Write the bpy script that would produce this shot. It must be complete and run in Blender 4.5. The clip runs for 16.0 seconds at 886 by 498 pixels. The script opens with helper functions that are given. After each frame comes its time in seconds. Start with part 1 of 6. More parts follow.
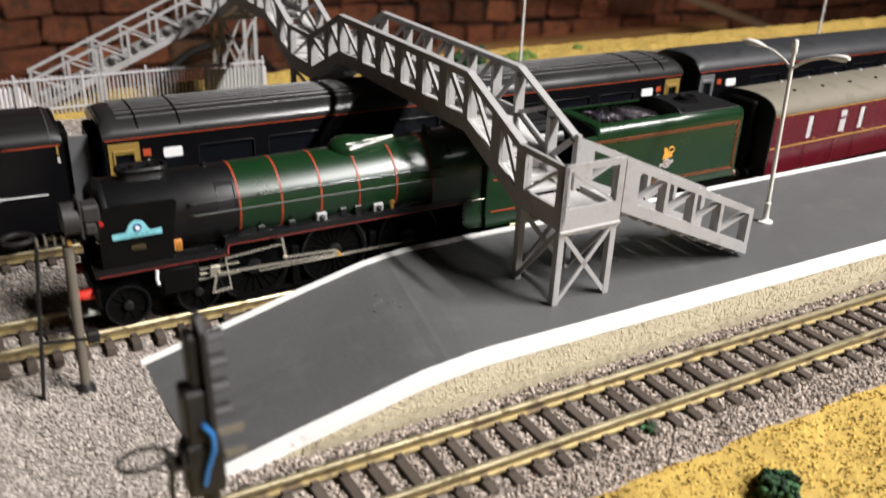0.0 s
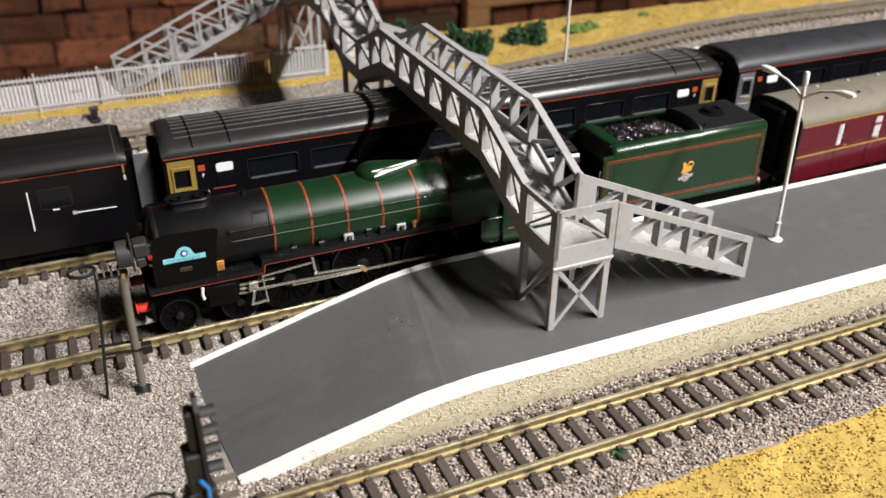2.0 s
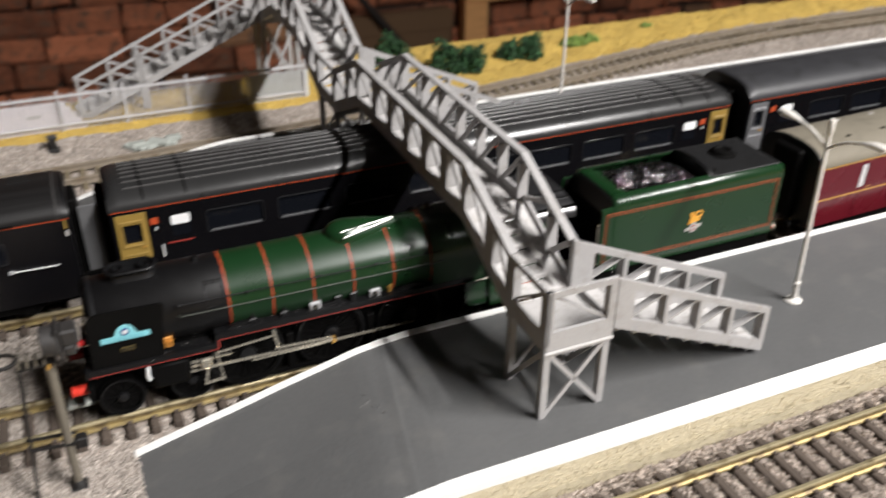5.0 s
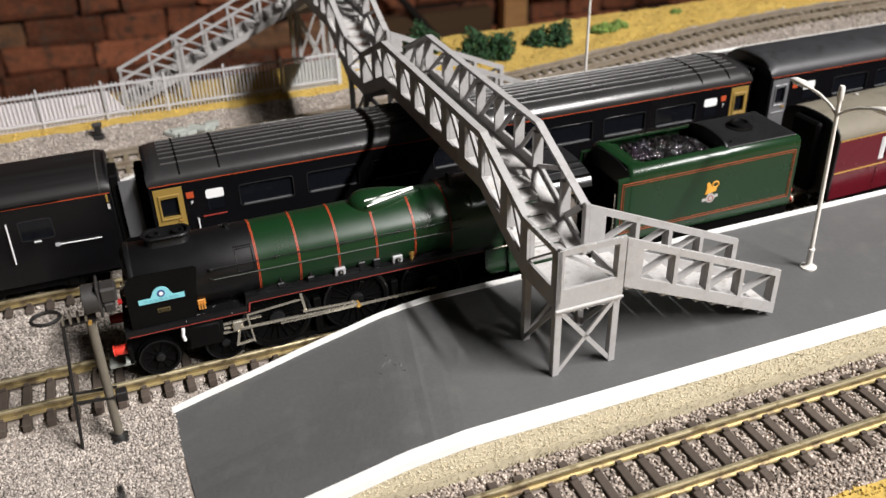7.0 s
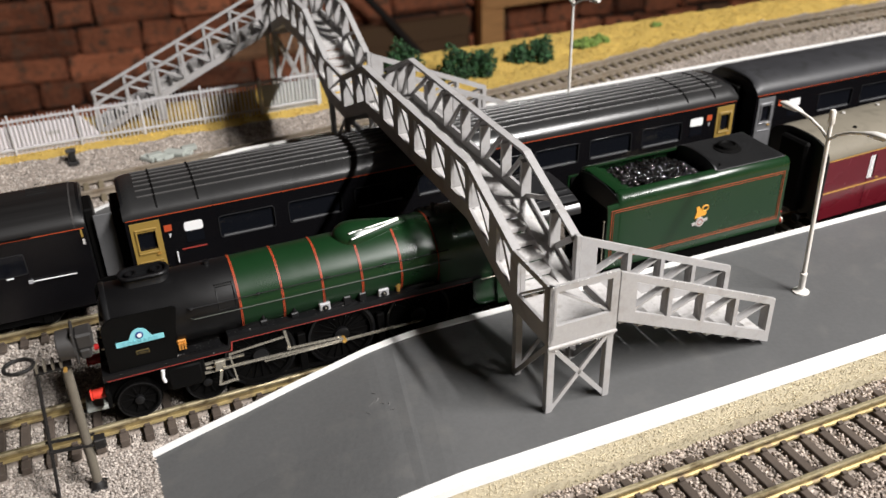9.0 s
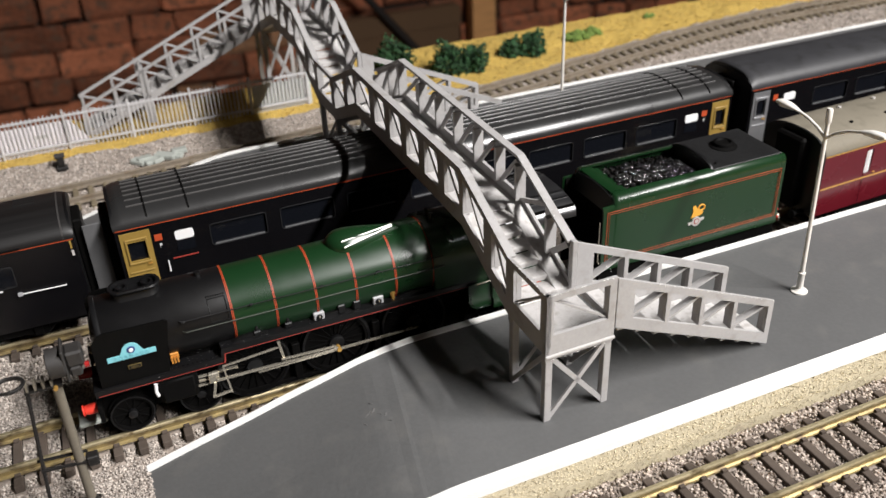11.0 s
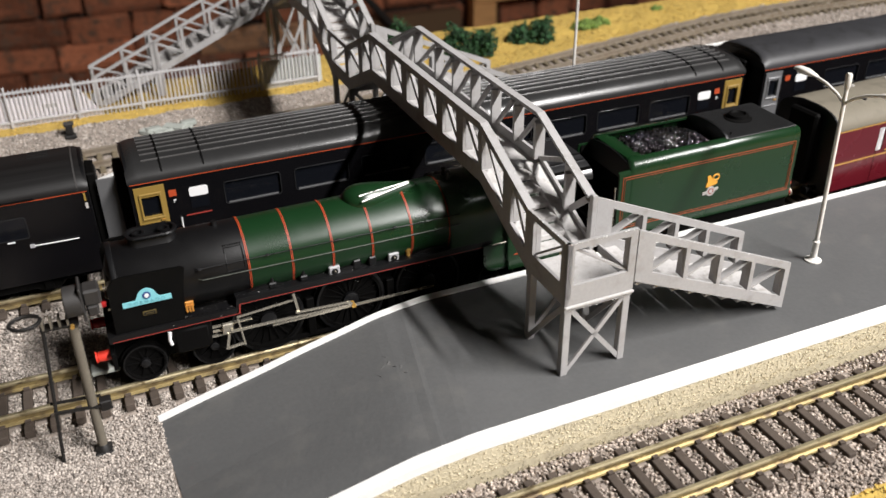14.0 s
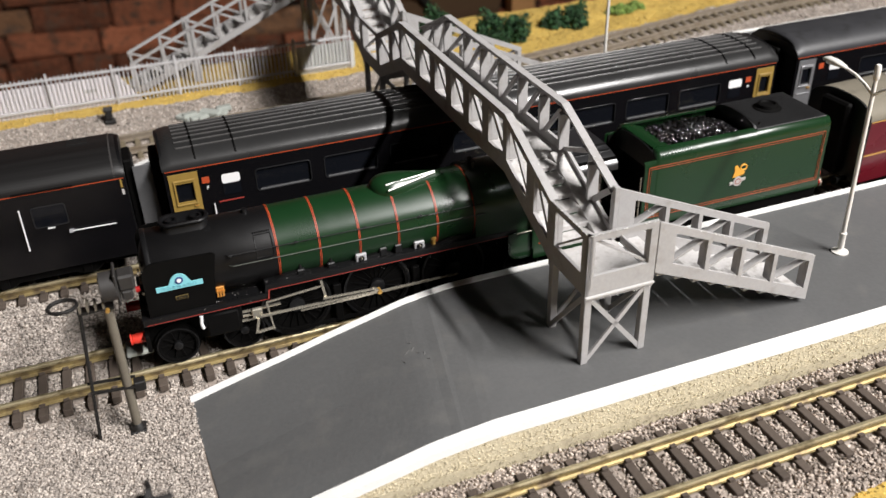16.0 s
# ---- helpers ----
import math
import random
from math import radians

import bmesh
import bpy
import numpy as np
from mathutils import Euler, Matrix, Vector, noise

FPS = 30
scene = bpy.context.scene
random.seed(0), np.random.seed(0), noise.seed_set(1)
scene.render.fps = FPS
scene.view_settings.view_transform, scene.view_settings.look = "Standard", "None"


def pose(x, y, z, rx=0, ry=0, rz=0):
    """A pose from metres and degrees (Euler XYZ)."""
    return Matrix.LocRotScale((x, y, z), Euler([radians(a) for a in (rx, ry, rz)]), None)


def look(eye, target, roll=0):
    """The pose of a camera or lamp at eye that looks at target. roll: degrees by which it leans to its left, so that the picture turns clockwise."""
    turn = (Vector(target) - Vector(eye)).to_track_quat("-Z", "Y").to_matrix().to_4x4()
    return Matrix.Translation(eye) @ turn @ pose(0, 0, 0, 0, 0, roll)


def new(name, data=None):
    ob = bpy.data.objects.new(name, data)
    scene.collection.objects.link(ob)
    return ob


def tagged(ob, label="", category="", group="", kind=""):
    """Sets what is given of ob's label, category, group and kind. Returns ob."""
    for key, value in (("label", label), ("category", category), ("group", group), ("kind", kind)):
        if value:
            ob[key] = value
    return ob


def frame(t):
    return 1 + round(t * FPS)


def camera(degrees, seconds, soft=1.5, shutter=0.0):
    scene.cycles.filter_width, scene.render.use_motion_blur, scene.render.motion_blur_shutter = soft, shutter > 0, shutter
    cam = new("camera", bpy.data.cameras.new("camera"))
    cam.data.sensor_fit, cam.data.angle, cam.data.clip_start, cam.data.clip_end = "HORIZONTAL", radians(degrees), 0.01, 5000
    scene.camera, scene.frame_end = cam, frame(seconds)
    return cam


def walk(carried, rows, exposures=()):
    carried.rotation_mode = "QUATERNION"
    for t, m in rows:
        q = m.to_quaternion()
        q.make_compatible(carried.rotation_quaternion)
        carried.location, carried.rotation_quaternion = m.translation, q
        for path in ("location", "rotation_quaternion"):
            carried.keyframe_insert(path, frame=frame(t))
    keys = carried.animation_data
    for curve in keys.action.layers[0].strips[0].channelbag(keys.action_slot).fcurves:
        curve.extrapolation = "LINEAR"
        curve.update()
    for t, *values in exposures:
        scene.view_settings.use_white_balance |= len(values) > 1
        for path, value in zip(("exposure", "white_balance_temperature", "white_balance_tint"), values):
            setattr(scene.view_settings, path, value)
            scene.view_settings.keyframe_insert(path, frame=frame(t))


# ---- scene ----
cam = camera(53.44, 16.0, shutter=0.5)
cam.data.dof.use_dof, cam.data.dof.focus_distance, cam.data.dof.aperture_fstop = True, 0.30, 18.0
PATH = [
    (0.0, (0.01398, 0.00234, 0.15123), (0.9367, 1.5622, -0.6947), 2.520),
    (0.5, (0.01475, -0.00201, 0.17393), (0.8610, 1.5747, -0.7193), 0.478),
    (1.0, (0.01837, -0.00148, 0.17306), (0.8241, 1.5708, -0.7643), -0.449),
    (1.5, (0.02873, -0.00368, 0.18675), (0.7954, 1.5794, -0.7651), 0.957),
    (2.0, (0.03387, -0.01888, 0.19815), (0.7293, 1.5587, -0.8157), 0.694),
    (2.5, (0.04896, -0.01692, 0.20677), (0.7625, 1.5328, -0.8369), 0.599),
    (3.0, (0.06480, -0.01673, 0.20790), (0.8890, 1.5653, -0.6964), 2.934),
    (3.5, (0.06759, -0.01560, 0.21230), (0.8978, 1.5881, -0.6472), 2.634),
    (4.0, (0.07001, -0.01403, 0.21523), (0.8941, 1.5962, -0.6381), 1.810),
    (4.5, (0.05741, 0.00075, 0.20097), (0.8924, 1.5856, -0.6885), 2.819),
    (5.0, (0.05864, 0.02014, 0.20250), (0.7493, 1.5866, -0.8315), 0.679),
    (5.2, (0.05534, 0.01507, 0.20046), (0.6529, 1.6010, -0.8615), -0.104),
    (7.3, (0.06051, 0.00130, 0.19795), (0.6630, 1.6108, -0.8251), -1.522),
    (7.5, (0.06069, 0.00660, 0.19585), (0.6666, 1.6175, -0.8229), -1.524),
    (8.0, (0.06152, 0.01748, 0.19699), (0.6815, 1.6252, -0.8184), -1.601),
    (8.5, (0.06356, 0.01786, 0.20097), (0.7107, 1.6153, -0.8135), -1.592),
    (9.0, (0.06200, 0.01272, 0.20240), (0.7063, 1.6086, -0.8164), -1.581),
    (9.2, (0.05774, 0.01580, 0.20986), (0.7171, 1.5763, -0.8533), -0.729),
    (11.3, (0.06533, 0.01908, 0.20513), (0.7049, 1.6024, -0.8361), -2.726),
    (11.5, (0.06538, 0.01968, 0.20489), (0.6961, 1.6052, -0.8384), -2.875),
    (12.0, (0.06456, 0.02019, 0.20226), (0.6797, 1.6094, -0.8447), -2.713),
    (12.5, (0.06482, 0.01607, 0.19675), (0.6930, 1.6044, -0.8436), -1.760),
    (13.0, (0.04480, 0.01454, 0.19134), (0.7234, 1.6007, -0.8203), -0.063),
    (13.5, (0.05075, 0.01441, 0.19006), (0.7110, 1.6038, -0.8288), -0.868),
    (14.0, (0.05362, 0.01380, 0.19022), (0.7221, 1.5973, -0.8324), -0.839),
    (14.5, (0.05440, 0.01429, 0.19152), (0.7115, 1.6040, -0.8287), -0.765),
    (15.0, (0.05205, 0.01058, 0.19168), (0.6666, 1.6035, -0.8500), -0.874),
    (15.5, (0.05324, 0.00913, 0.19371), (0.6369, 1.6036, -0.8633), -1.366),
    (16.0, (0.05655, 0.00944, 0.19492), (0.6373, 1.6043, -0.8630), -1.791),
]
walk(cam, [(t, look(eye, target, roll)) for t, eye, target, roll in PATH])

# ---- light ----
world = bpy.data.worlds.new("loft_world")
world.use_nodes = True
world.node_tree.nodes["Background"].inputs[0].default_value = (0.9, 0.68, 0.50, 1)
world.node_tree.nodes["Background"].inputs[1].default_value = 0.008
scene.world = world


# one long strip lamp under the roof, running across the board
strip = bpy.data.lights.new("strip_lamp", "AREA")
strip.shape, strip.size, strip.size_y = "RECTANGLE", 0.05, 1.5
strip.energy, strip.color = 104.0, (1.0, 0.972, 0.955)
strip_lamp = new("strip_lamp", strip)
strip_lamp.matrix_basis = pose(0.967, -0.94, 1.33, 0, 27, 0)
scene.view_settings.exposure = 0.0


# ---- materials ----
def mat(name, colour, rough=0.6, metal=0.0, var=0.18, big=60.0, fine=900.0, bump=0.12, dirt=None, dirt_amount=0.0, island=0.0, objrand=0.0, coat=0.0, spec=0.5, stretch=None):
    """A surface with broad stains and fine grain, in real sizes (scales are in 1/m)."""
    m = bpy.data.materials.new(name)
    m.use_nodes = True
    nt = m.node_tree
    p = nt.nodes["Principled BSDF"]
    p.inputs["Metallic"].default_value = metal
    p.inputs["Coat Weight"].default_value = coat
    p.inputs["Specular IOR Level"].default_value = spec
    geo = nt.nodes.new("ShaderNodeNewGeometry")
    n1, n2 = nt.nodes.new("ShaderNodeTexNoise"), nt.nodes.new("ShaderNodeTexNoise")
    for n, s, d in ((n1, big, 4.0), (n2, fine, 3.0)):
        n.inputs["Scale"].default_value, n.inputs["Detail"].default_value = s, d
        if stretch:
            vm = nt.nodes.new("ShaderNodeVectorMath")
            vm.operation = "MULTIPLY"
            vm.inputs[1].default_value = stretch
            nt.links.new(geo.outputs["Position"], vm.inputs[0])
            nt.links.new(vm.outputs[0], n.inputs["Vector"])
        else:
            nt.links.new(geo.outputs["Position"], n.inputs["Vector"])
    add = nt.nodes.new("ShaderNodeMath")
    add.operation = "ADD"
    nt.links.new(n1.outputs["Fac"], add.inputs[0])
    nt.links.new(n2.outputs["Fac"], add.inputs[1])
    last = add.outputs[0]
    base = 1.0
    if island or objrand:
        if island:
            src = geo.outputs["Random Per Island"]
        else:
            src = nt.nodes.new("ShaderNodeObjectInfo").outputs["Random"]
        mul = nt.nodes.new("ShaderNodeMath")
        mul.operation = "MULTIPLY_ADD"
        mul.inputs[1].default_value = island or objrand
        nt.links.new(src, mul.inputs[0])
        nt.links.new(last, mul.inputs[2])
        last = mul.outputs[0]
        base += 0.5 * (island or objrand)
    mr = nt.nodes.new("ShaderNodeMapRange")
    mr.inputs["From Min"].default_value, mr.inputs["From Max"].default_value = base - 0.5, base + 0.5
    mr.inputs["To Min"].default_value, mr.inputs["To Max"].default_value = 1 - var, 1 + var
    mr.clamp = False
    nt.links.new(last, mr.inputs["Value"])
    hsv = nt.nodes.new("ShaderNodeHueSaturation")
    hsv.inputs["Color"].default_value = (*colour, 1)
    nt.links.new(mr.outputs[0], hsv.inputs["Value"])
    col = hsv.outputs["Color"]
    if dirt:
        ramp = nt.nodes.new("ShaderNodeMapRange")
        ramp.inputs["From Min"].default_value, ramp.inputs["From Max"].default_value = 0.62 - dirt_amount * 0.3, 0.8 - dirt_amount * 0.3
        n3 = nt.nodes.new("ShaderNodeTexNoise")
        n3.inputs["Scale"].default_value, n3.inputs["Detail"].default_value = big * 2.7, 6.0
        nt.links.new(geo.outputs["Position"], n3.inputs["Vector"])
        nt.links.new(n3.outputs["Fac"], ramp.inputs["Value"])
        mix = nt.nodes.new("ShaderNodeMix")
        mix.data_type = "RGBA"
        nt.links.new(ramp.outputs[0], mix.inputs["Factor"])
        nt.links.new(col, mix.inputs["A"])
        mix.inputs["B"].default_value = (*dirt, 1)
        col = mix.outputs["Result"]
    nt.links.new(col, p.inputs["Base Color"])
    rr = nt.nodes.new("ShaderNodeMapRange")
    rr.inputs["To Min"].default_value, rr.inputs["To Max"].default_value = max(0.03, rough - 0.1), min(1, rough + 0.1)
    nt.links.new(n1.outputs["Fac"], rr.inputs["Value"])
    nt.links.new(rr.outputs[0], p.inputs["Roughness"])
    if bump:
        b = nt.nodes.new("ShaderNodeBump")
        b.inputs["Strength"].default_value, b.inputs["Distance"].default_value = bump, 0.5 / fine
        nt.links.new(n2.outputs["Fac"], b.inputs["Height"])
        nt.links.new(b.outputs[0], p.inputs["Normal"])
    return m


M_STONE = mat("ballast_granite", (0.415, 0.368, 0.328), 0.9, spec=0.12, var=0.27, big=300, fine=2500, bump=0.3, island=1.7)
M_STONE_DARK = mat("ballast_grey", (0.43, 0.365, 0.315), 0.95, spec=0.1, var=0.30, big=300, fine=2500, bump=0.3, island=1.7)
M_BED = mat("ballast_bed", (0.30, 0.255, 0.22), 0.95, spec=0.1, var=0.35, big=150, fine=1400, bump=0.6)
M_RAIL = mat("nickel_brass_rail", (0.66, 0.57, 0.36), 0.36, 0.8, var=0.2, big=90, fine=1500, bump=0.05, dirt=(0.20, 0.14, 0.07), dirt_amount=0.25)
M_RAIL_OLD = mat("rusty_brown_rail", (0.20, 0.165, 0.125), 0.9, 0.0, var=0.25, big=90, fine=1500, bump=0.1, dirt=(0.16, 0.12, 0.08), dirt_amount=0.4)
M_RAIL_SIDE = mat("rail_web", (0.36, 0.28, 0.13), 0.5, 0.6, var=0.25, dirt=(0.14, 0.10, 0.06), dirt_amount=0.5)
M_SLEEPER = mat("sleeper_plastic", (0.082, 0.064, 0.052), 0.8, spec=0.25, var=0.25, big=200, fine=1800, bump=0.25, objrand=0.6)
M_DECK = mat("platform_grey_paint", (0.103, 0.1035, 0.1035), 0.52, var=0.11, big=28, fine=700, bump=0.10, dirt=(0.125, 0.123, 0.119), dirt_amount=0.22)
M_SCUFF = mat("pale_scuff", (0.122, 0.120, 0.118), 0.7, var=0.2, big=300, fine=2000, bump=0.1)
M_WHITE = mat("white_edge_paint", (0.86, 0.85, 0.825), 0.55, var=0.05, big=120, fine=900, bump=0.12)
M_CREAM = mat("sanded_platform_wall", (0.60, 0.53, 0.38), 0.95, spec=0.1, var=0.10, big=120, fine=1100, bump=0.7)
M_GRAIN = mat("sand_grain", (0.62, 0.55, 0.40), 0.95, spec=0.1, var=0.10, big=300, fine=2500, bump=0.2, island=0.8)
M_GRAIN_OLD = mat("olive_sand_grain", (0.44, 0.39, 0.27), 0.95, spec=0.1, var=0.14, big=300, fine=2500, bump=0.2, island=1.0)
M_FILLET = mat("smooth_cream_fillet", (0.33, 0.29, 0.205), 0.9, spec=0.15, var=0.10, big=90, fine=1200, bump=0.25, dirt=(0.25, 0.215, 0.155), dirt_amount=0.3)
M_BRIDGE = mat("grey_bridge_paint", (0.365, 0.354, 0.350), 0.72, spec=0.15, var=0.10, big=70, fine=1100, bump=0.10, dirt=(0.30, 0.285, 0.27), dirt_amount=0.2)
M_TREAD = mat("worn_tread_paint", (0.50, 0.485, 0.475), 0.72, spec=0.12, var=0.12, big=140, fine=1300, bump=0.12, dirt=(0.38, 0.36, 0.34), dirt_amount=0.3)
M_BLACK = mat("satin_black_plastic", (0.0045, 0.0045, 0.005), 0.4, spec=0.45, var=0.25, big=80, fine=1500, bump=0.04)
M_SMOKE = mat("matt_black_smokebox", (0.0048, 0.0046, 0.0049), 0.38, spec=0.45, var=0.2, big=90, fine=1600, bump=0.05)
M_FRAME = mat("matt_black_underframe", (0.0032, 0.0030, 0.0029), 0.65, spec=0.07, var=0.3, big=150, fine=1600, bump=0.15)
M_COACH = mat("gloss_black_coach", (0.0042, 0.0040, 0.0048), 0.2, var=0.15, big=40, fine=1200, bump=0.02)
M_ROOF = mat("dark_grey_roof", (0.021, 0.0208, 0.0208), 0.29, spec=0.6, var=0.14, big=60, fine=1400, bump=0.05)
M_ROOF_VAN = mat("streaked_black_roof", (0.0085, 0.0080, 0.0080), 0.45, spec=0.4, var=0.35, big=300, fine=1600, bump=0.15, stretch=(0.03, 1.0, 1.0))
M_ROOF_PALE = mat("blue_grey_roof", (0.031, 0.031, 0.034), 0.5, var=0.2, big=70, fine=1400, bump=0.08, dirt=(0.022, 0.022, 0.023), dirt_amount=0.3)
M_RIB = mat("roof_rib_grey", (0.046, 0.044, 0.043), 0.32, spec=0.4, var=0.12)
M_GREEN = mat("brunswick_green", (0.0062, 0.0275, 0.0086), 0.29, spec=0.5, var=0.10, big=50, fine=1500, bump=0.03)
M_ORANGE = mat("orange_lining", (0.42, 0.062, 0.018), 0.5, var=0.1, bump=0.03)
M_LINE = mat("dull_orange_lining", (0.30, 0.062, 0.022), 0.5, var=0.15, bump=0.03)
M_RED = mat("red_lining", (0.30, 0.035, 0.026), 0.5, var=0.1, bump=0.03)
M_BUFRED = mat("buffer_red", (0.75, 0.05, 0.03), 0.4, var=0.08, bump=0.02)
M_LENS = mat("dark_red_lens", (0.28, 0.012, 0.012), 0.25, var=0.08, bump=0.0)
M_SILVER = mat("bare_steel", (0.64, 0.59, 0.49), 0.26, 0.8, var=0.15, big=200, fine=1800, bump=0.05)
M_DULLSTEEL = mat("dull_steel_rail", (0.060, 0.066, 0.056), 0.45, 0.4, var=0.15, big=200, fine=1800, bump=0.03)
M_STEEL = mat("polished_rod", (0.78, 0.76, 0.72), 0.38, 0.55, var=0.08, big=200, fine=1800, bump=0.03)
M_COAL = mat("black_coal", (0.10, 0.099, 0.100), 0.12, 0.93, spec=0.9, var=0.5, big=400, fine=2500, bump=0.3, island=1.2)
M_SLACK = mat("dusty_coal_slack", (0.016, 0.016, 0.0135), 0.6, spec=0.3, var=0.4, big=300, fine=2200, bump=0.6)
M_MAROON = mat("maroon_coach", (0.098, 0.0065, 0.0125), 0.28, spec=0.4, var=0.10, big=50, fine=1200, bump=0.03)
M_TAN = mat("weathered_tan_roof", (0.185, 0.165, 0.128), 0.65, spec=0.25, var=0.10, big=50, fine=1200, bump=0.06, dirt=(0.145, 0.13, 0.10), dirt_amount=0.3)
M_GOLDLINE = mat("yellow_lining", (0.44, 0.24, 0.055), 0.5, var=0.1, bump=0.02)
M_OCHRE = mat("ochre_door", (0.27, 0.175, 0.042), 0.42, var=0.1, bump=0.03)
M_GREYDOOR = mat("silver_grey_door", (0.36, 0.36, 0.37), 0.4, var=0.1, bump=0.03)
M_SILVERDOOR = mat("brushed_silver_door", (0.30, 0.30, 0.31), 0.33, 0.6, var=0.15, bump=0.03)
M_WPRINT = mat("white_print", (0.8, 0.8, 0.8), 0.45, var=0.04, bump=0.0)
M_CYAN = mat("pale_blue_plate", (0.22, 0.56, 0.62), 0.45, var=0.06, bump=0.02)
M_CYANINK = mat("nameplate_letters", (0.15, 0.44, 0.50), 0.4, var=0.06, bump=0.0)
M_NAVY = mat("dark_blue_badge", (0.03, 0.06, 0.20), 0.4, var=0.06, bump=0.0)
M_BRASS = mat("brass", (0.62, 0.36, 0.09), 0.35, 0.6, var=0.12, bump=0.04)
M_LUBE = mat("orange_brown_fitting", (0.52, 0.22, 0.04), 0.45, 0.2, var=0.2, bump=0.04)
M_OLDBRASS = mat("tarnished_brass", (0.13, 0.095, 0.035), 0.5, 0.3, var=0.12, bump=0.04)
M_EMBLEM = mat("orange_crest", (0.80, 0.38, 0.05), 0.5, var=0.08, bump=0.0)
M_CREST = mat("grey_crest", (0.46, 0.44, 0.42), 0.5, var=0.1, bump=0.0)
M_FENCE = mat("pale_grey_fence", (0.50, 0.49, 0.495), 0.6, var=0.08, big=100, fine=1200, bump=0.05)
M_LAMP = mat("white_lamp_post", (0.74, 0.71, 0.66), 0.45, var=0.08, big=150, fine=1200, bump=0.04)
M_YELLOW = mat("straw_scatter", (0.47, 0.32, 0.075), 0.95, var=0.24, big=70, fine=1300, bump=0.6, dirt=(0.36, 0.225, 0.05), dirt_amount=0.3)
M_YGRAIN = mat("straw_grain", (0.49, 0.335, 0.08), 0.95, var=0.45, big=300, fine=2500, bump=0.2, island=1.6)
M_LEAF = mat("green_clump_foliage", (0.022, 0.070, 0.024), 0.8, var=0.5, big=250, fine=2500, bump=0.3, island=1.6)
M_MOSS = mat("light_green_scatter", (0.16, 0.24, 0.05), 0.9, var=0.4, big=300, fine=2500, bump=0.3, island=1.2)
M_BRICK = mat("red_orange_brick", (0.345, 0.118, 0.058), 0.9, var=0.5, big=16, fine=110, bump=0.7, dirt=(0.15, 0.080, 0.05), dirt_amount=0.4, objrand=1.2)
M_BRICK_FAR = mat("red_orange_brick_field", (0.315, 0.110, 0.056), 0.9, var=0.5, big=16, fine=110, bump=0.5, dirt=(0.17, 0.095, 0.06), dirt_amount=0.45, island=1.1)
M_BUFF = mat("buff_brick", (0.33, 0.170, 0.088), 0.9, var=0.38, big=16, fine=110, bump=0.5, dirt=(0.15, 0.10, 0.07), dirt_amount=0.4, objrand=1.0)
M_MORTAR = mat("dark_lime_mortar", (0.040, 0.025, 0.018), 0.95, var=0.4, big=10, fine=90, bump=0.8)
M_TIMBER = mat("planed_softwood", (0.70, 0.360, 0.140), 0.6, var=0.3, big=40, fine=190, bump=0.15, stretch=(0.05, 1.0, 1.0))
# near-black brown that paints the shade of recesses by the wall
M_RECESS_SHADE = mat("recess_shade", (0.035, 0.024, 0.017), 0.8, var=0.25, big=7, fine=60, bump=0.3)
M_OLDWOOD = mat("aged_timber", (0.44, 0.28, 0.16), 0.75, var=0.3, big=40, fine=190, bump=0.3, stretch=(0.08, 1.0, 0.4))
M_CARD = mat("brown_cardboard", (0.125, 0.070, 0.034), 0.85, var=0.1, big=8, fine=200, bump=0.1)
M_HOSE = mat("black_hose", (0.020, 0.016, 0.014), 0.55, var=0.2, big=30, fine=300, bump=0.1)
M_PAPER = mat("pale_paper", (0.62, 0.58, 0.54), 0.8, var=0.05, big=12, fine=200, bump=0.05)
M_ROOM = mat("loft_boards", (0.040, 0.025, 0.016), 0.85, var=0.25, big=4, fine=40, bump=0.3)
M_POST = mat("weathered_grey_post", (0.135, 0.117, 0.090), 0.7, var=0.2, big=150, fine=1500, bump=0.2)
M_SIG = mat("dark_signal_plastic", (0.009, 0.008, 0.0075), 0.55, var=0.3, big=150, fine=1500, bump=0.12)
M_SIGHEAD = mat("grey_signal_head", (0.028, 0.026, 0.025), 0.5, var=0.25, big=150, fine=1500, bump=0.1)
M_BLUE = mat("blue_wire", (0.02, 0.15, 0.42), 0.4, var=0.08, bump=0.0)
M_BOARD = mat("baseboard_ply", (0.30, 0.21, 0.12), 0.7, var=0.15, big=12, fine=120, bump=0.1)
M_RUBBLE = mat("grey_green_casting", (0.34, 0.36, 0.33), 0.8, var=0.2, big=120, fine=1200, bump=0.3)
M_DEFLECT = mat("black_sheet_metal", (0.0024, 0.0023, 0.0022), 0.5, spec=0.14, var=0.25, big=120, fine=1600, bump=0.05)
M_CABROOF = mat("polished_black_cab_roof", (0.016, 0.016, 0.017), 0.32, spec=0.9, var=0.15, big=120, fine=1600, bump=0.03)
M_RIM = mat("grey_window_rim", (0.018, 0.018, 0.019), 0.22, var=0.15, big=120, fine=1600, bump=0.02)
M_SLEEPER_OLD = mat("dusty_sleeper", (0.17, 0.140, 0.095), 0.85, spec=0.15, var=0.25, big=200, fine=1800, bump=0.25, objrand=0.6)
M_SHIELD = mat("mid_grey_shield", (0.105, 0.105, 0.108), 0.45, var=0.15, big=120, fine=1500, bump=0.05)
M_TENDERTOP = mat("grey_speckled_deck", (0.0140, 0.0140, 0.0145), 0.5, spec=0.35, var=0.35, big=200, fine=1400, bump=0.5)
M_SHEETB = mat("grey_green_card", (0.46, 0.48, 0.45), 0.7, var=0.15, big=60, fine=500, bump=0.06)
M_SHEET = mat("pale_card_building", (0.74, 0.69, 0.71), 0.7, var=0.08, big=40, fine=500, bump=0.06)


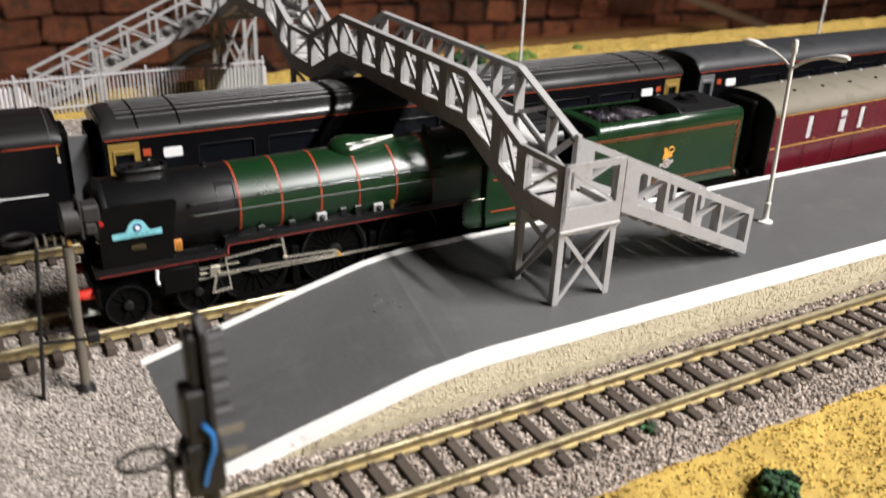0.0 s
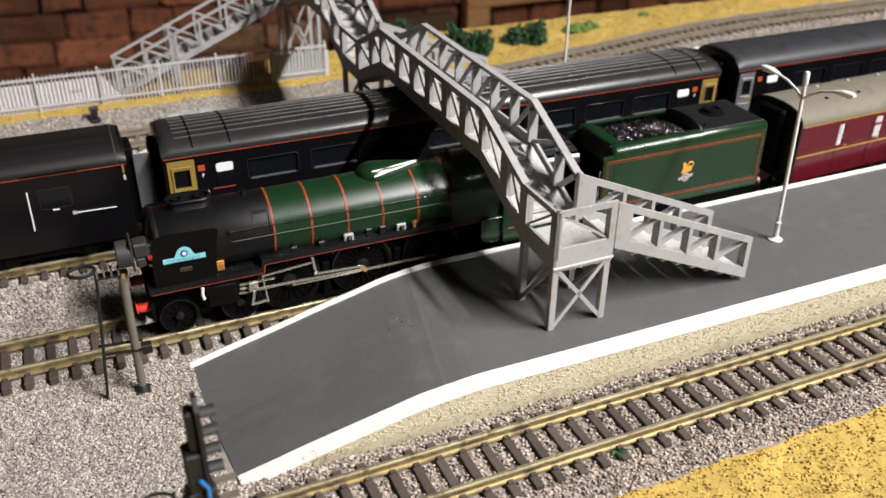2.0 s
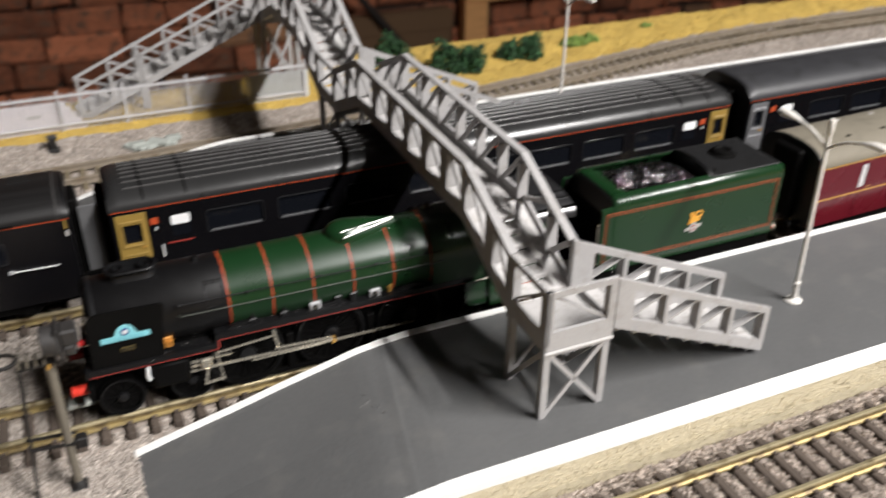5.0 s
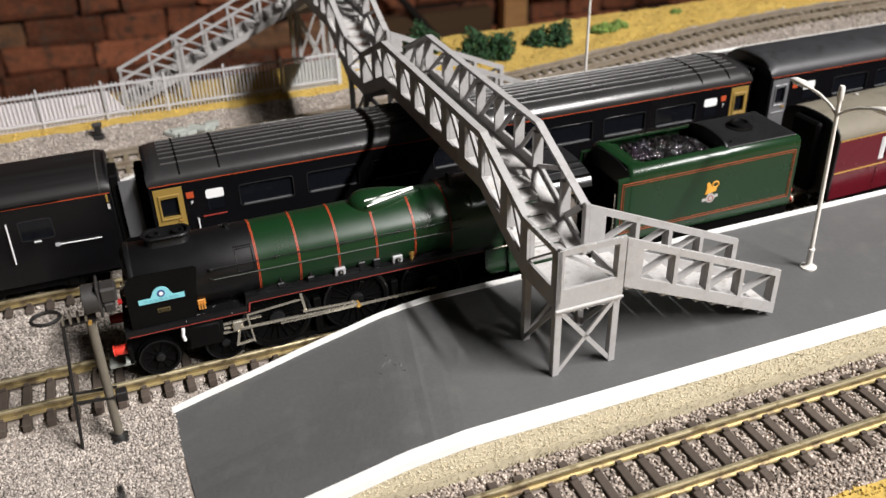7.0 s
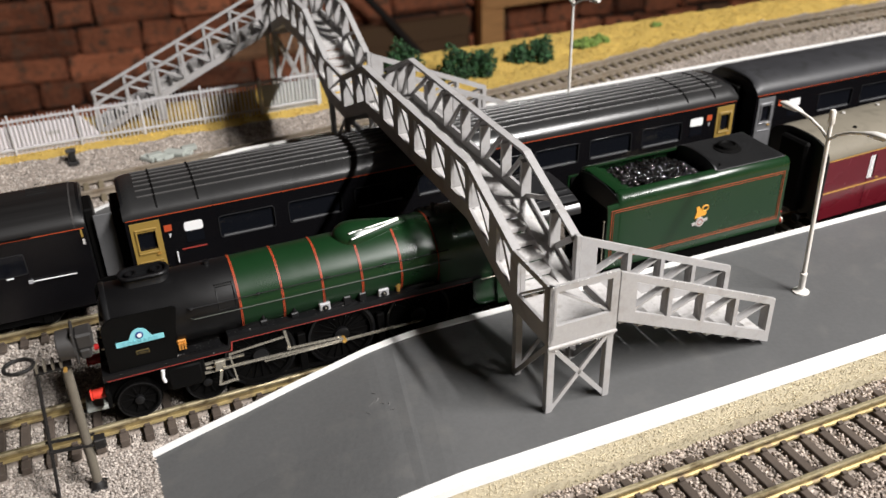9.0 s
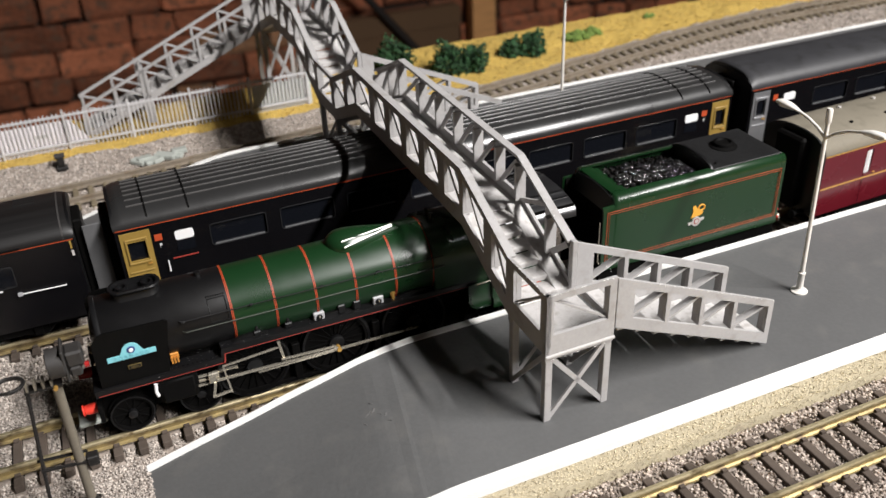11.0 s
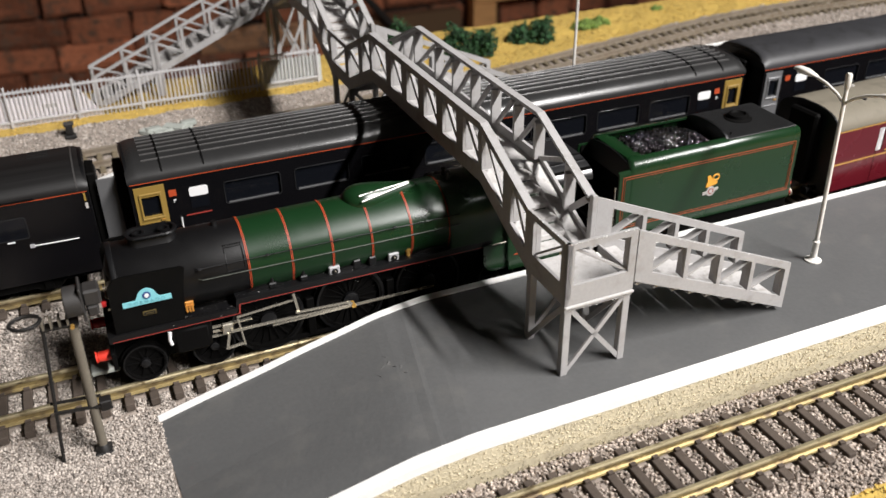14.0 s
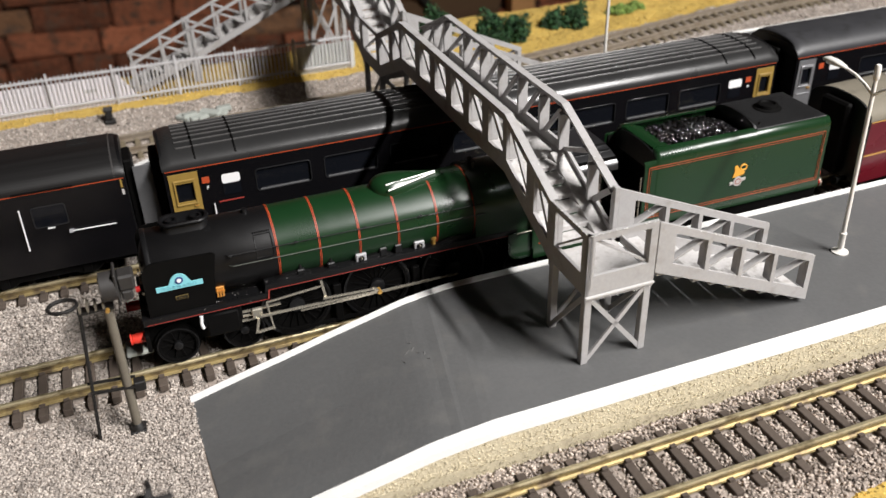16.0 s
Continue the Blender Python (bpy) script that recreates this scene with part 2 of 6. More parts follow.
def glass(name, colour, rough=0.08):
    m = bpy.data.materials.new(name)
    m.use_nodes = True
    p = m.node_tree.nodes["Principled BSDF"]
    p.inputs["Base Color"].default_value = (*colour, 1)
    p.inputs["Roughness"].default_value = rough
    p.inputs["Transmission Weight"].default_value = 0.25
    p.inputs["IOR"].default_value = 1.5
    return m


M_PANE = glass("tinted_window", (0.007, 0.008, 0.011))


# ---- mesh helpers ----
def thing(name, m, label, category, group="", kind=""):
    ob = new(name)
    ob.empty_display_size = 0.01
    ob.matrix_basis = m
    return tagged(ob, label, category, group, kind)


def part(name, bm, material, parent=None, label="", smooth=0.0):
    me = bpy.data.meshes.new(name)
    bmesh.ops.recalc_face_normals(bm, faces=bm.faces)
    bm.to_mesh(me)
    bm.free()
    me.materials.append(material)
    if smooth:
        me.polygons.foreach_set("use_smooth", [True] * len(me.polygons))
        me.set_sharp_from_angle(angle=radians(smooth))
    ob = new(name, me)
    if parent:
        ob.parent = parent
    return tagged(ob, label)


def share(name, me, parent, m):
    """One more piece on a mesh that is already there."""
    ob = new(name, me)
    ob.parent = parent
    ob.matrix_basis = m
    return ob


def box(x0, x1, y0, y1, z0, z1, bm=None, bev=0.0):
    own = bmesh.new()
    bmesh.ops.create_cube(own, size=1.0, matrix=Matrix.Translation(((x0 + x1) / 2, (y0 + y1) / 2, (z0 + z1) / 2)) @ Matrix.Diagonal((abs(x1 - x0), abs(y1 - y0), abs(z1 - z0), 1)))
    if bev:
        bmesh.ops.bevel(own, geom=own.edges[:], offset=bev, segments=1, affect="EDGES")
    return join(bm, own)


def join(bm, own):
    if bm is None:
        return own
    vs = [bm.verts.new(v.co) for v in own.verts]
    own.verts.index_update()
    for f in own.faces:
        bm.faces.new([vs[v.index] for v in f.verts])
    own.free()
    return bm


def prism(pts, vec, bm=None, bev=0.0):
    """A flat polygon of 3D points, pushed along vec."""
    own = bmesh.new()
    a = [own.verts.new(p) for p in pts]
    b = [own.verts.new(Vector(p) + Vector(vec)) for p in pts]
    own.faces.new(a)
    own.faces.new(b[::-1])
    for i in range(len(a)):
        own.faces.new((a[i - 1], a[i], b[i], b[i - 1]))
    if bev:
        bmesh.ops.recalc_face_normals(own, faces=own.faces)
        bmesh.ops.bevel(own, geom=own.edges[:], offset=bev, segments=1, affect="EDGES")
    return join(bm, own)


def bar(p0, p1, w, h, up=(0, 0, 1), bm=None):
    """A square bar from p0 to p1, w wide and h along up."""
    p0, p1 = Vector(p0), Vector(p1)
    d = (p1 - p0).normalized()
    side = d.cross(Vector(up)).normalized()
    top = side.cross(d).normalized()
    pts = [p0 + side * w / 2 * a + top * h / 2 * b for a, b in ((-1, -1), (1, -1), (1, 1), (-1, 1))]
    return prism(pts, p1 - p0, bm)


def tube(pts, r, seg=8, bm=None, closed=False):
    """A round rod along a line of points; r may be one radius or one for each point."""
    own = bmesh.new()
    pts = [Vector(p) for p in pts]
    rs = r if isinstance(r, (list, tuple)) else [r] * len(pts)
    rings = []
    n = len(pts)
    ref = None
    for i, p in enumerate(pts):
        if closed:
            d = pts[(i + 1) % n] - pts[i - 1]
        else:
            d = pts[min(i + 1, n - 1)] - pts[max(i - 1, 0)]
        d.normalize()
        if ref is None:
            ref = Vector((0, 0, 1)) if abs(d.z) < 0.9 else Vector((1, 0, 0))
        s = d.cross(ref).normalized()
        ref = s.cross(d).normalized()
        rings.append([own.verts.new(p + (s * math.cos(k * math.tau / seg) + ref * math.sin(k * math.tau / seg)) * rs[i]) for k in range(seg)])
    for i in range(n if closed else n - 1):
        a, b = rings[i], rings[(i + 1) % n]
        for k in range(seg):
            own.faces.new((a[k - 1], a[k], b[k], b[k - 1]))
    if not closed:
        own.faces.new(rings[0])
        own.faces.new(rings[-1][::-1])
    return join(bm, own)


def lathe(profile, centre=(0, 0, 0), axis="z", seg=24, bm=None, caps=True):
    """Turns (along, radius) pairs about an axis through centre."""
    own = bmesh.new()
    c = Vector(centre)
    rings = []
    for a, r in profile:
        ring = []
        for k in range(seg):
            u, v = r * math.cos(k * math.tau / seg), r * math.sin(k * math.tau / seg)
            ring.append(own.verts.new(c + Vector({"x": (a, u, v), "y": (u, a, v), "z": (u, v, a)}[axis])))
        rings.append(ring)
    for a, b in zip(rings, rings[1:]):
        for k in range(seg):
            own.faces.new((a[k - 1], a[k], b[k], b[k - 1]))
    if caps:
        own.faces.new(rings[0])
        own.faces.new(rings[-1][::-1])
    return join(bm, own)


def holed(us, vs, holes, place, depth):
    """A plate on the grid us x vs with some cells left open; place(u, v, w) lays it out and depth is its thickness along w."""
    bm = bmesh.new()
    grid = {}

    def vert(i, j, k):
        if (i, j, k) not in grid:
            grid[i, j, k] = bm.verts.new(place(us[i], vs[j], depth * k))
        return grid[i, j, k]

    def solid(i, j):
        return 0 <= i < len(us) - 1 and 0 <= j < len(vs) - 1 and (i, j) not in holes

    for i in range(len(us) - 1):
        for j in range(len(vs) - 1):
            if not solid(i, j):
                continue
            for k in (0, 1):
                bm.faces.new((vert(i, j, k), vert(i + 1, j, k), vert(i + 1, j + 1, k), vert(i, j + 1, k)))
            for di, dj, a, b in ((-1, 0, (i, j), (i, j + 1)), (1, 0, (i + 1, j), (i + 1, j + 1)), (0, -1, (i, j), (i + 1, j)), (0, 1, (i, j + 1), (i + 1, j + 1))):
                if not solid(i + di, j + dj):
                    bm.faces.new((vert(*a, 0), vert(*b, 0), vert(*b, 1), vert(*a, 1)))
    return bm


def rounded(x0, x1, z0, z1, r, y, n=5):
    """The points of an upright rectangle with round corners, at depth y."""
    pts = []
    for cx, cz, a0 in ((x1 - r, z1 - r, 0), (x0 + r, z1 - r, 90), (x0 + r, z0 + r, 180), (x1 - r, z0 + r, 270)):
        pts += [(cx + r * math.cos(radians(a0 + 90 * k / (n - 1))), y, cz + r * math.sin(radians(a0 + 90 * k / (n - 1)))) for k in range(n)]
    return pts


def loft(sections, caps=True, bm=None):
    """Skins a row of closed outlines, each with the same number of points."""
    own = bmesh.new()
    rings = [[own.verts.new(p) for p in s] for s in sections]
    for a, b in zip(rings, rings[1:]):
        for k in range(len(a)):
            own.faces.new((a[k - 1], a[k], b[k], b[k - 1]))
    if caps:
        own.faces.new(rings[0])
        own.faces.new(rings[-1][::-1])
    return join(bm, own)


def raw_part(name, verts, faces, material, parent=None, label="", kind="", category=""):
    me = bpy.data.meshes.new(name)
    me.from_pydata(verts, [], faces)
    me.materials.append(material)
    ob = new(name, me)
    if parent:
        ob.parent = parent
    return tagged(ob, label, category, "", kind)


ICO_V = np.array([(0, 0, 1), (0.894, 0, 0.447), (0.276, 0.851, 0.447), (-0.724, 0.526, 0.447), (-0.724, -0.526, 0.447), (0.276, -0.851, 0.447),
                  (0.724, 0.526, -0.447), (-0.276, 0.851, -0.447), (-0.894, 0, -0.447), (-0.276, -0.851, -0.447), (0.724, -0.526, -0.447), (0, 0, -1)])
ICO_F = [(0, 1, 2), (0, 2, 3), (0, 3, 4), (0, 4, 5), (0, 5, 1), (1, 6, 2), (2, 7, 3), (3, 8, 4), (4, 9, 5), (5, 10, 1),
         (2, 6, 7), (3, 7, 8), (4, 8, 9), (5, 9, 10), (1, 10, 6)]


def stones(name, places, sizes, material, label, category, parent=None, flat=0.75, rough=0.28, seed=1):
    """Loose grains, each a small uneven lump, as one body of stuff."""
    rng = np.random.default_rng(seed)
    n = len(places)
    jit = 1 + rng.uniform(-rough, rough, (n, 12, 1))
    v = ICO_V[None] * jit
    q = rng.normal(size=(n, 4))
    q /= np.linalg.norm(q, axis=1)[:, None]
    w, x, y, z = q.T
    rot = np.stack([1 - 2 * (y * y + z * z), 2 * (x * y - z * w), 2 * (x * z + y * w), 2 * (x * y + z * w), 1 - 2 * (x * x + z * z), 2 * (y * z - x * w),
                    2 * (x * z - y * w), 2 * (y * z + x * w), 1 - 2 * (x * x + y * y)], 1).reshape(n, 3, 3)
    v = np.einsum("nij,nkj->nki", rot, v * np.array((1.25, 0.95, 0.8)))
    v = v * sizes[:, None, None] * np.array((1, 1, flat)) + places[:, None, :]
    f = (np.array(ICO_F)[None] + (np.arange(n) * 12)[:, None, None]).reshape(-1, 3)
    me = bpy.data.meshes.new(name)
    me.vertices.add(n * 12)
    me.vertices.foreach_set("co", v.reshape(-1))
    me.loops.add(f.size)
    me.loops.foreach_set("vertex_index", f.reshape(-1).astype(np.int32))
    me.polygons.add(len(f))
    me.polygons.foreach_set("loop_start", (np.arange(len(f)) * 3).astype(np.int32))
    me.update(calc_edges=True)
    me.materials.append(material)
    ob = new(name, me)
    if parent:
        ob.parent = parent
    return tagged(ob, label, category, "", "stuff")

# ---- the setting: layout board and loft ----
G = -0.002        # top of the ballast bed
PZ = 0.0195       # top of the platforms
RAILZ = 0.0070    # rail head under the trains


def smooth_step(a, b, x):
    t = min(1.0, max(0.0, (x - a) / (b - a)))
    return t * t * (3 - 2 * t)


def ground_height(x, y):
    h = G
    h += 0.006 * smooth_step(0.478, 0.516, y) * (1 - smooth_step(0.2, 0.26, x))
    h += 0.0025 * smooth_step(0.535, 0.58, y) * smooth_step(0.2, 0.3, x)
    h += 0.008 * (1 - smooth_step(0.170, 0.222, y))
    h += 0.0038 * smooth_step(0.2500, 0.2620, y) * (1 - smooth_step(0.362, 0.376, y))
    if y < 0.128 or y > 0.53:
        h += 0.0016 * noise.noise(Vector((x * 60, y * 60, 0.3))) + 0.0007 * noise.noise(Vector((x * 210, y * 210, 4.0)))
    return h


def sheet(name, x0, x1, low, high, step, height, material, label):
    """A sheet of ground between two lines y = low(x) and y = high(x)."""
    nx, ny = max(2, int((x1 - x0) / step)), max(2, int((high(0.3) - low(0.3)) / step))
    xs = np.linspace(x0, x1, nx + 1)
    verts = [(x, low(x) + (high(x) - low(x)) * j / ny, height(x, low(x) + (high(x) - low(x)) * j / ny)) for j in range(ny + 1) for x in xs]
    faces = [(j * (nx + 1) + i, j * (nx + 1) + i + 1, (j + 1) * (nx + 1) + i + 1, (j + 1) * (nx + 1) + i) for j in range(ny) for i in range(nx)]
    ob = raw_part(name, verts, faces, material)
    return tagged(ob, label, name.split("_")[0] if name != "ground" else "ground", "", "structure")


def back_line(x):
    """Where the straw-coloured ground begins behind the rear track."""
    return float(np.interp(x, [-0.45, 0.18, 0.25, 0.3, 0.336, 0.3745, 0.429, 0.489, 0.552, 0.614, 0.712, 0.827, 1.25], [0.508, 0.508, 0.509, 0.5105, 0.5135, 0.5247, 0.5338, 0.5437, 0.5505, 0.551, 0.548, 0.5440, 0.535])) + 0.0009 * math.sin(x * 140) + 0.0006 * math.sin(x * 410)


def front_line(x):
    return 0.1295 + 0.0007 * math.sin(x * 170) + 0.0004 * math.sin(x * 520)


def board_back(x):
    return 0.562 + 0.028 * smooth_step(0.195, 0.245, x) - 0.006 * smooth_step(0.4, 1.0, x)


FRONT = 0.040      # front edge of the board
sheet("ground", -0.45, 1.25, front_line, back_line, 0.003, ground_height, M_BED, "grey granulated track bed across the model railway board")
sheet("ground_front", -0.45, 1.25, lambda x: FRONT, front_line, 0.004, ground_height, M_YELLOW, "straw-yellow scatter ground along the front of the board")
sheet("ground_rear", -0.45, 1.25, back_line, board_back, 0.004, ground_height, M_YELLOW, "straw-yellow scatter ground along the rear of the board")
baseboard = part("baseboard", box(-0.45, 1.25, FRONT, 0.582, -0.03, -0.0055), M_BOARD)
tagged(baseboard, "plywood baseboard on timber legs under the model railway", "baseboard", "", "structure")
for x in (-0.42, 0.40, 1.22):
    for y in (FRONT + 0.03, 0.55):
        part("leg", box(x - 0.022, x + 0.022, y - 0.022, y + 0.022, -0.95, -0.03), M_TIMBER, baseboard)
    part("bearer", box(x - 0.016, x + 0.016, FRONT + 0.055, 0.525, -0.075, -0.031), M_TIMBER, baseboard)

# the loft round the board
room = ((-2.6, 4.4), (-2.2, 2.9), (-0.95, 2.25))
(rx0, rx1), (ry0, ry1), (rz0, rz1) = room
for nm, b in (("floor", box(rx0, rx1, ry0, ry1, rz0 - 0.05, rz0)), ("ceiling", box(rx0, rx1, ry0, ry1, rz1, rz1 + 0.05)),
              ("wall_west", box(rx0 - 0.05, rx0, ry0, ry1, rz0, rz1)), ("wall_east", box(rx1, rx1 + 0.05, ry0, ry1, rz0, rz1)),
              ("wall_south", box(rx0, rx1, ry0 - 0.05, ry0, rz0, rz1))):
    tagged(part(nm, b, M_ROOM), "plain brown boarded loft " + nm.split("_")[0], nm.split("_")[0], "", "structure")
WALL = pose(0.76, 2.42, 0, 0, 0, -5)
wall_north = part("wall_north", box(-3.4, 4.0, 0.0, 0.15, rz0, rz1), M_MORTAR)
wall_north.matrix_basis = WALL
tagged(wall_north, "old red and buff brick loft wall with dark recessed mortar", "wall", "", "structure")


# ---- tracks ----
def line_y(points, x):
    """A smooth line through (x, y) points."""
    for (xa, ya), (xb, yb) in zip(points, points[1:]):
        if x <= xb:
            t = (x - xa) / (xb - xa)
            return ya + (yb - ya) * t
    return points[-1][1]


SLEEPER_ME = None


def make_track(name, points, x0, x1, own_from, own_to, label, bed=G, top=None):
    """Rails on sleepers along a line of (x, y) points."""
    global SLEEPER_ME
    t = thing(name, Matrix.Translation((0, 0, bed)), label, "railway track", "", "structure")
    if SLEEPER_ME is None:
        b = box(-0.00145, 0.00145, -0.0148, 0.0148, -0.0012, 0.0016, None, 0.0002)
        for s in (-1, 1):
            for e in (-1, 1):
                box(-0.0009, 0.0009, s * 0.00865 + e * 0.0016 - 0.0006, s * 0.00865 + e * 0.0016 + 0.0006, 0.0015, 0.0025, b)
        o = part("sleeper", b, M_SLEEPER, t)
        SLEEPER_ME = o.data
        o.matrix_basis = Matrix.Translation((x0, line_y(points, x0), 0))
    xs = [x0]
    while xs[-1] < x1:
        xs.append(xs[-1] + 0.01)
    for s in (-1, 1):
        head, web = bmesh.new(), bmesh.new()
        for bm_, prof in ((head, ((-0.0007, 0.0040), (0.0007, 0.0040), (0.00075, 0.0047), (0.00045, 0.0052), (-0.00045, 0.0052), (-0.00075, 0.0047))),
                          (web, ((-0.0013, 0.0016), (0.0013, 0.0016), (0.0011, 0.0021), (0.0004, 0.0024), (0.0004, 0.00405), (-0.0004, 0.00405), (-0.0004, 0.0024), (-0.0011, 0.0021)))):
            loft([[(x, line_y(points, x) + s * 0.00865 + u, v) for u, v in prof] for x in xs], True, bm_)
        r = part("rail", head, top or M_RAIL, t)
        part("rail_web", web, top or M_RAIL_SIDE, r)
    n = int((x1 - x0) / 0.0076)
    tie, tie_mat = SLEEPER_ME, M_SLEEPER
    if top:
        tie, tie_mat = SLEEPER_ME.copy(), M_SLEEPER_OLD
        tie.materials.clear()
        tie.materials.append(M_SLEEPER_OLD)
    rest = bmesh.new()
    rng = random.Random(len(name) + int(points[0][1] * 1000))
    for i in range(n):
        x = x0 + 0.002 + i * 0.0076
        y = line_y(points, x) + rng.uniform(-0.0002, 0.0002)
        if own_from < x < own_to:
            share("sleeper", tie, t, pose(x, y, rng.uniform(-0.0001, 0.0001), 0, 0, rng.uniform(-1, 1)))
        else:
            box(x - 0.00145, x + 0.00145, y - 0.0148, y + 0.0148, -0.0012, 0.0016, rest)
    if len(rest.verts):
        tagged(part("far_sleepers", rest, tie_mat, t), "", "", "", "stuff")
    else:
        rest.free()
    return t


TRACK_A = [(-0.45, 0.1555), (1.25, 0.1555)]
TRACK_B = [(-0.45, 0.2715), (-0.1, 0.2697), (0.0, 0.2694), (0.1, 0.2694), (0.2, 0.2700), (0.3, 0.2712), (0.335, 0.2730), (0.44, 0.2771), (0.6, 0.2832), (1.25, 0.308)]
TRACK_C = [(-0.45, 0.346), (0.0, 0.340), (0.06, 0.339), (1.25, 0.339)]
TRACK_D = [(-0.45, 0.456), (0.0, 0.4625), (0.06, 0.4650), (0.2, 0.4765), (0.3, 0.4878), (0.36, 0.4985), (0.415, 0.5098), (0.474, 0.5200), (0.534, 0.5258), (0.59, 0.5275), (0.8, 0.525), (1.25, 0.515)]
make_track("track_front", TRACK_A, -0.2, 0.9, 0.05, 0.5, "brass-topped model rails on dark sleepers in front of the platform", bed=0.006)
make_track("track_middle", TRACK_B, -0.2, 0.9, -0.08, 0.17, "brass-topped model rails under the green locomotive", bed=G + 0.0038)
make_track("track_coach", TRACK_C, -0.2, 0.9, -0.06, 0.08, "brass-topped model rails under the black coaches", bed=G + 0.0038)
make_track("track_rear", TRACK_D, -0.2, 1.2, -0.06, 0.6, "brown weathered model rails behind the far platform", top=M_RAIL_OLD)


# ---- platforms ----
def make_platform(name, y0, y1, near_ramp, far_ramp, x_end, label):
    """A platform with a ramp at its western end: grey deck, white edges, sanded walls. Ramps are (kink, foot) in x."""
    t = thing(name, Matrix.Identity(4), label, "railway platform", "", "structure")
    rng = np.random.default_rng(7)

    def across(y):
        f = (y - y0) / (y1 - y0)
        return [near_ramp[i] * (1 - f) + far_ramp[i] * f for i in (0, 1)]

    def top(x, y):
        kink, foot = across(y)
        k = min(1.0, max(0.0, (x - foot) / (kink - foot)))
        bend = 0.0009 * math.exp(-((x - kink) / 0.006) ** 2)
        low = ground_height(foot, y) + 0.0003
        return low + (PZ - low) * k - bend

    def strip(ya, yb, lift, thick, material, nm, lab=""):
        rows = []
        for y in np.linspace(ya, yb, 9 if yb - ya > 0.01 else 2):
            kink, foot = across(y)
            us = list(np.linspace(0, 1, 25)) + list(np.linspace(1.02, 1.3, 8)) + [2.2, 4, 8]
            row = []
            for u in us:
                x = foot + (kink - foot) * u if u <= 1.3 else foot + (kink - foot) * 1.3 + (x_end - foot - (kink - foot) * 1.3) * (u - 1.3) / 6.7
                wob = 0.00028 * noise.noise(Vector((x * 55, y0 * 31 + (3 if y > (y0 + y1) / 2 else 0), 1.0))) if yb - ya < 0.01 else 0.0
                row.append((x, y + wob, top(x, y) + lift))
            rows.append(row)
        n = len(rows[0])
        verts = [p for r in rows for p in r] + [(x, y, z - thick) for r in rows for x, y, z in r]
        off = len(rows) * n
        faces = []
        for j in range(len(rows) - 1):
            for i in range(n - 1):
                a, b, c, d = j * n + i, j * n + i + 1, (j + 1) * n + i + 1, (j + 1) * n + i
                faces += [(a, b, c, d), (d + off, c + off, b + off, a + off)]
        m = len(rows) - 1
        for i in range(n - 1):
            faces += [(i + 1, i, i + off, i + 1 + off), (m * n + i, m * n + i + 1, m * n + i + 1 + off, m * n + i + off)]
        for j in range(m):
            faces += [(j * n, (j + 1) * n, (j + 1) * n + off, j * n + off), ((j + 1) * n - 1 + n, (j + 1) * n - 1, (j + 1) * n - 1 + off, (j + 1) * n - 1 + n + off)]
        return raw_part(nm, verts, faces, material, t, lab)

    strip(y0 + 0.0034, y1 - 0.0020, 0.0, 0.004, M_DECK, "deck", "matt dark grey painted deck")
    strip(y0 - 0.0005, y0 + 0.0039, 0.0005, 0.0030, M_WHITE, "white_edge", "white painted platform edge")
    strip(y1 - 0.0022, y1 + 0.0006, 0.0005, 0.0022, M_WHITE, "white_edge", "white painted platform edge")
    for ya, yb in ((y0 - 0.0003, y0 + 0.004), (y1 - 0.004, y1 + 0.0003)):
        y = (ya + yb) / 2
        kink, foot = across(y)
        pts = [(foot + 0.004, ya, G - 0.001), (x_end, ya, G - 0.001), (x_end, ya, PZ - 0.002)]
        for u in np.linspace(1, 0.12, 8):
            pts.append((foot + (kink - foot) * u, ya, top(foot + (kink - foot) * u, ya) - 0.002))
        part("wall", prism(pts, (0, yb - ya, 0)), M_CREAM, t, "cream sanded platform wall")
    if name == "platform_near":
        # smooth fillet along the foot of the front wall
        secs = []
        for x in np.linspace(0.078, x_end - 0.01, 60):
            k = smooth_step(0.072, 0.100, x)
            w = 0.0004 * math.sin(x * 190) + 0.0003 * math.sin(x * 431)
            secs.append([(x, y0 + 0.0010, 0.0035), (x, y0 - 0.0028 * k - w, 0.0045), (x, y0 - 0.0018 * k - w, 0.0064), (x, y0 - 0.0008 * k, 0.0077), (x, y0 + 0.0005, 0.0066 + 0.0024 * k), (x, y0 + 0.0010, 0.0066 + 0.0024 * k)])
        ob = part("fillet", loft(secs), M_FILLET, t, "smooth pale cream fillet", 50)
    if name == "platform_near":
        # pale scuffs on the ramp
        rs = random.Random(31)
        for k in range(7):
            x, y = rs.gauss(0.1225, 0.0035), rs.gauss(0.2215, 0.004)
            z = top(x, y) + 0.00005
            sc = part("scuff_mark", box(-rs.uniform(0.0004, 0.0016), rs.uniform(0.0004, 0.0012), -rs.uniform(0.0001, 0.0004), 0.0002, 0, 0.00006), M_SCUFF, t, "pale scuff in the paint")
            sc.matrix_basis = pose(x, y, z, 0, -15, rs.uniform(-70, 70))
    # sand grains stuck to the wall that faces the front track
    n = 8500 if name == "platform_near" else 300
    xs = rng.uniform(across(y0)[1] + 0.006, 0.55, n)
    zt = np.array([top(x, y0) for x in xs]) - 0.0022
    zs = 0.005 + (zt - 0.005) * rng.uniform(0.0, 0.98, n)
    keep = (zs < zt) & (zt > 0.0055)
    pl = np.stack([xs, np.full(n, y0 - 0.0003) - rng.uniform(-0.0001, 0.0001, n), zs], 1)[keep]
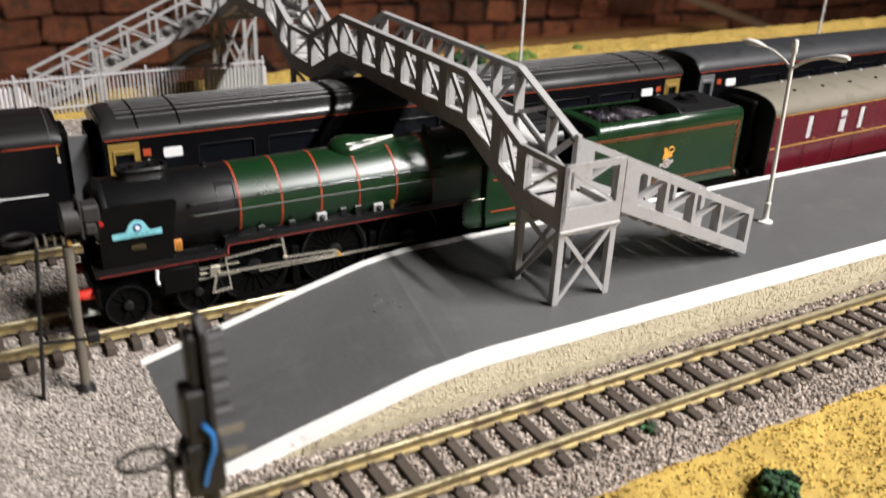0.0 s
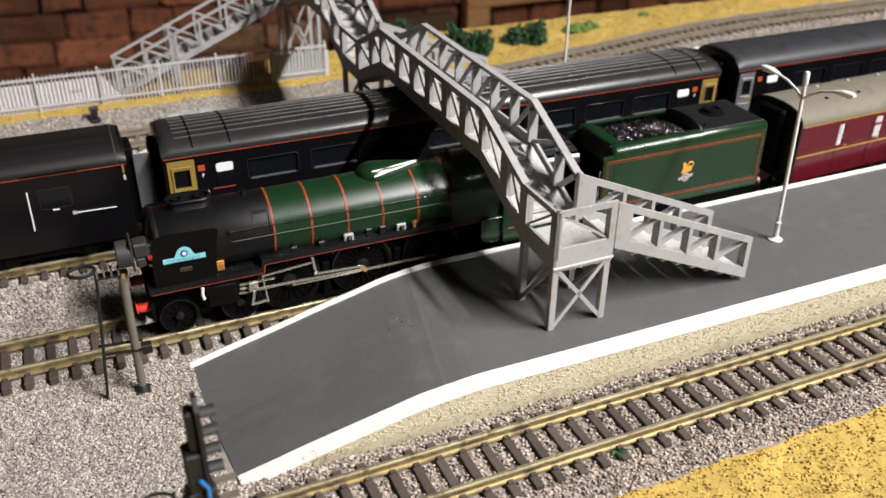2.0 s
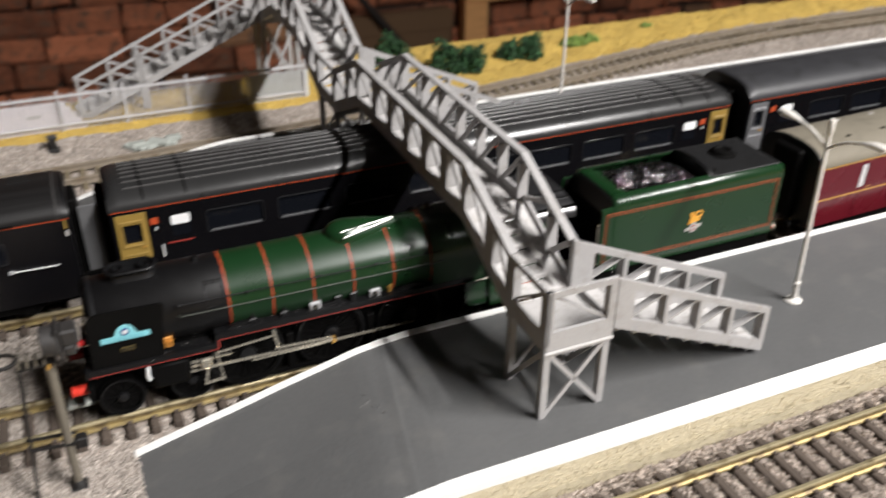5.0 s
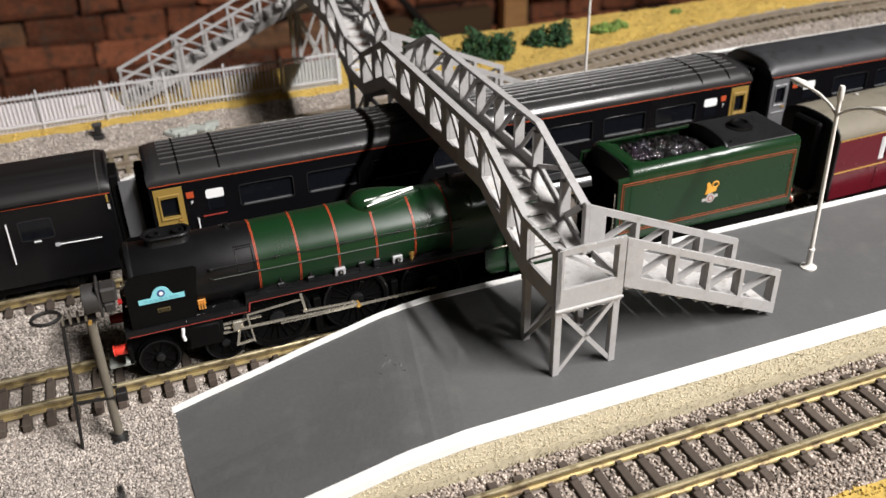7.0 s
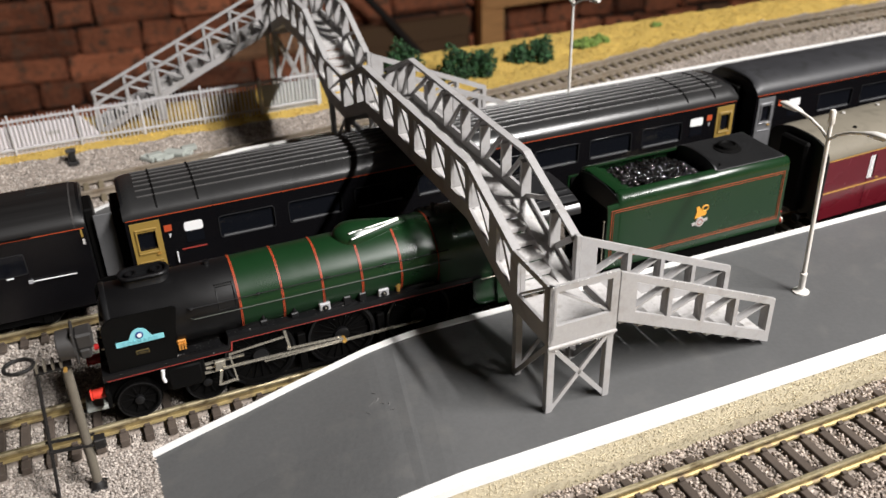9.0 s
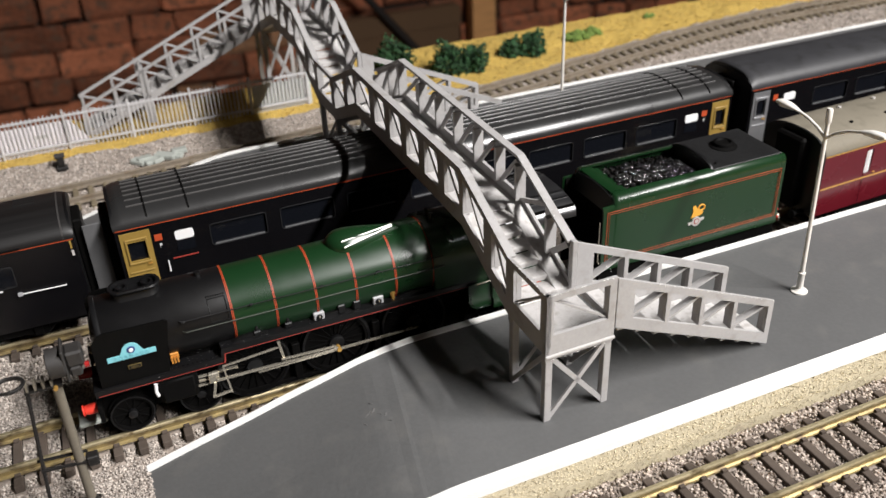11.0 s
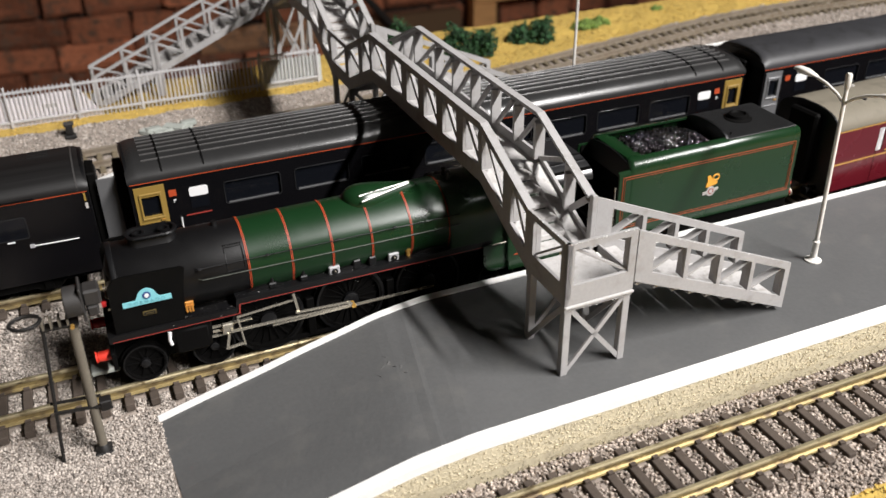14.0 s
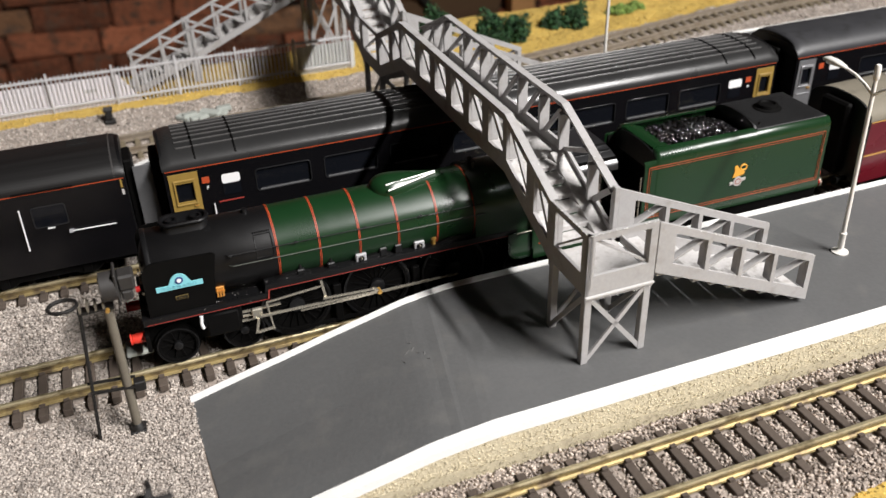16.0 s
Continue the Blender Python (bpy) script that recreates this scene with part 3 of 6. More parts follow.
    stones("sand_grains", pl, rng.uniform(0.00017, 0.00034, len(pl)), M_GRAIN, "", "", t, 1.0)
    if name == "platform_near":
        n = 3800
        xs = rng.uniform(0.075, 0.52, n)
        f = rng.beta(1.2, 2.2, n)
        pl = np.stack([xs, y0 - 0.0022 + 0.0022 * f + rng.uniform(-0.0006, 0.0002, n), 0.0058 + 0.0062 * f], 1)
        stones("sand_grains", pl, rng.uniform(0.00010, 0.00020, n), M_GRAIN_OLD, "", "", t, 1.0, 0.28, 15)
    return t


make_platform("platform_near", 0.1774, 0.2508, (0.1225, 0.0560), (0.1370, 0.0525), 1.2, "dark grey model station platform with white edges and end ramp")
make_platform("platform_far", 0.3675, 0.4352, (0.114, 0.036), (0.114, 0.036), 1.2, "model station platform with white edge behind the black coaches")

# ---- ballast ----
rng = np.random.default_rng(3)


def scatter(n, x0, x1, y0, y1, keep):
    p = np.stack([rng.uniform(x0, x1, n), rng.uniform(y0, y1, n)], 1)
    return p[keep(p[:, 0], p[:, 1])]


def off_track(points, x, y):
    c = np.interp(x, [p[0] for p in points], [p[1] for p in points])
    d = np.abs(y - c)
    ph = np.abs(((x + 0.2 - 0.002 + 0.0038) % 0.0076) - 0.0038)
    on_sleeper = (d < 0.0150) & (ph < 0.0018)
    on_rail = np.abs(d - 0.00865) < 0.0017
    return ~(on_sleeper | on_rail)


p = scatter(50000, 0.03, 0.50, 0.1285, 0.1785, lambda x, y: off_track(TRACK_A, x, y) & (y > 0.1297) & ((y < 0.1752) | (x < 0.075)))


def on_ground(p, lo, hi):
    return np.column_stack([p, np.array([ground_height(a, b) for a, b in p]) + rng.uniform(lo, hi, len(p))])


stones("ballast_front", on_ground(p, -0.0002, 0.0008), rng.uniform(0.00032, 0.00062, len(p)), M_STONE_DARK, "grey-brown granite chippings between the front rails", "ballast", seed=4)
p = scatter(56000, -0.03, 0.058, 0.165, 0.30, lambda x, y: off_track(TRACK_B, x, y) & off_track(TRACK_A, x, y) & ((x < 0.0535) | (y > 0.2515) | (y < 0.177)) & ((y > 0.129) | (x < 0.03)))
stones("ballast_yard", on_ground(p, -0.0002, 0.0006), rng.uniform(0.00030, 0.00056, len(p)), M_STONE, "pale pinkish-grey granite chippings at the platform end", "ballast", seed=5)
p = scatter(13000, 0.054, 0.150, 0.2512, 0.2800, lambda x, y: off_track(TRACK_B, x, y))
stones("ballast_verge", on_ground(p, -0.0002, 0.0006), rng.uniform(0.00030, 0.00056, len(p)), M_STONE, "pale granite chippings between the rails and the platform ramp", "ballast", seed=16)
p = scatter(13000, 0.060, 0.36, 0.2515, 0.36, lambda x, y: off_track(TRACK_B, x, y) & off_track(TRACK_C, x, y))
stones("ballast_middle", on_ground(p, -0.0002, 0.0006), rng.uniform(0.0004, 0.0007, len(p)), M_STONE, "pale grey granite chippings under the trains", "ballast", seed=6)
p = scatter(17000, -0.03, 0.060, 0.30, 0.385, lambda x, y: off_track(TRACK_B, x, y) & off_track(TRACK_C, x, y))
stones("ballast_west", on_ground(p, -0.0002, 0.0006), rng.uniform(0.0004, 0.0007, len(p)), M_STONE, "pale grey granite chippings beside the coach track", "ballast", seed=7)
back = np.vectorize(back_line)
p = scatter(24000, -0.03, 0.30, 0.437, 0.516, lambda x, y: off_track(TRACK_D, x, y) & (y < back(x) - 0.0006))
stones("ballast_rear", on_ground(p, -0.0001, 0.0004), rng.uniform(0.0004, 0.0007, len(p)), M_STONE, "light grey chippings before the palisade fence", "ballast", seed=8)
p = scatter(17000, 0.30, 0.95, 0.437, 0.556, lambda x, y: off_track(TRACK_D, x, y) & (y < back(x) - 0.0006))
stones("ballast_rear_east", on_ground(p, -0.0001, 0.0004), rng.uniform(0.0005, 0.0010, len(p)), M_STONE, "light grey chippings round the rear track", "ballast", seed=9)
# straw-coloured scatter
p = scatter(22000, 0.09, 0.36, 0.03, 0.1315, lambda x, y: y < np.vectorize(front_line)(x) + rng.uniform(-0.001, 0.001, len(x)))
stones("straw_scatter", on_ground(p, 0.0, 0.0002), rng.uniform(0.00022, 0.0005, len(p)), M_YGRAIN, "straw-yellow fine turf scatter beside the front track", "scatter", seed=10)
p = scatter(13000, -0.03, 0.9, 0.503, 0.590, lambda x, y: (y > back(x)) & (y < np.vectorize(board_back)(x) - 0.002))
stones("straw_scatter", on_ground(p, 0.0, 0.0002), rng.uniform(0.0003, 0.0006, len(p)), M_YGRAIN, "straw-yellow fine turf scatter along the rear of the board", "scatter", seed=11)

# ---- the footbridge ----
BW = 0.0232                     # width over the side panels
LAND_A, LAND_C, SPAN = 0.0475, 0.0505, 0.0625     # deck heights of the landings and the spans
RAIL_UP = 0.0186                # rail top above its deck
TH = 0.0011                     # plate thickness


def truss(parent, length, rise, deck, height, bays, place, deep=0.0024, lead=0.0, flip=False, wide=0.00075, gap=0.0015, foot=0.0042, cap=0.0022, tail=0.0016, thin=None, low=-0.0022):
    """A side panel with posts and struts that climbs by rise over its length. place(u, z, w) lays it out, w runs inwards."""
    us = [0.0]
    if lead:
        us.append(lead)
    else:
        us.append(0.0014)
    pitch = (length - us[-1] - tail) / bays
    opens = []
    for i in range(bays):
        a = us[-1]
        us.append(a + pitch - gap if i < bays - 1 else length - tail)
        opens.append(len(us) - 2)
        if i < bays - 1:
            us.append(a + pitch)
    us.append(length)
    vs = [low, low + foot, height - cap, height]
    slope = rise / length

    def lay(u, v, w):
        return place(u, deck + v + slope * u, w)

    part("side_panel", holed(us, vs, {(i, 1) for i in opens}, lay, TH), M_BRIDGE, parent)
    for n, i in enumerate(opens):
        a, b = us[i], us[i + 1]
        lo, hi = vs[1], vs[2]
        # post behind the plate
        pb = bmesh.new()
        q = [(b - 0.0001, lo), (b + 0.0013, lo), (b + 0.0013, hi), (b - 0.0001, hi)]
        prism([lay(u, v, TH) for u, v in q], Vector(lay(b, lo, TH + deep)) - Vector(lay(b, lo, TH)), pb)
        part("post", pb, M_BRIDGE, parent)
        u0, u1 = (b, a) if flip else (a, b)
        q = [(u0 - wide, lo), (u0 + wide, lo), (u1 + wide, hi), (u1 - wide, hi)]
        sb = bmesh.new()
        prism([lay(u, v, TH * 0.9) for u, v in q], Vector(lay(b, lo, TH * 0.9 + (thin or deep))) - Vector(lay(b, lo, TH * 0.9)), sb)
        part("strut", sb, M_BRIDGE, parent)


def make_bridge():
    m = pose(0.1672, 0.1932, 0, 0, 0, 0.31)
    t = thing("footbridge", m, "grey plastic model station footbridge with lattice sides and steps", "footbridge")
    A, F1, S1, F2, B0, B1, F3, S2, C0, C1 = 0.0, 0.0236, 0.0570, 0.1630, 0.1965, 0.2245, 0.2575, 0.3070, 0.3400, 0.3636
    # towers
    for ya, yb, foot, LAND in ((A, F1, PZ, LAND_A), (B0, B1, PZ, LAND_A), (C0, C1, 0.002, LAND_C)):
        for x in (0.0003, BW - 0.0027):
            for y in (ya + 0.0003, yb - 0.0027):
                part("leg", box(x, x + 0.0024, y, y + 0.0024, foot, LAND - 0.002, None, 0.00015), M_BRIDGE, t)
        for y in (ya + 0.0008, yb - 0.0008):
            for x0, x1 in ((0.002, BW - 0.002), (BW - 0.002, 0.002)):
                part("brace", bar((x0, y, foot + 0.001), (x1, y, LAND - 0.0035), 0.0007, 0.0015, (0, 0, 1)), M_BRIDGE, t)
            part("cross_beam", box(0, BW, y - 0.0006, y + 0.0006, LAND - 0.0042, LAND - 0.0012), M_BRIDGE, t)
        for x in (0.0008, BW - 0.0008):
            part("brace", bar((x, yb - 0.002, foot + 0.001), (x, ya + 0.002, LAND - 0.0035), 0.0007, 0.0015, (0, 0, 1)), M_BRIDGE, t)
        part("landing", box(0.0004, BW - 0.0004, ya + 0.0004, yb - 0.0004, LAND - 0.0016, LAND, None, 0.0002), M_TREAD, t, "worn light grey landing deck")
        if ya == A:
            part("ledge", box(-0.0002, BW + 0.0002, ya - 0.0007, ya + 0.0001, LAND - 0.0030, LAND - 0.0021, None, 0.0002), M_TREAD, t)
        # landing rails; the sides where steps arrive stay open
        shut = []
        if ya == A:
            shut = [("front", 1), ("west", 1)]
        elif ya == B0:
            shut = [("west", 1)]
        else:
            shut = [("back", 1), ("east", 1)]
        for side, _ in shut:
            lay = {"front": lambda u, z, w: (u, ya + w, z), "back": lambda u, z, w: (u, yb - w, z),
                   "west": lambda u, z, w: (w, ya + u, z), "east": lambda u, z, w: (BW - w, ya + u, z)}[side]
            length = BW if side in ("front", "back") else yb - ya
            stout = 0.0036 if side in ("west", "east") else 0.0024
            truss(t, length, 0.0, LAND, RAIL_UP, 1, lay, deep=0.0016, foot=0.0068, cap=0.0021, tail=stout, lead=stout, flip=True, wide=0.0006)
        part("corner_post", box(0, 0.0018, ya, ya + 0.0018, LAND, LAND + RAIL_UP, None, 0.0002), M_BRIDGE, t)
        part("corner_post", box(BW - 0.0018, BW, yb - 0.0018, yb, LAND, LAND + RAIL_UP + 0.0004, None, 0.0002), M_BRIDGE, t)
    # flights and level spans between the towers
    def reach(y0, y1, z0, z1, bays):
        slope = (z1 - z0) / (y1 - y0)
        for x, s in ((0.0, 1), (BW, -1)):
            truss(t, y1 - y0, z1 - z0, z0, RAIL_UP - 0.0004, bays, lambda u, z, w, x=x, s=s: (x + s * w, y0 + u, z), foot=0.0056, cap=0.0022, deep=0.0026, wide=0.0013 if s > 0 else 0.0010, gap=0.0054, flip=s < 0, thin=0.0011)
            rz = RAIL_UP - 0.0004
            part("top_rail", bar((x + s * 0.0013, y0, z0 + rz), (x + s * 0.0013, y1, z1 + rz), 0.0028, 0.0009), M_BRIDGE, t)
        if abs(z1 - z0) < 1e-6:
            part("deck", box(TH, BW - TH, y0, y1, z0 - 0.0012, z0), M_TREAD, t, "worn grey bridge deck")
            return
        # open steps between two sloping stringers
        for xa, xb in ((TH, 0.0040), (BW - 0.0062, BW - TH)):
            part("stringer", prism([(xa, y0, z0 + 0.0016), (xa, y1, z1 + 0.0016), (xa, y1, z1 - 0.0022), (xa, y0, z0 - 0.0022)], (xb - xa, 0, 0), None, 0.0002), M_TREAD, t)
        n = 6
        run, rise, e = (y1 - y0) / n, abs(z1 - z0) / n, 1 if z1 > z0 else -1
        low_y, low_z = (y0, z0) if e > 0 else (y1, z1)
        for i in range(n):
            nose, top = low_y + e * i * abs(run), low_z + (i + 0.7) * rise
            back = nose + e * (abs(run) + 0.0006)
            part("tread", box(0.0040, BW - 0.0062, min(nose, back), max(nose, back), top - 0.0007, top + 0.0002, None, 0.0002), M_TREAD, t)
            face = nose + e * 0.0005
            part("riser", box(0.0040, BW - 0.0062, face - 0.0003, face + 0.0003, top - (rise if i else 0.7 * rise) + 0.0007, top - 0.0004), M_TREAD, t)
    reach(F1, S1, LAND_A, SPAN, 2)
    reach(S1, F2, SPAN, SPAN, 6)
    reach(F2, B0, SPAN, LAND_A, 2)
    reach(B1, F3, LAND_A, SPAN + 0.001, 2)
    reach(F3, S2, SPAN + 0.001, SPAN + 0.001, 3)
    reach(S2, C0, SPAN + 0.001, LAND_C, 2)

    # steps down to the platforms and to the yard
    def steps(x0, sx, ya, yb, foot, run, bays, lead, LAND, mid=False):
        drop = LAND - foot - 0.001
        for y, s in ((ya, 1), (yb, -1)):
            at = y if s > 0 or mid else y - TH
            truss(t, run, -drop, LAND, RAIL_UP - 0.0008, bays, lambda u, z, w, y=at, s=s if mid else 1: (x0 + sx * u, y + s * w, z), lead=lead, low=0.0004 if not mid else -0.0022, foot=0.0042 if not mid else 0.004, cap=0.0026 if not mid else 0.0018, deep=0.0025 if not mid else 0.0022, wide=0.00045 if not mid else 0.00055, tail=0.0020)
            if mid:
                f = 0.66
                part("post", box(x0 + sx * run * f - 0.0022, x0 + sx * run * f + 0.0022, y if s > 0 else y - 0.0013, y + 0.0013 if s > 0 else y, 0.002, LAND - drop * f + RAIL_UP - 0.001), M_BRIDGE, t)
        n = int(run / 0.0066)
        for i in range(n):
            f = (i + 0.7) / n
            x, z = x0 + sx * run * f, LAND - drop * f + (0.0 if mid else 0.0007)
            part("tread", box(x - 0.0034, x + 0.0034, ya + TH, yb - TH, z - 0.0006, z + 0.0003, None, 0.00015), M_TREAD, t)
            part("riser", box(x - sx * 0.0030 - 0.0003, x - sx * 0.0030 + 0.0003, ya + TH, yb - TH, z + 0.0003, z + drop / n - 0.0006), M_BRIDGE, t)

    steps(BW + 0.0004, 1, A, F1, PZ, 0.0618, 4, 0.0061, LAND_A)
    steps(BW + 0.0004, 1, B0, B1, PZ, 0.0630, 4, 0.0061, LAND_A)
    steps(0.0, -1, C0, C1, 0.0022, 0.1075, 6, 0.004, LAND_C, True)
    # paint worn through to white along the upper edges
    rc = random.Random(77)
    run = BW + 0.0622
    top_a, drop = LAND_A + RAIL_UP, LAND_A - PZ - 0.001
    lines = [((0, 0, top_a), (BW, 0, top_a), 26), ((0, 0, top_a), (0, F1, top_a), 16), ((BW, F1, top_a), (BW, 0, top_a), 8),
             ((BW, 0, top_a - 0.0008), (run, 0, top_a - drop - 0.0008), 26), ((0, 0, LAND_A - 0.0042), (BW, 0, LAND_A - 0.0042), 16),
             ((0.0020, F1, LAND_A + RAIL_UP - 0.0001), (0.0020, S1, SPAN + RAIL_UP), 20), ((BW - 0.0020, F1, LAND_A + RAIL_UP), (BW - 0.0020, S1, SPAN + RAIL_UP), 16)]
    spots = []
    for a, b, n in lines:
        for _ in range(n):
            f = rc.random()
            spots.append([a[k] + (b[k] - a[k]) * f + rc.uniform(-0.00015, 0.00015) for k in range(3)])
    stones("flaked_paint", np.array(spots), np.array([rc.uniform(0.00009, 0.00026) for _ in spots]), M_WHITE, "", "", t, 0.35, 0.3, 78)
    return t


make_bridge()

# ---- the trains ----
def wheel(parent, x, y, r, spokes=0, width=0.0022):
    """A wheel on its axle line at local (x, y), standing on the rail."""
    z = RAILZ + r
    w = part("wheel", lathe([(-width / 2, r * 0.5), (-width / 2, r), (width * 0.3, r), (width * 0.3, r + 0.0006), (width / 2, r + 0.0006), (width / 2, r * 0.5)] if not spokes else
                            [(-width / 2, r * 0.84), (-width / 2, r), (width * 0.3, r), (width * 0.3, r + 0.0006), (width / 2, r + 0.0006), (width / 2, r * 0.84), (-width / 2, r * 0.84)], (x, y, z), "y", 28, None, not spokes), M_FRAME, parent, "", 35)
    part("tyre", lathe([(-width / 2 - 0.0001, r * 0.93), (-width / 2 - 0.0001, r * 0.995), (-width / 2 + 0.0003, r * 1.002), (-width / 2 + 0.0003, r * 0.93), (-width / 2 - 0.0001, r * 0.93)], (x, y, z), "y", 28, None, False), M_BLACK, w, "", 35)
    if spokes:
        part("web", lathe([(width * 0.10, r * 0.86), (width * 0.32, r * 0.86)], (x, y if y < 0 else y - width * 0.42, z), "y", 20), M_FRAME, w)
        for k in range(spokes):
            a = k * math.tau / spokes
            part("spoke", bar((x, y, z), (x + math.cos(a) * r * 0.87, y, z + math.sin(a) * r * 0.87), 0.0005, 0.0005, (0, 1, 0)), M_FRAME, w)
    part("hub", lathe([(-width / 2 - 0.0005, r * 0.16), (-width / 2 - 0.0003, r * 0.22), (width / 2, r * 0.22)], (x, y, z), "y", 14), M_BLACK, w, "", 35)
    return w


def arc(y_half, z0, z_eave, z_top, n=12, flatness=0.5, power=0.85):
    """A cross section: upright sides and an arched roof, as (y, z) from the near foot over the top to the far foot."""
    pts = [(-y_half, z0), (-y_half, z_eave)]
    for i in range(1, n):
        a = math.pi * (1 - i / n)
        c, s = math.cos(a), math.sin(a)
        pts.append((y_half * math.copysign(abs(c) ** flatness, c), z_eave + (z_top - z_eave) * abs(s) ** power))
    return pts + [(y_half, z_eave), (y_half, z0)]


def text_part(name, body, size, material, parent, m, label=""):
    cu = bpy.data.curves.new(name, "FONT")
    cu.body, cu.size, cu.align_x, cu.align_y, cu.extrude = body, size, "CENTER", "CENTER", 0.00008
    tmp = bpy.data.objects.new(name, cu)
    scene.collection.objects.link(tmp)
    dg = bpy.context.evaluated_depsgraph_get()
    me = bpy.data.meshes.new_from_object(tmp.evaluated_get(dg))
    bpy.data.objects.remove(tmp)
    me.materials.clear()
    me.materials.append(material)
    ob = new(name, me)
    ob.parent = parent
    ob.matrix_basis = m
    return tagged(ob, label)


def side_text(x, y, z):
    """Writing that stands on a side that faces the front."""
    return pose(x, y, z, 90, 0, 0)


def make_locomotive():
    t = thing("locomotive", pose(0.0007, 0.2705, 0), "green and black model express steam locomotive with orange boiler bands", "steam locomotive")
    BZ, R = 0.0402, 0.0127
    # smokebox and boiler
    sb = part("smokebox", lathe([(0.0482, R - 0.0016), (0.0484, R - 0.0006), (0.0492, R), (0.0885, R)], (0, 0, BZ), "x", 48), M_SMOKE, t, "matt black smokebox", 40)
    part("smokebox_door", lathe([(0.0455, 0.0015), (0.0462, 0.006), (0.0472, 0.0092), (0.0484, 0.0102)], (0, 0, BZ), "x", 32), M_SMOKE, sb, "", 40)
    part("door_handle", tube([(0.0450, -0.0036, BZ), (0.0448, 0.0, BZ), (0.0450, 0.0, BZ - 0.0036)], 0.0003, 6), M_SILVER, sb)
    for z in (BZ + 0.005, BZ - 0.005):
        part("hinge", bar((0.0466, -0.0068, z), (0.0466, 0.004, z), 0.0008, 0.0007), M_SMOKE, sb)
    part("hand_rail", tube([(0.0466, -0.0125, BZ + 0.0015), (0.0452, -0.0105, BZ + 0.0015), (0.0452, -0.0070, BZ + 0.0015)], 0.0003, 6), M_SILVER, sb)
    bo = part("boiler", lathe([(0.0885, R), (0.118, R + 0.0001), (0.150, R + 0.0006), (0.1585, R + 0.0008)], (0, 0, BZ), "x", 56), M_GREEN, t, "satin dark green boiler barrel", 40)
    for x, r in ((0.0889, R), (0.1029, R), (0.1166, R + 0.0001), (0.1303, R + 0.0003), (0.1445, R + 0.0005), (0.1584, R + 0.0008)):
        b = part("boiler_band", lathe([(x - 0.00046, r + 0.00002), (x - 0.00042, r + 0.00012), (x + 0.00042, r + 0.00012), (x + 0.00046, r + 0.00002)], (0, 0, BZ), "x", 56), M_BLACK, bo, "orange lined boiler band", 40)
        for e in (-1, 1):
            u = x + e * 0.00022
            part("lining", lathe([(u - 0.00013, r + 0.0001), (u - 0.00012, r + 0.00018), (u + 0.00012, r + 0.00018), (u + 0.00013, r + 0.0001)], (0, 0, BZ), "x", 56), M_ORANGE, b, "fine red-orange line", 40)
    part("front_ring", lathe([(0.0478, R - 0.0012), (0.0478, R + 0.0001), (0.0482, R + 0.0003), (0.0492, R + 0.0003), (0.0495, R)], (0, 0, BZ), "x", 48), M_BLACK, sb, "", 40)
    for z in (BZ + 0.0050, BZ - 0.0028):
        part("lamp_iron", bar((0.0448, -0.0108, z), (0.0472, -0.0108, z), 0.0006, 0.0006), M_SILVER, sb)
    part("firebox", loft([[(x, y, z) for y, z in arc(hw, 0.030, zz, zt, 18, 0.72)] for x, hw, zz, zt in ((0.1585, 0.0137, BZ, 0.0538), (0.168, 0.0140, BZ, 0.0540), (0.181, 0.0142, BZ + 0.0005, 0.0542))]), M_GREEN, t, "", 40)
    # inspection cover with rivets on the smokebox flank
    edge = [(x, math.cos(a) * (R + 0.0001), BZ + math.sin(a) * (R + 0.0001)) for x, a in [(0.0821, 2.36 + 0.1 * k) for k in range(7)] + [(0.0876, 2.96 - 0.1 * k) for k in range(7)]]
    part("cover_edge", tube(edge, 0.00016, 5, None, True), M_BLACK, sb, "", 50)
    for k in range(8):
        x = 0.0822 + k * 0.00075
        for a in (2.30, 3.02):
            part("rivet", lathe([(-0.0002, 0.00026), (0.00025, 0.0002)], (x, math.cos(a) * (R + 0.0001), BZ + math.sin(a) * (R + 0.0001)), "z", 6), M_BLACK, sb)
    # double chimney
    ch = bmesh.new()
    def oval(z, k, s=1.0):
        return [(0.0620 + math.copysign(0.0042, math.cos(a)) * 1.0 + math.cos(a) * 0.0030 * k, math.sin(a) * 0.0032 * k, z) for a in [i * math.tau / 28 + 0.01 for i in range(28)]]
    loft([oval(BZ + R - 0.0012, 1.28), oval(BZ + R + 0.0003, 1.05), oval(BZ + R + 0.0016, 0.98), oval(BZ + R + 0.0019, 1.22), oval(BZ + R + 0.0026, 1.30), oval(BZ + R + 0.0031, 1.22), oval(BZ + R + 0.0031, 0.92), oval(BZ + R + 0.0012, 0.82)], True, ch)
    chm = part("chimney", ch, M_BLACK, t, "low double chimney", 40)
    for x in (0.0582, 0.0660):
        part("blast_pipe", lathe([(BZ + R + 0.0010, 0.0010), (BZ + R + 0.0010, 0.0019), (BZ + R + 0.0030, 0.0019), (BZ + R + 0.0030, 0.0013), (BZ + R + 0.0014, 0.0012)], (x, 0, 0), "z", 20), M_BLACK, chm, "", 40)
    part("lamp_bracket", lathe([(BZ + R - 0.001, 0.0012), (BZ + R + 0.0012, 0.0010), (BZ + R + 0.0013, 0.0002)], (0.0815, 0.001, 0), "z", 14), M_BLACK, t, "", 40)
    # streamlined dome cover
    secs = []
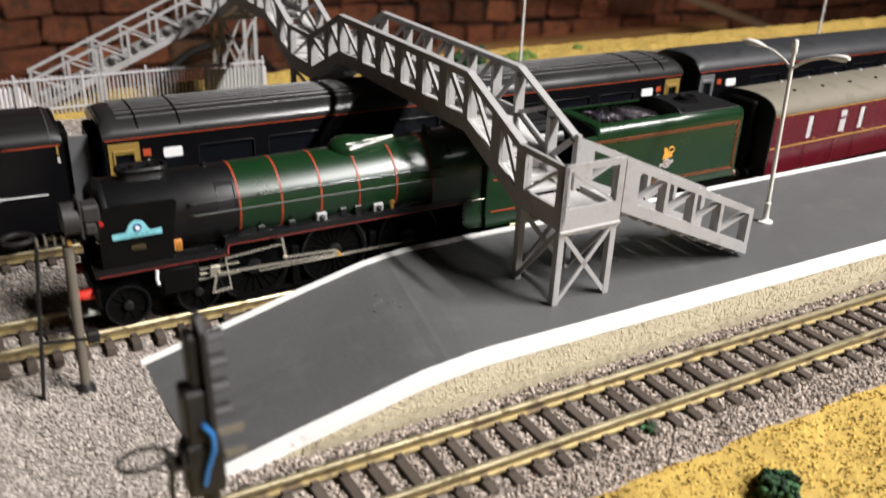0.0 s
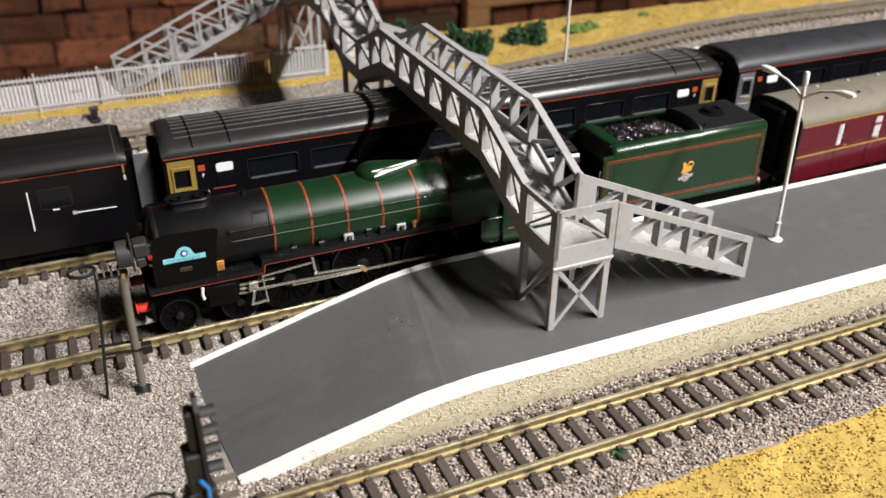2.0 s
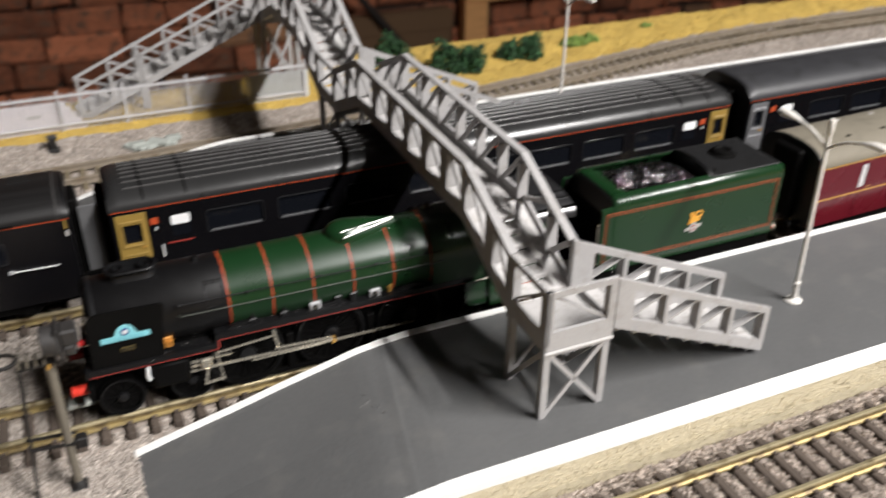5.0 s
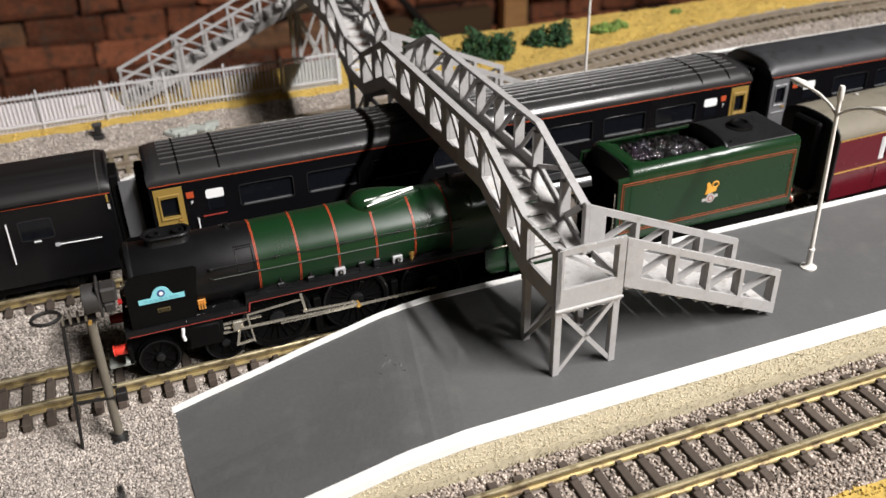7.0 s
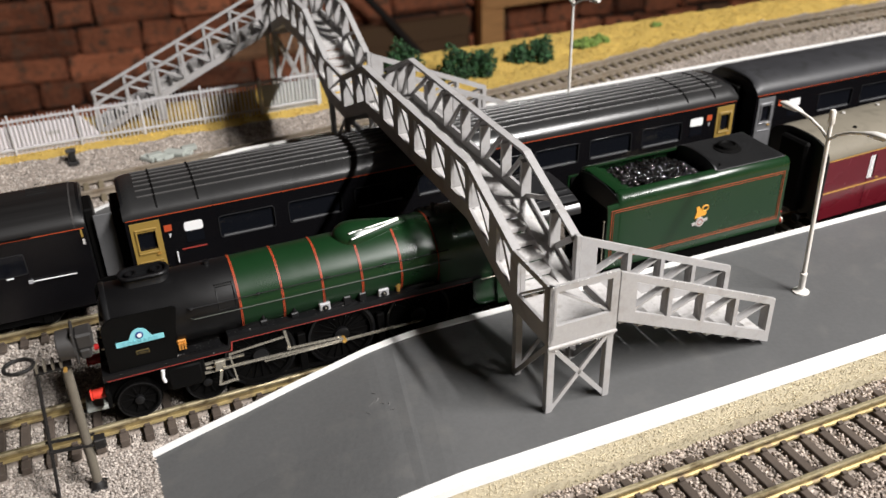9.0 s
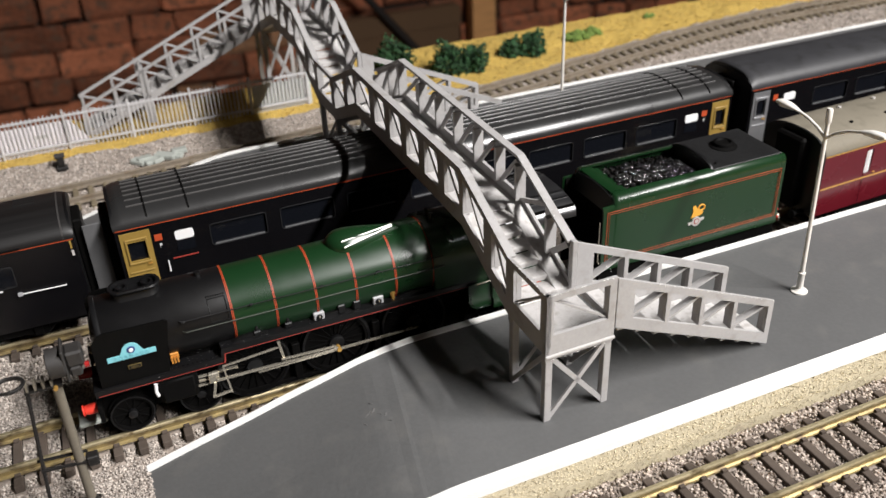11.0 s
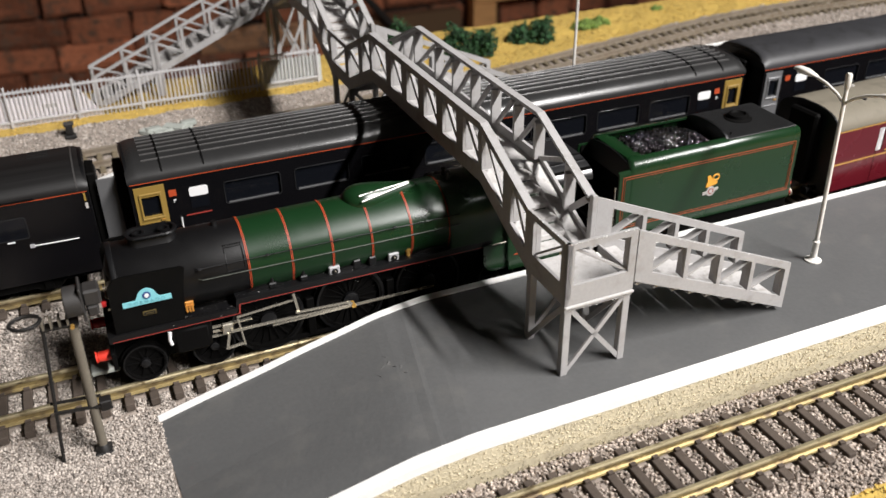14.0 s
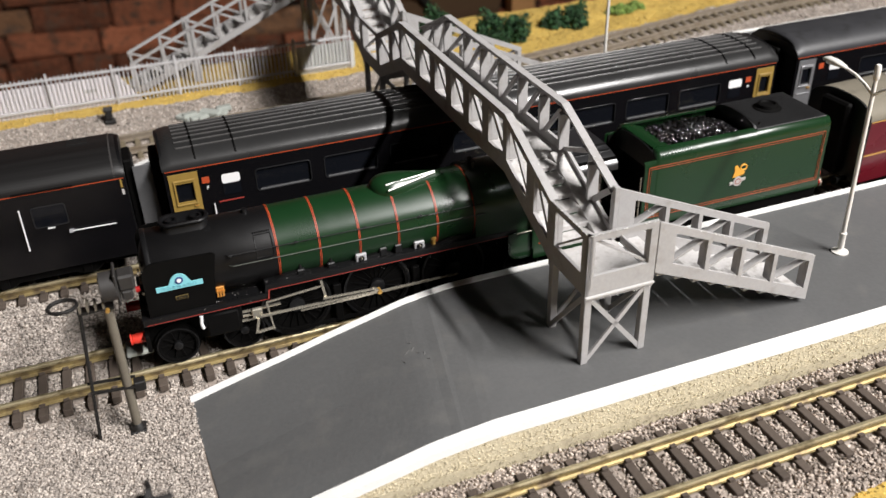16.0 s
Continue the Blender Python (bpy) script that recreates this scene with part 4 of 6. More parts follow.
    for u in (0.0, 0.01, 0.04, 0.09, 0.15, 0.22, 0.3, 0.4, 0.5, 0.6, 0.7, 0.8, 0.9, 0.97, 1.0):
        x = 0.1243 + 0.0262 * u
        w = 0.0064 * (math.sqrt(1 - (1 - u / 0.27) ** 2) if u < 0.27 else 1 - 0.72 * ((u - 0.27) / 0.73) ** 1.3)
        h = 0.0040 * (math.sqrt(1 - (1 - u / 0.24) ** 2) if u < 0.24 else 1 - 0.62 * ((u - 0.24) / 0.76) ** 1.5)
        base = BZ + R - 0.0022
        secs.append([(x, (w + 0.0001) * math.cos(a), base + (h + 0.0022) * max(0, math.sin(a)) ** 0.75 - (0.0006 if math.sin(a) < 0 else 0)) for a in [k * math.tau / 24 for k in range(24)]])
    part("dome", loft(secs), M_GREEN, t, "long tapered green dome cover", 50)
    for pts in (((0.1290, -0.0047, 0.0554), (0.1482, -0.0008, 0.0552)), ((0.1294, -0.0066, 0.0541), (0.1480, -0.0020, 0.0554))):
        part("dome_pipe", tube(pts, 0.00034, 8), M_STEEL, t, "bright steel rod", 60)
    for x, y in ((0.1625, 0.0018), (0.1625, -0.0018)):
        part("safety_valve", lathe([(0.053, 0.0008), (0.0562, 0.0007), (0.0564, 0.001), (0.0568, 0.0006)], (x, y, 0), "z", 12), M_SMOKE, t, "", 40)
    # hand rails and pipes along both flanks
    for s in (-1, 1):
        for zz, yy, x0, x1, r in ((0.0456, 0.0127, 0.0722, 0.1620, 0.00018), (0.0420, 0.0136, 0.0728, 0.1620, 0.00021)):
            part("hand_rail", tube([(x0, s * (yy - 0.001), zz), (x0 + 0.001, s * yy, zz), (x1, s * (yy + 0.0008), zz)], r, 6), M_RIM if r < 0.0002 else M_DULLSTEEL, t)
        for x in (0.0735, 0.0950, 0.1185, 0.1385, 0.1570):
            part("knob", lathe([(-0.0006, 0.0003), (0, 0.0005), (0.0006, 0.0003)], (x, s * 0.0128, 0.0456), "x", 8), M_RIM, t, "", 40)
    def gear(*args):
        ob = part(*args)
        ob.matrix_basis = Matrix.Translation((-0.0038, 0, 0.0029))
        return ob

    # running plates with lined valances
    HW = 0.0140
    for s in (-1, 1):
        rp = bmesh.new()
        y0, y1 = (s * 0.0085, s * HW)
        path = ((0.0430, 0.0280), (0.0825, 0.0280), (0.0830, 0.0314), (0.1810, 0.0314))
        pts = [(x, y0, z) for x, z in path] + [(x, y0, z + 0.0012) for x, z in path[::-1]]
        prism(pts, (0, y1 - y0, 0), rp)
        plate = part("running_plate", rp, M_BLACK, t, "", 30)
        va = bmesh.new()
        pts = [(x, s * (HW - 0.0006), z - 0.0014) for x, z in path] + [(x, s * (HW - 0.0006), z + 0.0010) for x, z in path[::-1]]
        prism(pts, (0, s * 0.0007, 0), va)
        v = part("valance", va, M_SMOKE, plate)
        ln = bmesh.new()
        q = ((0.0440, 0.0271), (0.0832, 0.0271), (0.0837, 0.0305), (0.1800, 0.0305))
        pts = [(x, s * (HW + 0.0001), z) for x, z in q] + [(x + (0.0004 if 0 < i < 3 else 0), s * (HW + 0.0001), z - 0.00016) for i, (x, z) in enumerate(q[::-1])]
        prism(pts, (0, s * 0.00012, 0), ln)
        part("lining", ln, M_RED, v, "thin red lining")
        # rivets along the lower plate
        for k in range(24):
            x = 0.0465 + k * 0.0015
            part("rivet", lathe([(0, 0.0002), (0.00022, 0.0001)], (x, s * (HW - 0.0012), 0.02922), "z", 6), M_FRAME, plate)
        # smoke deflector
        d = bmesh.new()
        yd = s * (HW - 0.0006)
        pts = [(0.0455, yd, 0.0290), (0.0662, yd, 0.0290), (0.0668, yd, 0.0320), (0.0676, yd, 0.0400), (0.0690, yd, 0.0478), (0.0680, yd, 0.0485)] + [(0.0504 + 0.0046 * math.cos(a), yd, 0.0444 + 0.0046 * math.sin(a)) for a in [math.pi * (0.5 + k / 14) for k in range(8)]]
        prism(pts, (0, -s * 0.0006, 0), d)
        df = part("smoke_deflector", d, M_DEFLECT, t, "black sheet smoke deflector")
        # arched name plate
        y = s * (HW - 0.00045)
        pts = [(0.0492, y, 0.0383), (0.0638, y, 0.0383), (0.0638, y, 0.0401), (0.0603, y, 0.0401)]
        pts += [(0.0566 + 0.0030 * math.cos(a), y, 0.0404 + 0.0034 * math.sin(a)) for a in [k * math.pi / 12 for k in range(1, 12)]]
        pts += [(0.0530, y, 0.0401), (0.0492, y, 0.0401)]
        np_ = part("name_plate", prism(pts, (0, s * 0.0003, 0)), M_CYAN, df, "pale blue arched name plate")
        part("badge", lathe([(0, 0.00125), (0.0002, 0.00125)], (0.0566, y + s * 0.0003 - (0.0002 if s < 0 else 0), 0.0414), "y", 20), M_NAVY, df, "dark blue round badge")
        part("badge_centre", lathe([(0, 0.0007), (0.0002, 0.0007)], (0.0566, y + s * 0.0005 - (0.0002 if s < 0 else 0), 0.0414), "y", 16), M_WPRINT, df)
        if s < 0:
            text_part("lettering", "T O R N A D O", 0.0016, M_CYANINK, df, side_text(0.0565, y - 0.00042, 0.0392), "raised pale lettering")
        pl = part("works_plate", box(0.0545, 0.0585, min(y, y + s * 0.0003), max(y, y + s * 0.0003), 0.0342, 0.0356), M_OLDBRASS, df, "small brass-edged plate")
        part("plate_field", box(0.0548, 0.0582, min(y, y + s * 0.0004), max(y, y + s * 0.0004), 0.03445, 0.03535), M_BLACK, df)
        part("print_bar", box(0.0554, 0.0576, min(y, y + s * 0.0005), max(y, y + s * 0.0005), 0.0348, 0.0350), M_OLDBRASS, df)
        # fittings on the plates
        lb = part("lubricator", box(0.0672, 0.0700, s * 0.0108 - 0.0009, s * 0.0108 + 0.0009, 0.0318, 0.0342, None, 0.0003), M_LUBE, t, "orange-brown mechanical lubricator")
        for x in (0.0677, 0.0686, 0.0695):
            part("spindle", box(x - 0.0003, x + 0.0003, s * 0.0118 - 0.0003, s * 0.0118 + 0.0003, 0.0306, 0.0330), M_LUBE, lb)
        for x in (0.1165, 0.1376):
            f = part("injector_cover", box(x - 0.0019, x + 0.0019, s * 0.0118 - 0.0011, s * 0.0118 + 0.0011, 0.0325, 0.0355, None, 0.0003), M_GREYDOOR, t, "light grey cover with black centre")
            part("cap", lathe([(-0.0003, 0.0011), (0.0003, 0.0010), (0.0005, 0.0004)], (x, s * 0.0129, 0.0338), "y", 14), M_BLACK, f, "", 40)
            part("cap_boss", lathe([(-0.0008, 0.0003), (0.0008, 0.0003)], (x, s * 0.0132, 0.0343), "y", 8), M_SILVER, f)
        part("whistle_valve", lathe([(0.0325, 0.0008), (0.0342, 0.0008), (0.0346, 0.0012), (0.0357, 0.0012), (0.0359, 0.0004)], (0.1432, s * 0.0115, 0), "z", 10), M_BRASS, t, "", 40)
        for x in (0.0955, 0.1060, 0.1245, 0.1300):
            part("oil_box", box(x - 0.0014, x + 0.0014, s * 0.0118 - 0.001, s * 0.0118 + 0.001, 0.0325, 0.0346 if x < 0.12 else 0.0360, None, 0.0004), M_BLACK, t)
            part("oil_pot", lathe([(0.0342, 0.0007), (0.0364, 0.0006), (0.0366, 0.0002)], (x, s * 0.0116, 0), "z", 8), M_SMOKE, t, "", 40)
        # splashers over the driving wheels
        for x in (0.093, 0.122, 0.151):
            sp = [(x + math.cos(a) * 0.0142, s * 0.0100, 0.0198 + math.sin(a) * 0.0142) for a in [0.95 + k * (math.pi - 1.9) / 8 for k in range(9)]]
            part("splasher", prism(sp, (0, s * 0.0024, 0)), M_SMOKE, t, "", 30)
        # cylinder and valve gear
        y = s * 0.0136
        gear("cylinder", box(0.0652, 0.0776, s * 0.0098 - 0.0045, s * 0.0098 + 0.0045, 0.0134, 0.0236, None, 0.0014), M_FRAME, t, "", 40)
        gear("valve_chest", box(0.0650, 0.0780, s * 0.0098 - 0.0040, s * 0.0098 + 0.0040, 0.0180, 0.0250, None, 0.0005), M_FRAME, t)
        gear("drain_pipe", tube([(0.0648, s * 0.0140, 0.0232), (0.0644, s * 0.0143, 0.0205), (0.0648, s * 0.0143, 0.0185)], 0.0006, 8), M_WPRINT, t, "bright white curved pipe", 60)
        gear("slide_bar", box(0.0775, 0.0910, s * 0.0128 - 0.0005, s * 0.0128 + 0.0005, 0.0201, 0.0206), M_SILVER, t)
        gear("slide_bar", box(0.0775, 0.0910, s * 0.0128 - 0.0005, s * 0.0128 + 0.0005, 0.0166, 0.0171), M_SILVER, t)
        gear("piston_rod", tube([(0.0760, s * 0.0128, 0.0186), (0.0835, s * 0.0128, 0.0186)], 0.0005, 8), M_SILVER, t)
        gear("crosshead", box(0.0810, 0.0845, y - 0.0008, y + 0.0008, 0.0172, 0.0212, None, 0.0003), M_SILVER, t)
        gear("drop_link", bar((0.0828, s * 0.0146, 0.0175), (0.0815, s * 0.0146, 0.0118), 0.0006, 0.0009), M_SILVER, t)
        gear("union_link", bar((0.0818, s * 0.0148, 0.0122), (0.0875, s * 0.0148, 0.0128), 0.0006, 0.0008), M_SILVER, t)
        gear("combination_lever", bar((0.0875, s * 0.0148, 0.0120), (0.0862, s * 0.0148, 0.0232), 0.0005, 0.0006), M_SILVER, t)
        gear("connecting_rod", bar((0.0835, s * 0.0150, 0.0186), (0.1250, s * 0.0150, 0.0178), 0.0006, 0.0008), M_SILVER, t, "bright steel connecting rod")
        gear("coupling_rod", bar((0.0972, s * 0.0140, 0.0165), (0.1552, s * 0.0140, 0.0165), 0.0006, 0.0008), M_SILVER, t)
        gear("eccentric_rod", bar((0.1050, s * 0.0160, 0.0205), (0.1240, s * 0.0160, 0.0196), 0.0005, 0.0007), M_SILVER, t)
        gear("radius_rod", bar((0.0860, s * 0.0152, 0.0236), (0.1055, s * 0.0152, 0.0252), 0.0005, 0.0006), M_SILVER, t)
        gear("expansion_link", bar((0.1062, s * 0.0154, 0.0195), (0.1050, s * 0.0154, 0.0275), 0.0006, 0.0009), M_SILVER, t)
        gear("return_crank", bar((0.1250, s * 0.0158, 0.0178), (0.1225, s * 0.0158, 0.0200), 0.0006, 0.0010), M_SILVER, t)
        gear("crank_pin", lathe([(-0.0012, 0.0008), (0.0012, 0.0008)], (0.1250, s * 0.0152, 0.0178), "y", 12), M_BRASS, t, "", 40)
        gear("reach_rod", bar((0.0880, s * 0.0138, 0.0276), (0.0985, s * 0.0138, 0.0280), 0.0004, 0.0005), M_SILVER, t)
        for x in (0.0520, 0.0742):
            wheel(t, x, s * 0.0092, 0.0070, 10)
        for x in (0.093, 0.122, 0.151):
            wheel(t, x, s * 0.0092, 0.0124, 20)
        wheel(t, 0.178, s * 0.0094, 0.0073, 10)
        # cab side with a window opening
        us, vs = [0.1800, 0.1838, 0.1875, 0.1890, 0.1945, 0.2010], [0.0200, 0.0400, 0.0480, 0.0505]
        cab = part("cab_side", holed(us, vs, {(1, 1), (3, 1)}, lambda u, v, w: (u, s * (0.0165 - w), v), 0.0006), M_GREEN, t, "dark green cab side with two windows")
        part("lining", bar((0.1820, s * 0.01662, 0.0260), (0.1990, s * 0.01662, 0.0260), 0.0002, 0.0004, (0, 0, 1)), M_ORANGE, cab)
        part("lining", bar((0.1820, s * 0.01662, 0.0385), (0.1990, s * 0.01662, 0.0385), 0.0002, 0.0004, (0, 0, 1)), M_ORANGE, cab)
        # apron under the cab front with a rounded lower corner
        ya = s * 0.0150
        edge = [(0.1752 - 0.0046 * math.sin(a), ya, 0.0246 - 0.0046 * math.cos(a)) for a in [k * math.pi / 16 for k in range(9)]]
        ap = part("apron", prism([(0.1950, ya, 0.0200)] + edge + [(0.1706, ya, 0.0312), (0.1950, ya, 0.0312)], (0, -s * 0.0006, 0), None, 0.0001), M_GREEN, t, "dark green apron with a rounded corner")
        part("lining", tube([(0.1950, ya + s * 0.0001, 0.0206)] + [(x + 0.0006, y + s * 0.0001, z + 0.0006) for x, y, z in edge], 0.00013, 5), M_RIM, ap)
        part("hand_rail", tube([(0.1735, ya + s * 0.0006, 0.0314), (0.1815, ya + s * 0.0006, 0.0316)], 0.0003, 6), M_SILVER, ap)
        # buffers; the far one is a darker red, its shade put into the colour
        b = part("buffer", lathe([(0.0384, 0.0010), (0.0386, 0.0016), (0.0400, 0.0018), (0.0425, 0.0018)], (0, s * 0.0098, 0.0204), "x", 16), M_BUFRED if s < 0 else M_LENS, t, "bright red buffer" if s < 0 else "far red buffer with its shade in the colour", 40)
        part("buffer_head", lathe([(0.0377, 0.0008), (0.0379, 0.0019), (0.0384, 0.0019), (0.0385, 0.0008)], (0, s * 0.0098, 0.0204), "x", 20), M_BUFRED if s < 0 else M_LENS, b, "", 40)
        part("main_frame", box(0.0430, 0.1980, s * 0.0062 - 0.0005, s * 0.0062 + 0.0005, 0.0125, 0.0300), M_FRAME, t)
    rd = random.Random(55)
    flecks = [(rd.uniform(0.070, 0.175), -rd.uniform(0.0092, 0.0138), 0.0327) for _ in range(85)] + [(rd.uniform(0.046, 0.082), -rd.uniform(0.0092, 0.0138), 0.0293) for _ in range(40)] + [(rd.uniform(0.046, 0.17), -0.0142, rd.uniform(0.0275, 0.0305)) for _ in range(22)]
    stones("dust", np.array(flecks), np.array([rd.uniform(0.00005, 0.00013) for _ in flecks]), M_CREST, "", "", t, 0.6, 0.3, 56)
    part("buffer_beam", box(0.0425, 0.0438, -0.0140, 0.0140, 0.0165, 0.0230, None, 0.0002), M_FRAME, t)
    part("coupling_hook", box(0.0350, 0.0440, -0.0062, 0.0022, 0.0105, 0.0122, None, 0.0004), M_RUBBLE, t, "grey tension-lock coupling")
    part("cab_front", box(0.1796, 0.1802, -0.0164, 0.0164, 0.0240, 0.0508), M_GREEN, t)
    part("cab_roof", loft([[(x, y, z) for y, z in arc(0.0168, 0.0500, 0.0505, 0.0560, 14, 0.75)] for x in (0.1785, 0.2128)]), M_CABROOF, t, "arched polished black cab roof", 40)
    for s in (-1, 1):
        part("rain_strip", bar((0.1790, s * 0.0152, 0.0541), (0.2126, s * 0.0152, 0.0541), 0.0004, 0.0009), M_FRAME, t)
        for k in (0, 1):
            part("roof_bar", bar((0.1880, s * (0.0072 + 0.0035 * k), 0.0562 - 0.0008 * k), (0.2126, s * (0.0072 + 0.0035 * k), 0.0562 - 0.0008 * k), 0.0005, 0.0005), M_BLACK, t)
    part("cab_floor", box(0.1800, 0.2130, -0.0150, 0.0150, 0.0225, 0.0240), M_FRAME, t)
    part("keeper_plate", box(0.0840, 0.1600, -0.0078, 0.0078, 0.0082, 0.0130, None, 0.0004), M_FRAME, t)
    for s in (-1, 1):
        for x in (0.1075, 0.1365):
            part("brake_hanger", box(x - 0.0014, x + 0.0014, s * 0.0098 - 0.0010, s * 0.0098 + 0.0010, 0.0090, 0.0240, None, 0.0003), M_FRAME, t)
        part("brake_rod", box(0.0860, 0.1600, s * 0.0100 - 0.0005, s * 0.0100 + 0.0005, 0.0086, 0.0098), M_FRAME, t)
    part("ashpan", box(0.1600, 0.1950, -0.0085, 0.0085, 0.0080, 0.0260), M_FRAME, t)
    return t


def make_tender():
    t = thing("tender", pose(0.0007, 0.2705, 0), "lined green model tender loaded with black coal", "tender")
    X0, X1, HW = 0.2256, 0.3096, 0.0153
    Z0, ZT, xd = 0.0215, 0.0520, 0.2750
    # side sheets with rolled top
    for s in (-1, 1):
        secs = []
        # low plain front edge, full roll beside the coal, narrow roll beside the water deck
        for x, cut, roll in ((X0, 0.0034, 0.0014), (0.2304, 0.0032, 0.0014), (0.2310, 0.0006, 0.0038), (0.2320, 0.0, 0.0040), (xd - 0.0003, 0.0, 0.0040), (xd + 0.0003, 0.0, 0.0027), (X1 - 0.0004, 0.0, 0.0027), (X1, 0.0003, 0.0027)):
            zt = ZT - cut
            g = (roll - 0.0014) / 0.0046
            outer = [(HW, Z0), (HW, zt - 0.0036), (HW - 0.0002 - 0.0005 * g, zt - 0.0014), (HW - 0.0007 - 0.0017 * g, zt - 0.0001), (HW - roll, zt + 0.0007 * g)]
            inner = [(HW - roll, zt - 0.0007 + 0.0007 * g), (HW - 0.0012 - 0.0019 * g, zt - 0.0008), (HW - 0.0010 - 0.0004 * g, zt - 0.0018), (HW - 0.0008, zt - 0.0038), (HW - 0.0008, Z0)]
            secs.append([(x, s * y, z) for y, z in outer + inner])
        sd = part("side_sheet", loft(secs), M_GREEN, t, "dark green side sheet with double orange lining", 50)
        y = s * (HW + 0.00012)
        for inset, wd in ((0.0022, 0.00028), (0.0031, 0.00013)):
            xa, xb, za, zb = X0 + inset - 0.0006, X1 - inset + 0.0004, Z0 + inset + 0.0016, ZT - 0.0032 - inset
            ln = bmesh.new()
            for p0, p1 in (((xa, za), (xb, za)), ((xa, zb), (xb, zb)), ((xa, za), (xa, zb)), ((xb, za), (xb, zb))):
                box(min(p0[0], p1[0]) - wd / 2, max(p0[0], p1[0]) + wd / 2, y - 0.0001, y + 0.0001, min(p0[1], p1[1]) - wd / 2, max(p0[1], p1[1]) + wd / 2, ln)
            part("lining", ln, M_LINE, sd, "orange lining")
        # crest as plain shapes
        cx, cz = 0.2682, 0.0342
        part("crest_disc", lathe([(-0.0004, 0.0020), (0.0004, 0.0020)], (cx, y, cz - 0.0014), "y", 24), M_CREST, sd, "round grey crest")
        part("crest_ring", lathe([(-0.00046, 0.0013), (0.00046, 0.0013)], (cx, y, cz - 0.0014), "y", 20), M_RED, sd)
        part("crest_hub", lathe([(-0.00052, 0.0009), (0.00052, 0.0009)], (cx, y, cz - 0.0014), "y", 20), M_CREST, sd)
        rb = bmesh.new()
        prism([(cx - 0.0036, y - 0.0003, cz - 0.0026), (cx + 0.0036, y - 0.0003, cz - 0.0014), (cx + 0.0036, y - 0.0003, cz - 0.0003), (cx - 0.0036, y - 0.0003, cz - 0.0015)], (0, 0.0006, 0), rb)
        part("crest_bar", rb, M_CREST, sd)
        pts = [(cx - 0.0026, y - 0.0002, cz + 0.0004), (cx + 0.0024, y - 0.0002, cz + 0.0012), (cx + 0.0030, y - 0.0002, cz + 0.0022), (cx + 0.0018, y - 0.0002, cz + 0.0030), (cx + 0.0002, y - 0.0002, cz + 0.0040),
               (cx - 0.0010, y - 0.0002, cz + 0.0056), (cx - 0.0022, y - 0.0002, cz + 0.0052), (cx - 0.0018, y - 0.0002, cz + 0.0034)]
        part("crest_loop", tube([(cx + 0.0020 + 0.0014 * math.cos(a), y, cz + 0.0042 + 0.0012 * math.sin(a)) for a in [k * math.tau / 14 for k in range(14)]], 0.00035, 6, None, True), M_EMBLEM, sd)
        part("crest_top", prism(pts, (0, 0.0004, 0)), M_EMBLEM, sd, "small orange emblem")
        # frames, axle boxes, wheels
        fr = part("frame", holed([X0, X0 + 0.010, X0 + 0.017, X0 + 0.030, X0 + 0.037, X0 + 0.050, X0 + 0.057, X0 + 0.069, X0 + 0.076, X1], [0.0105, 0.0150, 0.0215], {(1, 0), (3, 0), (5, 0), (7, 0)}, lambda u, v, w: (u, s * (0.0142 - w), v), 0.0012), M_FRAME, t)
        for k in range(4):
            x = X0 + 0.0135 + k * 0.0197
            part("axle_box", box(x - 0.0016, x + 0.0016, s * 0.0142 - 0.0012, s * 0.0142 + 0.0012, 0.0085, 0.0125, None, 0.0003), M_FRAME, t)
            part("leaf_spring", box(x - 0.0048, x + 0.0048, s * 0.0143 - 0.0006, s * 0.0143 + 0.0006, 0.0150, 0.0164, None, 0.0003), M_FRAME, t)
            wheel(t, x, s * 0.0094, 0.0066, 10)
        b = part("buffer", lathe([(X1, 0.0015), (X1 + 0.0030, 0.0012), (X1 + 0.0030, 0.0007), (X1 + 0.0050, 0.0007)], (0, s * 0.0098, 0.0200), "x", 14), M_BUFRED, t, "", 40)
        part("buffer_head", lathe([(X1 + 0.0048, 0.0006), (X1 + 0.0050, 0.0020), (X1 + 0.0057, 0.0020), (X1 + 0.0058, 0.0006)], (0, s * 0.0098, 0.0200), "x", 18), M_SILVER, b, "", 40)
        part("marker_lamp", lathe([(0, 0.0011), (0.0016, 0.0011), (0.0018, 0.0006)], (X1, s * 0.0130, 0.0268), "x", 12), M_BUFRED, t, "small red tail lamp", 40)
        part("grab_rail", tube([(X0 - 0.0006, s * (HW - 0.0005), 0.0250), (X0 - 0.0012, s * (HW - 0.0005), 0.0260), (X0 - 0.0012, s * (HW - 0.0005), 0.0430)], 0.0003, 6), M_SILVER, t)
    part("floor", box(X0, X1, -HW + 0.0008, HW - 0.0008, Z0 - 0.0006, Z0 + 0.0010), M_FRAME, t)
    secs = []
    for x, cut in ((0.2312, 0.0005), (0.2330, 0.0), (0.2352, 0.0004), (0.2392, 0.0018)):
        secs.append([(x, -HW + 0.0048, ZT - cut + 0.0006), (x, HW - 0.0048, ZT - cut + 0.0006), (x, HW - 0.0048, ZT - cut - 0.0002), (x, -HW + 0.0048, ZT - cut - 0.0002)])
    part("front_shelf", loft(secs), M_GREEN, t, "", 50)
    part("rear_sheet", box(X1 - 0.0010, X1, -HW + 0.0009, HW - 0.0009, Z0, ZT - 0.0010, None, 0.0003), M_GREEN, t)
    part("front_sheet", box(X0 + 0.0100, X0 + 0.0108, -HW + 0.0009, HW - 0.0009, Z0, ZT - 0.0046), M_FRAME, t)
